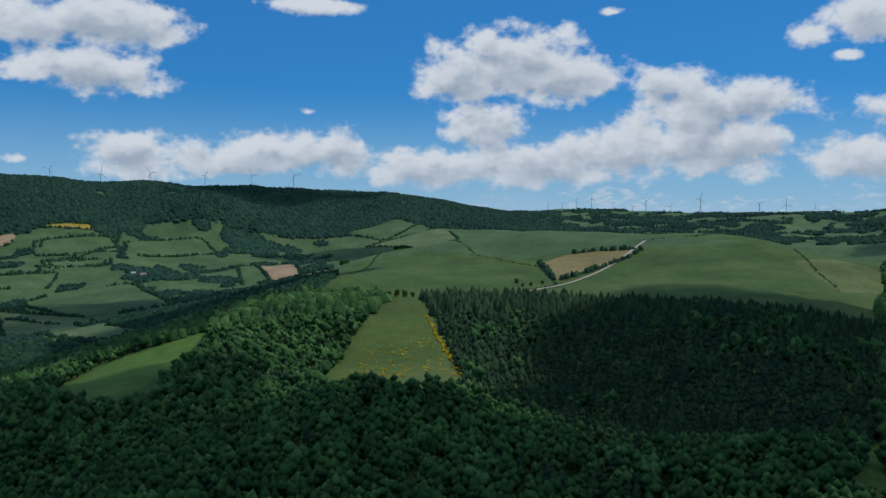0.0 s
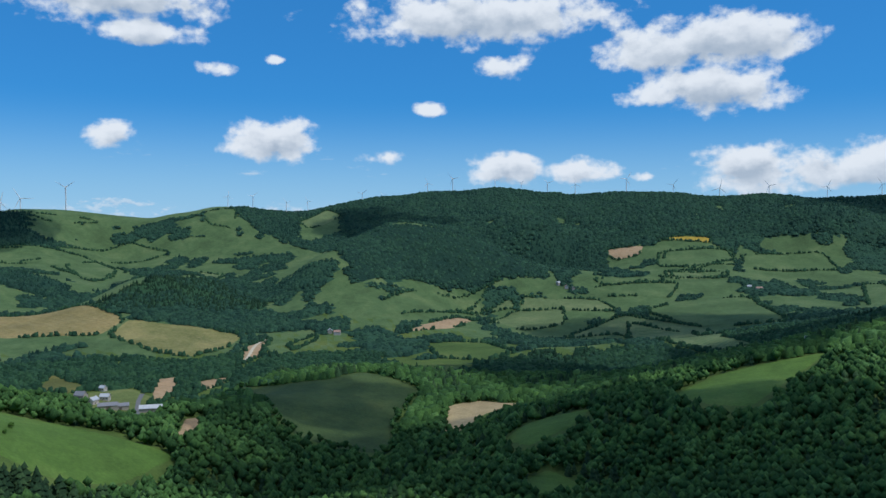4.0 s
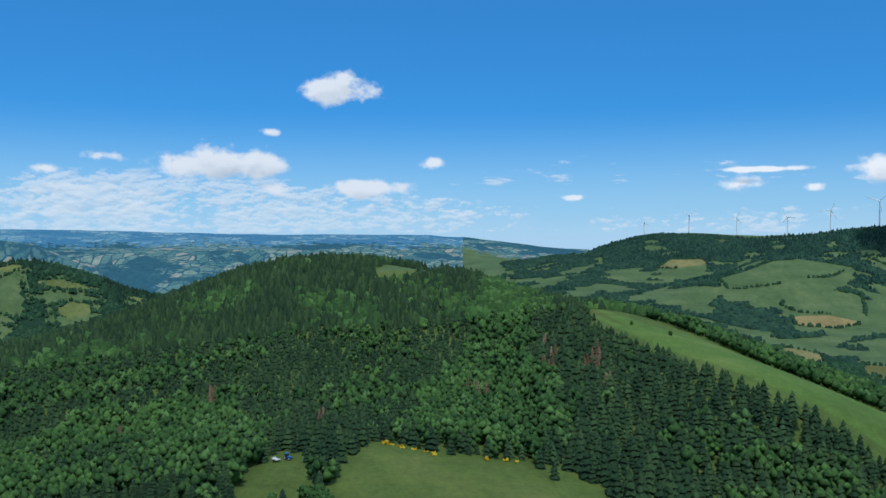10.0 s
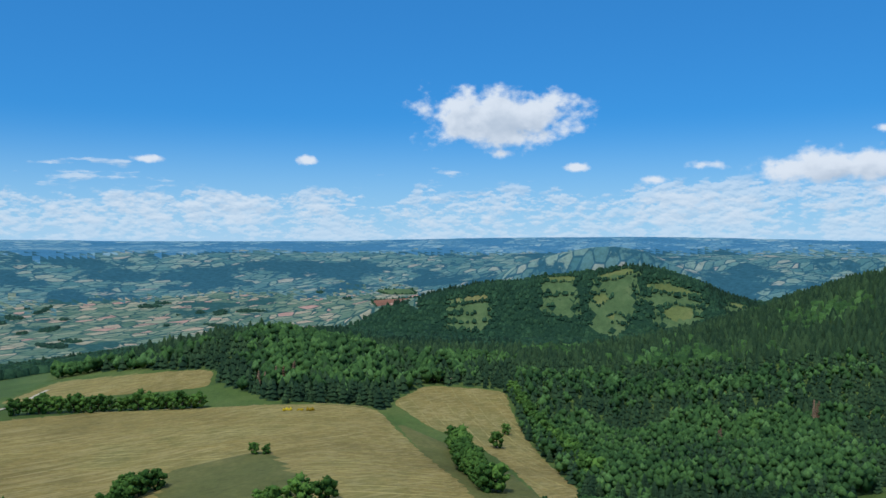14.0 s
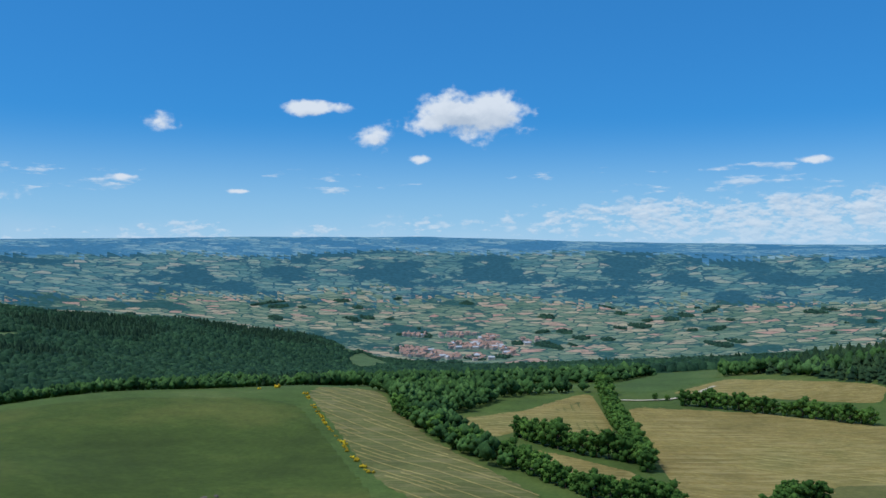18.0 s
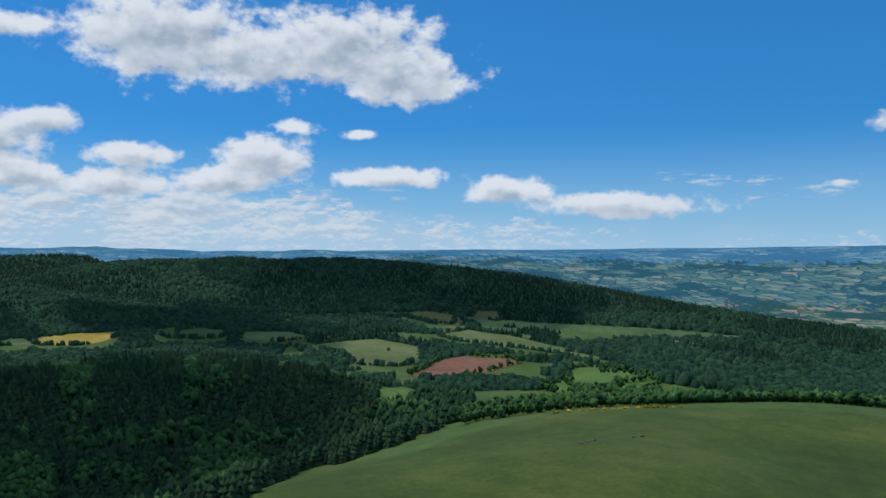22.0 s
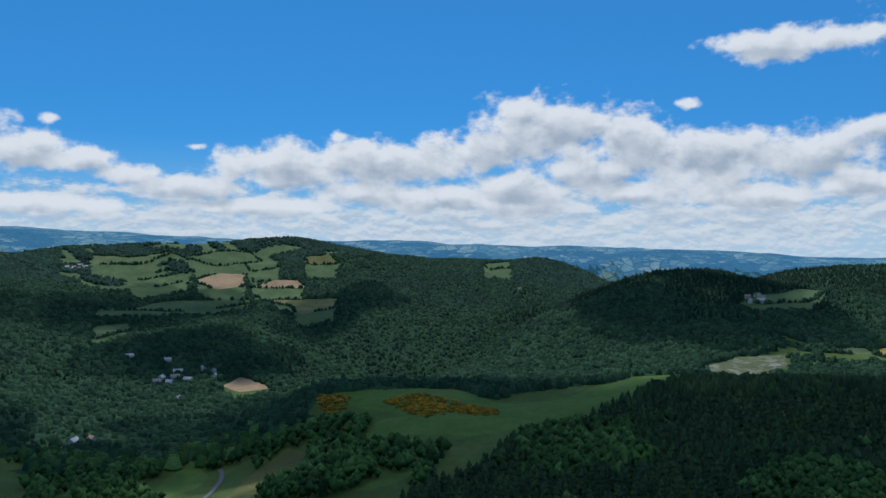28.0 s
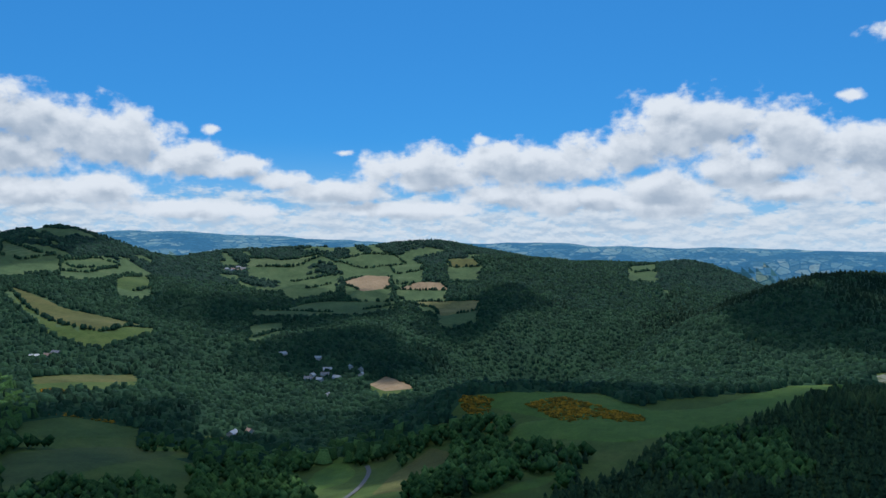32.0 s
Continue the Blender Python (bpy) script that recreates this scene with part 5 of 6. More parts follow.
def wood(label, kind, *corners, step=7.6, size=1.0, bare=0.0):
    """kind: share of conifers, from 0 to 1; they stand in patches."""
    x, y = jittered(corners, step)
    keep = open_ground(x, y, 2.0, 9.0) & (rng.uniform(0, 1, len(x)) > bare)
    x, y = x[keep], y[keep]
    far = np.hypot(x, y)
    patch = 0.5 + 0.5 * wave(x, y, 48.0) * 0.9 + rng.normal(0, 0.22, len(x))
    share = np.full(len(x), kind)
    ragged = 9 * wave(x, y, 23.0)
    for own, p in GROVES:
        share[inside(p, x + ragged, y - ragged)] = own
    pine = patch < share * 1.1 - 0.05
    s = size * rng.uniform(0.6, 1.3, len(x))
    close = far < 470
    for sel, dest in ((pine & close, NEAR_PINE), (~pine & close, NEAR_BROAD)):
        dest.extend(zip(x[sel], y[sel], s[sel]))
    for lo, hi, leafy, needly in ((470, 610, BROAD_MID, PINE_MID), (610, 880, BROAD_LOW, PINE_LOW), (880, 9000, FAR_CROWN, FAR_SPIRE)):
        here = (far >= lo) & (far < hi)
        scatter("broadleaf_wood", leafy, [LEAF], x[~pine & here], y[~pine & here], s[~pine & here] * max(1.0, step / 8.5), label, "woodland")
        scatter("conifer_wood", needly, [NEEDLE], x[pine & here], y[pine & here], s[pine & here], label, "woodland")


grove(0.08, (-1016, -111), (-2659, -136), (-790, -20), (-554, -7), (-418, -18), (-451, -52), (-427, -97), (-672, -119), (-844, -104))
grove(0.3, (-316, -228), (-585, -342), (-655, -294), (-526, -186), (-324, -143))
grove(0.3, (-525, -518), (-495, -421), (-498, -359), (-574, -376), (-611, -362), (-315, -237), (-345, -283))
grove(0.3, (-367, -731), (-1382, -2298), (-469, -621), (-406, -523), (-339, -493), (-308, -572))
grove(0.05, (547, -56), (615, -92), (628, -132), (562, -150), (492, -118), (515, -60))
grove(0.15, (990, -253), (1009, -291), (747, -232), (731, -201))
grove(0.05, (579, -248), (585, -284), (484, -252), (368, -172), (465, -188))
grove(0.1, (1118, -462), (1225, -529), (711, -307), (715, -297))
grove(0.1, (844, 104), (786, 22), (690, 10), (699, 67), (668, 118))
grove(0.1, (732, 91), (758, 23), (642, 0), (642, 101))
grove(0.9, (-869, -47), (-910, -6), (-693, 30), (-642, 4), (-697, -34))
wood("dense broadleaf wood on the near slope", 0.12, (170, 283), (258, 429), (121, 485), (39, 559), (0, 590), (-62, 1008), (-109, 1034), (-274, 1024), (-468, 1051), (-771, 919), (-985, 770), (-927, 493), (-380, 202), (-270, 189), (-165, 286), (0, 320), step=8.2)
wood("dark conifer plantation on the slope", 0.95, (288, 480), (515, 857), (332, 912), (145, 1030), (-45, 1029), (10, 590), (39, 559), (116, 466), (164, 451), step=6.9, size=1.05)
wood("dark conifers beside the spur meadow", 0.85, (-315, 175), (-472, 262), (-545, 198), (-650, 115), (-860, 0), (-699, -37), (-430, -8), (-335, 59), (-319, 116), step=6.8, size=1.05)
wood("mixed wood covering the rounded hill", 0.8, (-899, 31), (-1077, -75), (-1205, -191), (-1233, -498), (-1083, -625), (-827, -646), (-672, -672), (-482, -555), (-424, -424), (-336, -314), (-238, -222), (-301, -109), (-320, -11), (-430, -8), (-699, -37), step=6.2, size=0.84)
wood("belt of broadleaf trees behind the spur meadow", 0.1, (-603, 335), (-648, 236), (-788, 139), (-950, 17), (-1049, 37), (-898, 241), (-733, 390))
wood("conifer forest behind the hay fields", 0.8, (-557, -538), (-766, -643), (-643, -766), (-451, -848), (-308, -846), (-256, -789), (-289, -681), (-295, -511), (-338, -465), (-411, -490), step=6.9, size=1.05)
wood("tree belt along the plateau edge", 0.1, (-287, -789), (-110, -782), (78, -741), (204, -711), (385, -667), (549, -609), (602, -669), (291, -799), (0, -850), (-238, -889))
wood("copse between two hay fields", 0, (-84, -685), (85, -695), (111, -630), (52, -497), (8, -430), (-15, -420), (28, -539), (-11, -640), step=8)
wood("dark conifer forest on the lower slope", 1.0, (311, -252), (433, -250), (447, -337), (490, -442), (595, -535), (805, -465), (995, -267), (1049, -37), (895, 94), (687, 134), (536, 164), (423, 121), (379, -33), (335, -156), step=6.8, size=1.05)
canopy("long hill covered by dense forest", 0.5, (347, -1970), (633, -1738), (975, -1393), (1341, -1125), (1541, -718), (1584, -223), (1494, 131), (1956, 416), (2723, 383), (2822, -397), (2295, -1325), (1639, -1821), (1035, -2220), (499, -2348), step=9.8)
canopy("woods and copses between the small fields", 0.3, (602, -669), (659, -553), (1040, -146), (1584, -223), (1541, -718), (1302, -1093), (1071, -1189), step=7.8, bare=0.35)
canopy("dense woods filling the deep valley", 0.08, (1040, -146), (1046, 92), (873, 218), (865, 248), (779, 450), (529, 728), (1176, 1618), (1839, 1543), (2122, 1225), (2898, 776), (3053, 538), (1494, 131), (1584, -223), step=9.4, bare=0.06)
wood("trees on the valley's near slope", 0.08, (877, 202), (580, 155), (499, 254), (802, 409), step=9, bare=0.1)
wood("clumps of round trees in the valley", 0.0, (537, 349), (483, 420), (649, 564), (713, 481), step=9, bare=0.3)
wood("shrubs and trees behind the green dome", 0.1, (190, -663), (281, -603), (361, -535), (405, -450), (453, -394), (528, -459), (509, -565), (380, -658), (204, -711), step=8, size=0.75)
wood("clump of round trees below the green field", 0.0, (460, 400), (401, 446), (459, 528), (541, 505), step=9)
wood("trees along the valley stream", 0.05, (766, 390), (666, 559), (622, 691), (642, 713), (855, 436), step=9.5, bare=0.2)
canopy("wooded long ridge with heathy crest", 0.22, (466, 3000), (-150, 2980), (-547, 2850), (-900, 2700), (-1200, 2520), (-1300, 2252), (-1838, 1838), (-2260, 1896), (-2819, 1901), (-2949, 2475), (-1950, 3377), (0, 3900), (536, 3813), step=12.2, bare=0.08)
canopy("leafy wood on the spur below the ridge", 0.15, (-2129, 1728), (-1610, 1425), (-1642, 1567), (-1614, 1686), (-1565, 1791), (-1753, 2206), (-1591, 2209), (-1268, 1893), (-1355, 1776), (-1431, 1512), (-1454, 1335), step=9.5)
canopy("forest on the pasture hill", 0.6, (-2786, 1241), (-2905, 512), (-2948, 103), (-3348, 117), (-3188, 854), (-3106, 1255), step=12.2, bare=0.25)
canopy("dark conifer knoll in the valley", 0.9, (-1877, 1414), (-2031, 1080), (-2272, 1158), (-2130, 1491), step=9.8)
canopy("wooded valley floor with tall hedges", 0.1, (-884, 884), (-927, 493), (-1133, 200), (-1099, 38), (-1299, -45), (-1599, 56), (-1369, 728), (-1061, 1061), step=7.8, bare=0.3)
canopy("dark conifer wood on a hill among pastures", 1.0, (-1715, 831), (-1763, 932), (-1749, 1047), (-1722, 1157), (-1562, 1174), (-1515, 1047), (-1604, 961), (-1643, 869), step=9.0)
# This wood lies in shadow; the dark needle colour stands in for that shade.
canopy("shadowed wood in a fold of the pasture hill, in dark needles", 0.9, (-2311, 790), (-2416, 977), (-2236, 1031), (-2100, 990), (-2142, 918), (-2219, 810), step=9.0)
canopy("dark copse below the summit pasture", 0.9, (-3072, 888), (-3162, 1154), (-3050, 1306), (-2902, 1266), (-2861, 1044), (-2926, 889), step=10.0)
canopy("valley woods below the meadow", 0.1, (-153, 1089), (-468, 1051), (-771, 919), (-893, 1143), (-513, 1410), (-195, 1386), step=7.8, bare=0.2)
canopy("wooded hills below the plateau", 0.3, (-1203, -438), (-885, -619), (-495, -857), (-1250, -2100), (-1900, -2000), (-2400, -1500), (-2255, -821), step=10.5, bare=-0.1)
canopy("hanging wood below the plateau edge", 0.2, (-500, -866), (-248, -927), (315, -865), (656, -728), (1004, -1115), (761, -1631), (518, -1932), (-650, -1785), step=10.6)
canopy("scattered copses in the upper valley", 0.1, (-209, 1485), (-1386, 800), (-2193, 976), (-2068, 1736), (-1026, 2819), (-404, 2872), step=9.0, bare=0.5)
canopy("scattered copses on the pasture hills", 0.2, (-1264, 1061), (-1644, -144), (-3586, -314), (-2758, 2155), step=10.6, bare=0.5)
wood("woods in the fold north of the plateau", 0.3, (375, 416), (268, 398), (207, 388), (469, 883), (657, 1236), (882, 1214), (602, 669), step=10)
canopy("far hill woods and hedges", 0.15, (2441, 214), (1447, 1852), (1950, 2785), (2988, 1725), (3387, 296), step=10.6, bare=0.38)
canopy("woods on the western knolls", 0.3, (2723, -383), (2624, 369), (2511, 1450), (2988, 1725), (3367, -473), step=10.4, bare=0.15)
canopy("woods along the far wind ridge", 0.3, (1416, 2181), (209, 2993), (0, 3300), (557, 3961), (2179, 3355), step=12.2, bare=0.5)
canopy("copses and hedges on the town's plain", 0.1, (-1478, -1762), (-595, -2222), (408, -2314), (1491, -2130), (2342, -2601), (0, -3700), (-2314, -2758), step=9.0, bare=0.82)


def hedge(outline, step, size, label="hedgerow of small broadleaf trees along a field edge", gaps=0.25, closed=True):
    p = edge_points(outline, step, closed)
    run = np.repeat(rng.uniform(0, 1, len(p) // 9 + 1), 9)[: len(p)]
    p = p[(run > gaps)] + rng.normal(0, step * 0.2, (int((run > gaps).sum()), 2))
    if len(p):
        far = np.hypot(*p.mean(0))
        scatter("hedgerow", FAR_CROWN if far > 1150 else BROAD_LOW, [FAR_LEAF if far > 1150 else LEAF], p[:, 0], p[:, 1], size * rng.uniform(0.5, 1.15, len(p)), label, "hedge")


for outline, far, name in list(FIELDS):
    if name in ("field", "ploughed_field", "stubble_field") and far > 850:
        hedge(outline, 8.5, 0.8, gaps=0.22)

def near_trees(spots, crowns, trunks, name, label, limit, base):
    """The nearest trees, each a thing with its trunk and crown."""
    order = sorted(spots, key=lambda q: math.hypot(q[0], q[1]))
    for k, (x, y, s) in enumerate(order[:limit]):
        plant(name, crowns[k % len(crowns)], trunks[k % len(trunks)], x, y, s, k * 2.4, label, base)
    return np.array(order[limit:])


def plant(name, crown, trunk, x, y, s, turn, label, base=""):
    tree = new(name)
    for kind, me in (("trunk", trunk), ("crown", crown)):
        p = new(kind, me)
        p.parent = tree
    tree.matrix_basis = Matrix.LocRotScale((x, y, float(height(x, y)) - 0.2), Euler((0, 0, turn)), (s, s, s))
    return tagged(tree, label, "tree", group=base)


def shared(name, shape, mat, tint=0.2):
    v, t = shape
    return mesh_of(name, v, t, [mat], tint=np.full(len(v), tint), smooth=True)


CROWNS, TRUNKS = [shared("crown", broad_near(), LEAF) for _ in range(5)], [shared("trunk", limbs_near(), BARK) for _ in range(5)]
rest = near_trees(NEAR_BROAD, CROWNS, TRUNKS, "broadleaf_tree", "leafy green broadleaf tree in the wood", 230, "broadleaf trees of the near woods")
if len(rest):
    scatter("broadleaf_wood", BROAD_MID, [LEAF], rest[:, 0], rest[:, 1], rest[:, 2], "dense broadleaf trees of the near woods", "woodland")
PINES, POLES = [shared("crown", pine_near(), NEEDLE) for _ in range(4)], [shared("trunk", stem(12.0, 0.26, 6), BARK) for _ in range(4)]
rest = near_trees(NEAR_PINE, PINES, POLES, "conifer_tree", "tall dark green conifer in the plantation", 240, "conifers of the near woods")
if len(rest):
    scatter("conifer_wood", PINE_MID, [NEEDLE], rest[:, 0], rest[:, 1], rest[:, 2], "dense conifers of the near plantation", "woodland")


# ---- clouds added overhead, out of the camera's view, to shade parts of the country ----
CLOUD, tree, bsdf = material("cloud_mist")
veil, mixer = tree.nodes.new("ShaderNodeBsdfTransparent"), tree.nodes.new("ShaderNodeMixShader")
bsdf.inputs["Base Color"].default_value, bsdf.inputs["Roughness"].default_value = (0.9, 0.9, 0.92, 1), 1.0
mist = noise_node(tree, 0.012, 5, 0.6)
link(tree, ramp(tree, mist.outputs["Fac"], ((0.32, (0.2,) * 3), (0.62, (0.5,) * 3))), mixer.inputs["Fac"])
link(tree, veil.outputs[0], mixer.inputs[1])
link(tree, bsdf.outputs[0], mixer.inputs[2])
link(tree, mixer.outputs[0], tree.nodes["Material Output"].inputs["Surface"])
CLOUD_BASE = 1750.0


def cloud(x, y, wide, deep, label="unseen cloud overhead, placed to shade the ground"):
    """A heap of mist set along the sun's way so that its shadow falls on the ground at x, y."""
    k = (CLOUD_BASE - 350) / math.tan(radians(SUN_HEIGHT))
    pieces = []
    for _ in range(16):
        a, r = rng.uniform(0, 2 * np.pi), math.sqrt(rng.uniform(0, 0.9))
        size = rng.uniform(0.3, 0.45)
        pieces.append(lump(ICO1, (wide * size, deep * size, 26.0), np.array((math.cos(a) * r * wide * 0.75, math.sin(a) * r * deep * 0.75, 20.0)), 0.1))
    v, t = join(pieces)
    v[:, 2] = np.maximum(v[:, 2], 4.0 * np.sin(v[:, 0] / 40))
    ob = new("cloud", mesh_of("cloud", v, t, [CLOUD], smooth=True))
    ob.location = (x - math.sin(radians(SUN_BEARING)) * k, y + math.cos(radians(SUN_BEARING)) * k, CLOUD_BASE)
    tagged(ob, label, "cloud", kind="stuff")


# Each spot is ground to darken; some heaps are doubled for deeper shade.
for x, y, wide, deep in ((280, 720, 280, 430), (-420, 640, 160, 130), (-600, 1000, 260, 160), (700, 560, 190, 130), (-60, 430, 320, 115), (-270, 540, 140, 100), (-40, 400, 330, 110), (240, 550, 210, 150), (310, 770, 260, 290), (-250, 470, 180, 110), (770, 190, 340, 270), (-674, 1669, 400, 190), (-735, 640, 170, 150), (-2078, 1298, 330, 200), (-2340, 2182, 330, 220),
                         (-3100, 1090, 300, 200), (720, -110, 400, 350), (1000, 420, 330, 220), (1700, 1200, 420, 260), (2050, 800, 300, 170), (1420, 820, 280, 160), (430, 470, 210, 160), (540, 640, 230, 180), (480, 560, 260, 200), (650, 700, 240, 170), (560, 60, 260, 200), (-230, 620, 130, 120), (1650, -1250, 560, 420),
                         (-900, 3500, 500, 160), (1700, -150, 420, 300), (-300, 2600, 300, 140), (470, 60, 210, 170), (500, 190, 180, 150), (640, 40, 260, 220), (-400, 960, 240, 170), (-330, 1250, 260, 180), (-500, 470, 220, 170), (-280, 590, 140, 110), (1450, -620, 330, 240), (1300, 1900, 420, 300)):
    cloud(x, y, wide, deep)


# ---- hedges, single trees and bushes on the plateau ----
BUSHES = [shared("crown", broad_near(0.1), HEDGE_LEAF, 0.05 * k) for k in range(5)]


def tree_row(step, size, *line, label="row of leafy broadleaf trees along a field edge", gaps=0.0):
    """Broadleaf trees one by one along a line."""
    p = edge_points(line, step, closed=False)
    for k, (x, y) in enumerate(p):
        if rng.uniform() < gaps:
            continue
        x, y = x + rng.normal(0, step * 0.15), y + rng.normal(0, step * 0.15)
        plant("hedge_tree", BUSHES[k % 5], TRUNKS[k % 5], x, y, size * rng.uniform(0.95, 1.5), k * 1.9, label, "hedgerow trees of the plateau")


def lone(size, spot, label):
    k = rng.integers(0, 5)
    plant("broadleaf_tree", BUSHES[k], TRUNKS[k], *spot, size, rng.uniform(0, 6), label)


tree_row(6.8, 0.84, (-149, -625), (-176, -612), (-221, -583), (-253, -543), label="bushy tree in the row between two hay fields")
tree_row(6.5, 0.89, (-98, -716), (-86, -560), (-86, -464), (-83, -430), label="dense hedge tree along the hay field")
tree_row(6.5, 1.00, (-20, -514), (-46, -479), (-84, -453), label="tall hedge tree beside the mown strip")
tree_row(5.4, 0.79, (-7, -452), (-28, -406), (-51, -376), (-76, -367), (-86, -354), label="bushy hedge tree below the mown strip")
tree_row(5.8, 0.79, (62, -568), (38, -520), (14, -474), (-4, -450), label="leafy shrub along the curved hay field")
tree_row(6.5, 0.84, (-490, -476), (-448, -415), (-391, -333), (-314, -247), label="rounded broadleaf tree along the forest edge")
tree_row(5.8, 0.89, (-327, -366), (-286, -311), (-260, -270), (-266, -261), label="broadleaf tree in the clump between hay fields")
tree_row(5.8, 0.73, (-121, -357), (-137, -374), (-156, -382), label="low bushy tree at the hay field's corner")
tree_row(6.5, 0.79, (-160, -297), (-179, -289), (-191, -286), label="leafy bush at the bottom of the hay field")
lone(0.95, (-360, -365), "rounded broadleaf tree between the hay fields")
lone(0.7, (-401, -397), "smaller round tree beside the hay field")
lone(0.62, (-213, -402), "dark bushy tree alone in the hay field")
lone(0.5, (-218, -397), "small dark bush beside a lone tree")
lone(0.55, (-154, -388), "dark bush at the edge of the unmown grass")
lone(0.5, (-130, -644), "small round tree by the farm track")
lone(0.42, (-139, -643), "small round bush by the farm track")
lone(0.75, (-240, -858), "single tree on the plateau's edge")
for spot in ((-531, 190), (-560, 213), (-565, 200), (-1483, 402), (-781, 53), (-737, 83), (-578, 224)):
    lone(rng.uniform(0.28, 0.42), spot, "small dark bush on the bright spur meadow")
for spot in ((1017, -742), (460, 535), (451, 536), (450, 513), (105, 1169), (122, 1140), (109, 1125), (141, 1166)):
    lone(rng.uniform(0.5, 0.7), spot, "dark leafy tree standing in open grass")
tree_row(9, 0.95, (-150, 2604), (-95, 2558), label="dark tree clump on the hill's shoulder")
tree_row(9, 0.8, (-200, 1627), (-188, 2045), (-155, 2398), label="hedge tree along the hill pasture")
tree_row(9.5, 0.6, (-66, 1031), (-27, 1030), label="low hedge tree at the top of the meadow")


for line in (((-97, 2270), (57, 1472), (160, 1365), (161, 1163), (116, 1083)), ((572, 1342), (544, 1208), (511, 1056)), ((362, 1482), (453, 1480), (596, 1620)),
             ((1213, -911), (1174, -1081), (959, -1086), (709, -952)), ((-136, 1205), (-98, 2243))):
    hedge(line, 4.5, 0.26, "low dark hedge along the hill pasture", 0.05, closed=False)

# ---- gorse and broom in flower ----
GORSE = foliage("gorse_flowers", (0.3, 0.2, 0.015), (0.58, 0.42, 0.03), 1.5)
RUST = foliage("rusty_gorse", (0.1, 0.085, 0.02), (0.42, 0.23, 0.025), 1.5)
BROOM = [join([lump(OCTA, 0.8, np.array((rng.normal(0, 0.6), rng.normal(0, 0.6), 0.6)), 0.3) for _ in range(5)]) for _ in range(4)]


def gorse(label, mat, n, size, *corners):
    p = np.asarray(corners, float)
    lo, hi = p.min(0), p.max(0)
    q = rng.uniform(lo, hi, (n * 6, 2))
    q = q[inside(p, q[:, 0], q[:, 1])]
    clump = 0.5 + 0.3 * wave(q[:, 0], q[:, 1], 17.0) + 0.2 * wave(q[:, 1], q[:, 0], 5.0)
    q = q[clump + rng.normal(0, 0.3, len(q)) > 0.5][:n]
    if len(q):
        scatter("gorse_bushes", BROOM, [mat], q[:, 0], q[:, 1], size * rng.uniform(0.5, 1.3, len(q)), label, "bushes", sink=0.1)


def gorse_line(label, mat, step, size, *line):
    p = edge_points(line, step, closed=False) + rng.normal(0, 0.8, (len(edge_points(line, step, closed=False)), 2))
    p = p[rng.uniform(0, 1, len(p)) > 0.4]
    scatter("gorse_bushes", BROOM, [mat], p[:, 0], p[:, 1], size * rng.uniform(0.5, 1.4, len(p)), label, "bushes", sink=0.1)


gorse("yellow broom bushes scattered over the steep meadow", GORSE, 170, 1.0, (-81, 814), (-8, 814), (14, 652), (-81, 644))
gorse_line("bright yellow gorse along the meadow's edge", GORSE, 2.4, 1.25, (-18, 898), (3, 760), (19, 641), (3, 621))
gorse_line("bright yellow gorse along the meadow's edge", GORSE, 2.6, 1.15, (-8, 824), (11, 716), (20, 638))
gorse_line("yellow gorse along the wood's edge", GORSE, 3.5, 1.2, (-418, -98), (-405, -67), (-420, -24))
gorse_line("yellow gorse on the wall line between fields", GORSE, 4.0, 0.9, (139, -619), (104, -525), (75, -455), (58, -405))
gorse_line("yellow gorse at the forest's edge", GORSE, 2.5, 1.5, (-283, -490), (-301, -479))
gorse_line("yellow gorse hedge beyond the dome", GORSE, 3.0, 1.3, (391, -426), (362, -486), (339, -513))
gorse_line("yellow gorse hedge beyond the dome", GORSE, 4.0, 1.3, (411, -481), (459, -588), (485, -692))
gorse_line("yellow gorse by the dome's far corner", GORSE, 2.5, 1.6, (181, -636), (164, -653))
gorse("rust-orange gorse covering the pasture slope", RUST, 700, 1.5, (876, 289), (925, 257), (873, 158), (812, 226))
gorse("rust-orange gorse on the steep bank", RUST, 260, 1.5, (891, 370), (888, 333), (791, 303), (803, 320))
gorse("rust-orange gorse scrub in the valley", RUST, 480, 1.6, (741, 912), (713, 820), (740, 767), (720, 737), (637, 792))
gorse("rust-orange gorse scrub by the stream", RUST, 200, 1.5, (972, 722), (1047, 700), (965, 655), (919, 678))

gorse("rust-orange gorse among valley scrub", RUST, 420, 1.5, (745, 886), (795, 863), (729, 800), (755, 764), (711, 723), (681, 773))
gorse("rust-orange gorse on a valley bank", RUST, 200, 1.5, (984, 731), (1058, 717), (983, 657), (911, 662))
gorse("rust-orange gorse at the pasture's edge", RUST, 160, 1.5, (902, 388), (895, 343), (818, 307), (833, 335))
gorse("rust-orange gorse on the far end of the pasture", RUST, 150, 1.5, (869, 193), (887, 166), (852, 154), (831, 179))
# ---- bare and rust-brown trees in the hill wood ----
DEAD = foliage("dead_needles", (0.12, 0.075, 0.05), (0.22, 0.15, 0.11), 1.0)
DEAD_CROWN = shared("crown", conifer(8, 5, 0.3, h=13.0, w=2.2), DEAD)
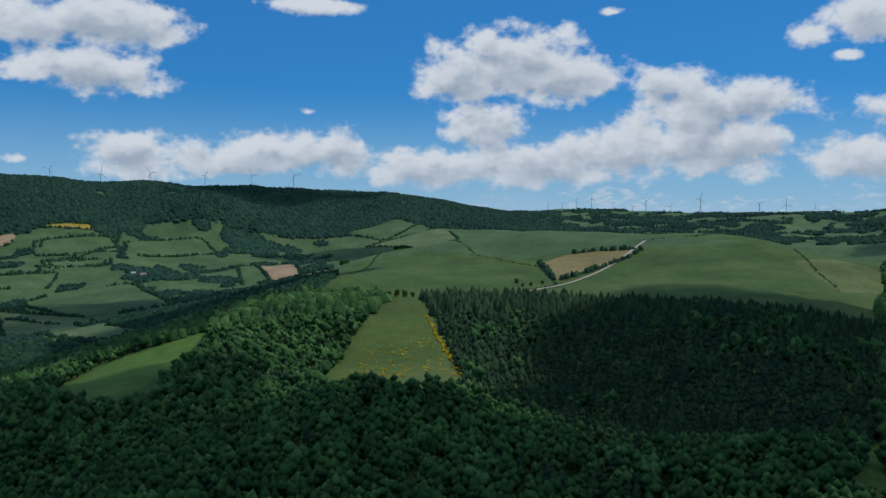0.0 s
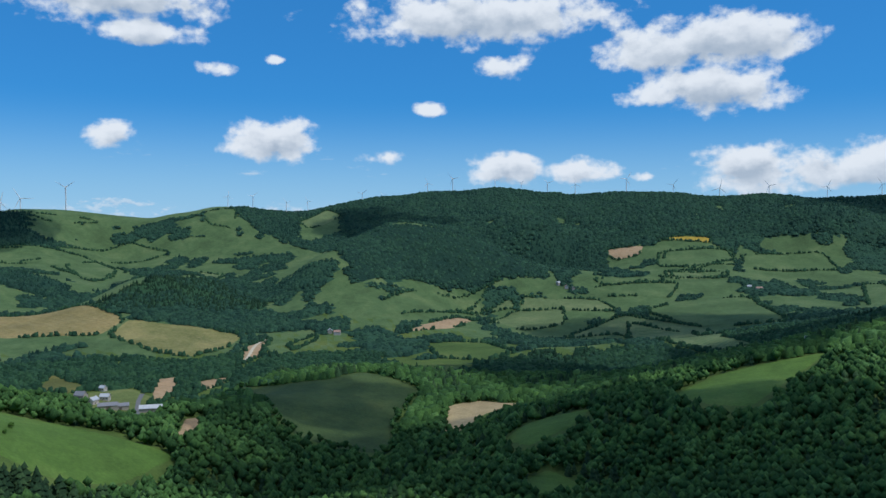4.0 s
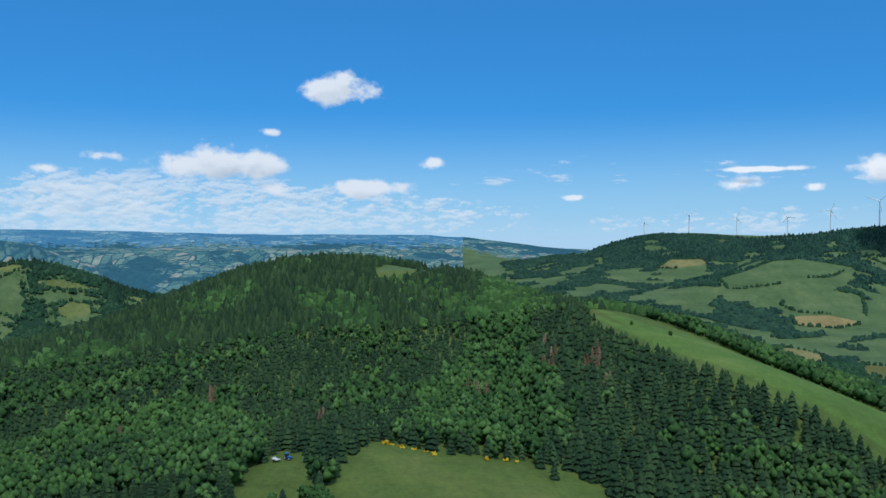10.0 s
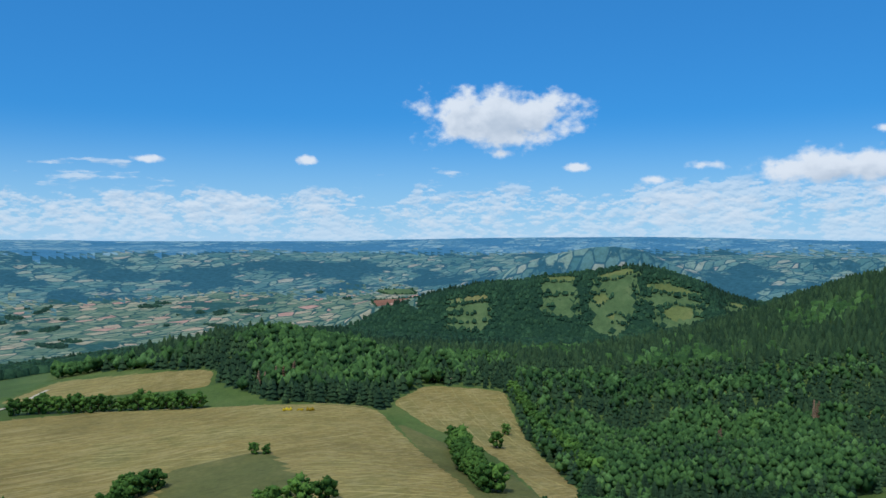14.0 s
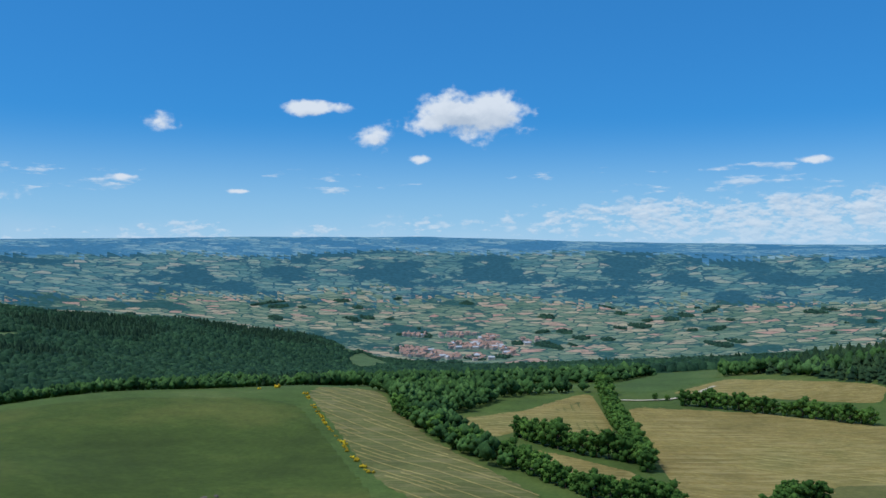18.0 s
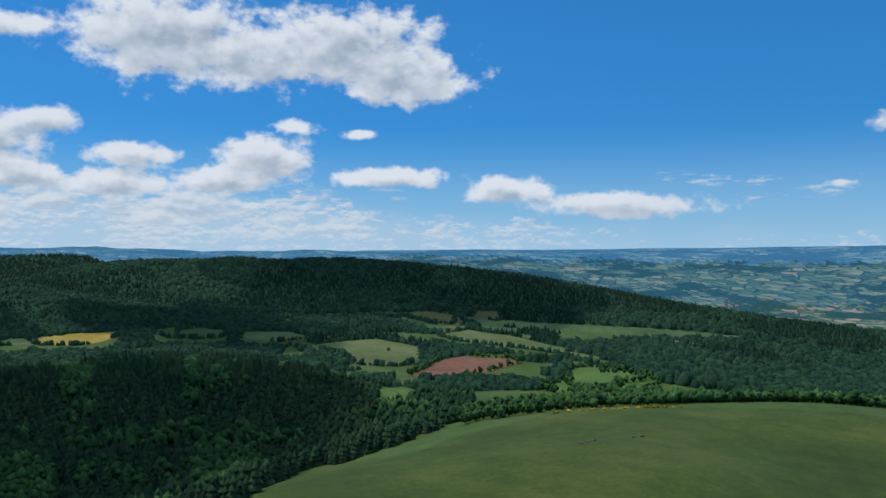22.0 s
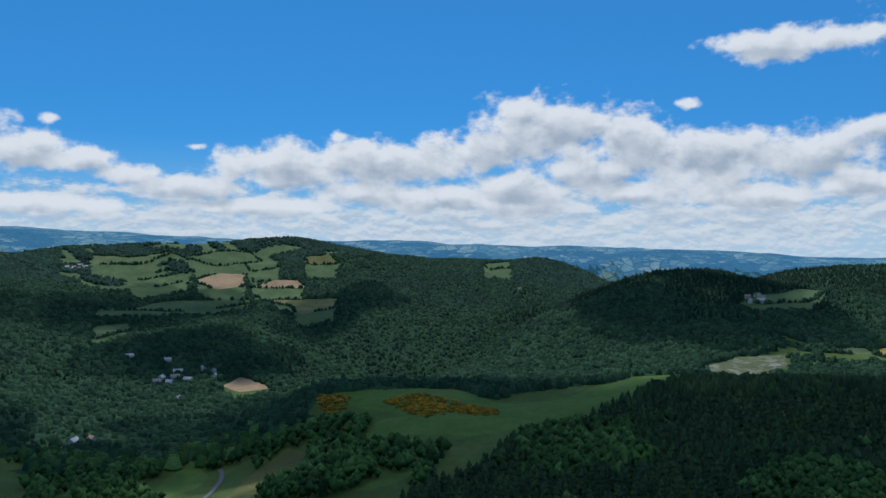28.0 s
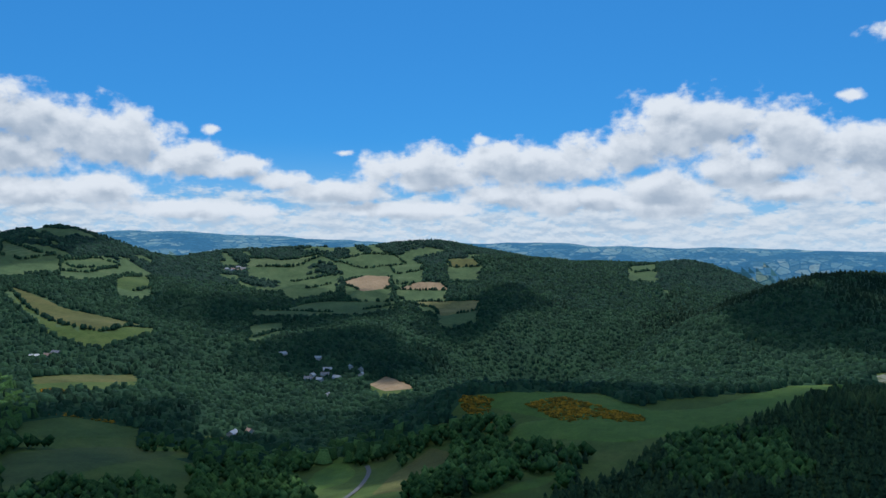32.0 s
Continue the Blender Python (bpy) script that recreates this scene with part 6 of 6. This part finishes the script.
for x, y in ((-676, -22), (-678, -15), (-699, -17), (-665, 13), (-666, 20), (-681, 16), (-619, -68), (-639, -75), (-744, -31), (-601, 26),
             (-323, -563), (-307, -561), (-340, -576), (-518, -307), (-631, -289), (-514, -166), (-625, -290)):
    for _ in range(2):
        plant("dead_conifer", DEAD_CROWN, POLES[0], x + rng.normal(0, 4), y + rng.normal(0, 4), rng.uniform(1.1, 1.4), rng.uniform(0, 6), "dying conifer with brown needles among green trees", "dying conifers")

# ---- tracks and lanes ----
TRACK = plain("pale_track", (0.5, 0.43, 0.31), 0.95, grain=0.4)
ROAD = plain("worn_asphalt", (0.13, 0.13, 0.13), 0.9, grain=0.5)


def lane(name, label, mat, width, *line):
    p = np.asarray(line, float)
    for _ in range(2):
        p = np.concatenate([p[:1], np.stack([p[:-1] * 0.75 + p[1:] * 0.25, p[:-1] * 0.25 + p[1:] * 0.75], 1).reshape(-1, 2), p[-1:]])
    p = np.concatenate([edge_points(p, 6.0, closed=False), p[-1:]])
    d = np.gradient(p, axis=0)
    side = np.stack([-d[:, 1], d[:, 0]], -1) / np.maximum(1e-6, np.hypot(*d.T))[:, None] * width / 2
    v = np.concatenate([p + side, p - side])
    far = np.hypot(*p.mean(0))
    z = height(v[:, 0], v[:, 1]) + 0.35 + far * 0.0006
    n = len(p)
    t = [(i, n + i, n + i + 1) for i in range(n - 1)] + [(i, n + i + 1, i + 1) for i in range(n - 1)]
    tagged(new(name, mesh_of(name, np.column_stack([v, z]), t, [mat])), label, "track", kind="structure")


lane("track", "pale farm track climbing between hill pastures", TRACK, 5, (112, 1073), (173, 1162), (264, 1297), (323, 1400), (362, 1475))
lane("track_2", "pale track along the hay field", TRACK, 3.5, (-96, -638), (-123, -638), (-154, -653), (-195, -716))
lane("road", "narrow grey road down the wooded valley", ROAD, 4.5, (562, 333), (640, 363), (719, 398), (747, 417))
lane("road_2", "pale lane through the upper valley", TRACK, 6, (-1176, 835), (-1302, 951), (-1332, 1008))
lane("track_3", "pale stony track at the meadow's tip", TRACK, 5, (786, 474), (805, 491), (821, 495))
lane("road_3", "grey lane past the hamlet", ROAD, 6, (-678, 368), (-1030, 558), (-1075, 592))
lane("road_4", "lane between the mid fields", TRACK, 6, (500, -821), (543, -832), (564, -833))
lane("track_4", "pale track along the conifer edge", TRACK, 4, (-442, -530), (-482, -529), (-533, -532))


# ---- buildings ----
STONE = plain("rubble_walls", (0.36, 0.32, 0.27), 0.9, grain=1.5)
RENDERED = plain("pale_render", (0.52, 0.46, 0.4), 0.85, grain=0.8, spread=0.1)
SLATE = plain("slate_roof", (0.2, 0.2, 0.22), 0.6, grain=1.2)
TILE = plain("clay_tiles", (0.36, 0.22, 0.165), 0.8, grain=1.0)
SHEET = plain("pale_sheet_roof", (0.45, 0.46, 0.48), 0.45, grain=0.5, spread=0.1)
GLASS = plain("dark_panes", (0.03, 0.035, 0.04), 0.2)
TIMBER = plain("weathered_timber", (0.13, 0.1, 0.075), 0.85)


def part(name, bm, mat, parent, label=""):
    me = bpy.data.meshes.new(name)
    bm.to_mesh(me)
    bm.free()
    me.materials.append(mat)
    ob = new(name, me)
    ob.parent = parent
    return tagged(ob, label) if label else ob


def box(sx, sy, sz, at=(0, 0, 0), bevel=0.0):
    bm = bmesh.new()
    bmesh.ops.create_cube(bm, size=1.0, matrix=Matrix.Translation(at) @ Matrix.Diagonal((sx, sy, sz, 1)))
    if bevel:
        bmesh.ops.bevel(bm, geom=bm.edges[:], offset=bevel, segments=2, affect="EDGES")
    return bm


def gabled(sx, sy, wall, ridge):
    """Walls with gables: sx along the ridge, sunk a little into the slope."""
    bm = bmesh.new()
    rows = []
    for x in (-sx / 2, sx / 2):
        rows.append([bm.verts.new(q) for q in ((x, -sy / 2, -2.5), (x, sy / 2, -2.5), (x, sy / 2, wall), (x, 0, wall + ridge), (x, -sy / 2, wall))])
    bm.faces.new(rows[0][::-1]), bm.faces.new(rows[1])
    for i in range(5):
        bm.faces.new((rows[0][i], rows[0][(i + 1) % 5], rows[1][(i + 1) % 5], rows[1][i]))
    bmesh.ops.recalc_face_normals(bm, faces=bm.faces[:])
    return bm


def pitched(sx, sy, wall, ridge, over=0.5, thick=0.3):
    bm = bmesh.new()
    k = over * ridge / (sy / 2)
    prof = [(-sy / 2 - over, wall - k), (0, wall + ridge), (sy / 2 + over, wall - k), (sy / 2 + over, wall - k + thick), (0, wall + ridge + thick), (-sy / 2 - over, wall - k + thick)]
    rows = [[bm.verts.new((x, y, z + 0.02)) for y, z in prof] for x in (-sx / 2 - over, sx / 2 + over)]
    bm.faces.new(rows[0][::-1]), bm.faces.new(rows[1])
    for i in range(6):
        bm.faces.new((rows[0][i], rows[0][(i + 1) % 6], rows[1][(i + 1) % 6], rows[1][i]))
    bmesh.ops.recalc_face_normals(bm, faces=bm.faces[:])
    return bm


def house(name, spot, turn, sx, sy, wall, ridge, walls, roof, label, windows=True, group=""):
    h = new(name)
    x, y = spot
    h.matrix_basis = pose(x, y, float(height(x, y)) + 0.4, 0, 0, turn)
    part("wall", gabled(sx, sy, wall, ridge), walls, h)
    r = part("roof", pitched(sx, sy, wall, ridge), roof, h)
    part("chimney", box(0.9, 0.7, 2.0, (sx * 0.36, 0.0, wall + ridge + 0.5)), STONE, r)
    if windows:
        n = max(2, int(sx / 3.5))
        for s in (-1, 1):
            for k in range(n):
                w = part("window", box(1.1, 0.14, 1.5, (-sx / 2 + (k + 0.5) * sx / n, s * (sy / 2 + 0.02), wall * 0.58)), GLASS, h, "dark window pane")
                part("sill", box(1.4, 0.3, 0.14, (-sx / 2 + (k + 0.5) * sx / n, s * (sy / 2 + 0.08), wall * 0.58 - 0.85)), STONE, w)
            part("gable_window", box(0.14, 1.0, 1.4, (s * (sx / 2 + 0.02), 0, wall * 0.75)), GLASS, h, "dark window pane")
        part("door", box(1.2, 0.16, 2.1, (-sx * 0.12, -sy / 2 - 0.02, 1.05)), TIMBER, h, "dark timber door")
    return tagged(h, label, "house", group)


def barn(spot, turn, sx, sy, wall, ridge, roof, label):
    h = new("barn")
    x, y = spot
    h.matrix_basis = pose(x, y, float(height(x, y)) + 0.4, 0, 0, turn)
    part("wall", gabled(sx, sy, wall, ridge), STONE, h)
    part("roof", pitched(sx, sy, wall, ridge, 0.7), roof, h)
    part("barn_door", box(3.6, 0.2, 3.4, (0, -sy / 2 - 0.04, 1.7)), TIMBER, h, "wide dark timber door")
    part("gable_door", box(0.2, 2.6, 3.0, (sx / 2 + 0.04, 0, 1.5)), TIMBER, h, "dark gable door")
    return tagged(h, label, "barn")


# the hamlet in the hollow
house("farmhouse", (-1080, 507), 25, 15, 10, 7, 4.5, STONE, SLATE, "grey stone farmhouse with a steep slate roof")
house("farmhouse", (-1054, 511), 118, 13, 9, 5.5, 3.5, RENDERED, SHEET, "small house with a pale grey roof")
house("farmhouse", (-1069, 535), 40, 12, 9, 5.5, 3.5, RENDERED, SHEET, "pale house with a whitish roof")
barn((-1026, 517), 62, 24, 11, 5, 3.2, SLATE, "long grey slate-roofed barn in the hamlet")
barn((-1022, 532), 66, 20, 10, 5, 3.0, SLATE, "grey barn beside the lane")
barn((-780, 439), 55, 22, 11, 5.5, 2.6, SHEET, "barn with a pale sheet roof and white gable")
house("cottage", (-1123, 559), 20, 9, 7, 4.5, 3, RENDERED, SHEET, "white cottage half hidden by trees")
# scattered farms
for spot, n, label in (((1769, -215), 5, "stone farmstead house with clay-tiled roof on the hill"), ((2033, 1585), 6, "pale farm building high on the hillside"),
                       ((908, 1074), 3, "pale farm building among trees"), ((-1203, 1878), 3, "farm building with pale roof in the valley"),
                       ((-262, 938), 2, "slate-roofed farm building by the wood"), ((-1247, 1105), 2, "stone farm building among trees"),
                       ((809, 621), 2, "small white building by the lane"), ((850, -1255), 2, "small pale house below the forest"),
                       ((-783, 2135), 2, "valley farm building between hedges")):
    for k in range(n):
        off = ((k % 3) * 24 - 20 + rng.uniform(-4, 4), (k // 3) * 22 + rng.uniform(-4, 4))
        house("farm_building", (spot[0] + off[0], spot[1] + off[1]), rng.uniform(0, 180), rng.uniform(11, 17), 8.5, 5.5, 3.2, RENDERED if k % 2 else STONE, (SHEET, TILE, SLATE)[k % 3], label, windows=False)
# the village in the wooded valley
for k, spot in enumerate(((1196, 783), (1217, 788), (1255, 781), (1234, 773), (1286, 821), (1290, 754), (1295, 736), (1272, 721), (1233, 748), (1116, 694), (1261, 880), (1207, 767))):
    house("village_house", spot, rng.uniform(0, 180), rng.uniform(12, 16), 9, 6.5, 3.4, RENDERED, SHEET if k % 3 else SLATE, "pale village house with light roof among trees", windows=False, group="houses of the wooded village")

# the small town on the plain: three house shapes, copied
TOWN = []
for sx, sy, wall, roof, tone in ((14, 10, 7, TILE, RENDERED), (18, 10, 8, TILE, STONE), (11, 9, 6, TILE, RENDERED), (20, 12, 7, SHEET, RENDERED)):
    TOWN.append(((sx, sy, wall, 3.4), tone, roof))
town_models = []
for x, y, wide, deep, n in ((212, -2552, 57, 60, 34), (157, -2501, 44, 47, 20), (243, -2606, 30, 37, 12), (104, -2516, 28, 40, 14), (80, -2691, 47, 51, 26), (27, -2701, 48, 48, 26), (-26, -2674, 35, 53, 18), (-67, -2605, 23, 61, 14), (-9, -2822, 46, 40, 16), (85, -2872, 52, 28, 14), (235, -2837, 62, 29, 14), (16, -2516, 40, 48, 12), (122, -2839, 40, 35, 10), (-134, -2783, 53, 54, 8)):
    for _ in range(n):
        a, r = rng.uniform(0, 2 * np.pi), math.sqrt(rng.uniform(0, 1))
        px, py = x + math.cos(a) * r * wide, y + math.sin(a) * r * deep
        k = int(rng.choice(4, p=(0.4, 0.25, 0.25, 0.1)))
        at = pose(px, py, float(height(px, py)) + 0.3, 0, 0, rng.choice((20, 110)) + rng.uniform(-15, 15))
        if len(town_models) < 4:
            shape, tone, roof = TOWN[len(town_models)]
            town_models.append(house("town_house", (px, py), 20, *shape, tone, roof, "pale town house with a terracotta tiled roof", windows=False, group="houses of the town"))
        else:
            copy_thing(town_models[k], at)


# ---- wind turbines ----
WHITE = plain("turbine_white", (0.78, 0.79, 0.8), 0.4, grain=0.3, spread=0.04)
HUB = 78.0


def tapered(r0, r1, z0, z1, n=10):
    bm = bmesh.new()
    bmesh.ops.create_cone(bm, cap_ends=True, segments=n, radius1=r0, radius2=r1, depth=z1 - z0, matrix=Matrix.Translation((0, 0, (z0 + z1) / 2)))
    return bm


def blade_shape(length=38.0):
    """A twisted blade, thick at the root and thin at the tip."""
    bm = bmesh.new()
    rings = []
    for f, chord, thick in ((0.0, 1.6, 1.6), (0.08, 1.8, 1.3), (0.2, 3.0, 0.8), (0.5, 2.1, 0.45), (0.8, 1.3, 0.28), (1.0, 0.35, 0.12)):
        q = Matrix.Rotation(radians(14 * (1 - f)), 3, "Z")
        rings.append([bm.verts.new(q @ Vector((x * chord, y * thick, 0.8 + f * length))) for x, y in ((-0.35, 0), (0.0, 0.5), (0.65, 0), (0.0, -0.5))])
    for u, v in zip(rings, rings[1:]):
        for i in range(4):
            bm.faces.new((u[i], u[(i + 1) % 4], v[(i + 1) % 4], v[i]))
    bm.faces.new(rings[0][::-1]), bm.faces.new(rings[-1])
    return bm


def turbine():
    t = new("wind_turbine")
    part("tower", tapered(2.6, 1.4, -3.0, HUB - 1.5), WHITE, t)
    part("nacelle", box(3.6, 10.0, 3.8, (0, 1.6, HUB), 0.6), WHITE, t)
    hub = part("hub", tapered(2.0, 1.0, 0, 3.2), WHITE, t)
    hub.matrix_basis = pose(0, -3.4, HUB, 90)
    for k in range(3):
        b = part("blade", blade_shape(), WHITE, t)
        b.matrix_basis = pose(0, -5.0, HUB) @ pose(0, 0, 0, 0, 120 * k, 0)
    return tagged(t, "white three-bladed wind turbine standing on the ridge", "wind turbine", "wind turbines on the ridges")


first = turbine()
first_used = False


def stand(*hubs):
    """Turbines by the places of their hubs; each stands on the ground below."""
    global first_used
    for x, y, z in hubs:
        g = float(height(x, y))
        k = min(1.3, max(0.5, (z - g) / HUB))
        m = pose(x, y, g, 0, 0, math.degrees(math.atan2(-x, y)) + rng.uniform(-25, 25)) @ pose(0, 0, 0)
        t = first if not first_used else copy_thing(first, m)
        first_used = True
        t.matrix_basis = m @ Matrix.Diagonal((k, k, k, 1))
        spin = rng.uniform(0, 120)
        for i, b in enumerate(c for c in t.children if c.name.startswith("blade")):
            b.matrix_basis = pose(0, -5.0, HUB) @ pose(0, 0, 0, 0, 120 * i + spin, 0)


stand((-1655, 3476, 693), (-1474, 3557, 676), (-1284, 3630, 683), (-1066, 3700, 675), (-868, 3751, 680), (-685, 3789, 680))
stand((537, 4226, 564), (608, 4216, 561), (678, 4206, 576), (754, 4193, 587), (862, 4172, 570), (1016, 4137, 579), (1268, 4067, 587), (1524, 3978, 561), (1636, 3933, 558), (1749, 3884, 542), (1836, 3844, 531))
stand((986, 4288, 549), (1167, 4242, 549))
stand((-3468, 284, 551), (-3450, 459, 582), (-3421, 639, 570), (-3382, 821, 572), (-3343, 968, 598), (-3293, 1125, 630), (-3169, 1438, 654))
stand((-2873, 1964, 629), (-2816, 2045, 628), (-2734, 2153, 604), (-2679, 2221, 609))
stand((-3434, 1377, 615), (-3459, 1312, 599))
stand((-2748, 2596, 654), (-2685, 2661, 649), (-2535, 2804, 702), (-2448, 2880, 723), (-2297, 3002, 714), (-2202, 3072, 703), (-2104, 3140, 703), (-2000, 3207, 695), (-1805, 3321, 718))


# ---- the tractor on the meadow ----
BLUE = plain("tractor_blue", (0.02, 0.16, 0.5), 0.35, grain=1.0, spread=0.1)
TYRE = plain("tyre_rubber", (0.02, 0.02, 0.02), 0.9)
RIM = plain("pale_rim", (0.6, 0.6, 0.58), 0.5)
tractor = new("tractor")
part("bonnet", box(1.0, 2.2, 0.9, (0, -1.3, 1.25), 0.12), BLUE, tractor)
part("chassis", box(0.7, 3.6, 0.5, (0, -0.5, 0.8)), TYRE, tractor)
cab = part("cab", box(1.5, 1.5, 1.5, (0, 0.6, 2.05), 0.15), GLASS, tractor, "glazed tractor cab")
part("cab_roof", box(1.7, 1.75, 0.22, (0, 0.6, 2.9), 0.08), BLUE, cab)
for x, y, r, w in ((-0.95, 0.7, 0.85, 0.5), (0.95, 0.7, 0.85, 0.5), (-0.8, -1.9, 0.6, 0.36), (0.8, -1.9, 0.6, 0.36)):
    wheel = part("wheel", tapered(r, r, -w / 2, w / 2, 18), TYRE, tractor, "black rubber tyre")
    wheel.matrix_basis = pose(x, y, r, 0, 90, 0)
    part("rim", tapered(r * 0.55, r * 0.5, -w / 2 - 0.03, w / 2 + 0.03, 14), RIM, wheel)
TX, TY = (-379, -136)
tractor.matrix_basis = pose(TX, TY, float(height(TX, TY)) + 0.6, 0, 0, 150)
tagged(tractor, "blue farm tractor parked on the meadow's edge", "tractor")
trailer = new("trailer")
part("bed", box(2.3, 3.6, 0.35, (0, 0, 1.0)), RIM, trailer, "pale trailer bed")
part("tailboard", box(2.3, 0.12, 0.7, (0, 1.75, 1.5)), RIM, trailer)
part("drawbar", box(0.2, 2.0, 0.2, (0, -2.6, 0.8)), TYRE, trailer)
for x in (-1.05, 1.05):
    wheel = part("wheel", tapered(0.5, 0.5, -0.18, 0.18, 16), TYRE, trailer, "black rubber tyre")
    wheel.matrix_basis = pose(x, 0.5, 0.5, 0, 90, 0)
trailer.matrix_basis = pose(TX + 3.0, TY - 4.6, float(height(TX + 3, TY - 4.6)) + 0.6, 0, 0, 150)
tagged(trailer, "low pale farm trailer behind the tractor", "trailer")

# ---- stones and a dead bush on the dome ----
STONES = plain("field_stone", (0.12, 0.1, 0.075), 0.9, grain=2)
for k, (x, y) in enumerate(((285, -332), (286, -339), (288, -346), (283, -374), (283, -381), (123, -353), (119, -358))):
    v, t = lump(ICO0, (1.7, 1.3, 0.8), np.zeros(3), 0.25)
    rock = new("field_stone", mesh_of("field_stone", v, t, [STONES]))
    rock.matrix_basis = pose(x, y, float(height(x, y)) + 0.7, 0, 0, 47 * k)
    tagged(rock, "grey stone heap overgrown with dry scrub", "stone", "stones on the green dome")
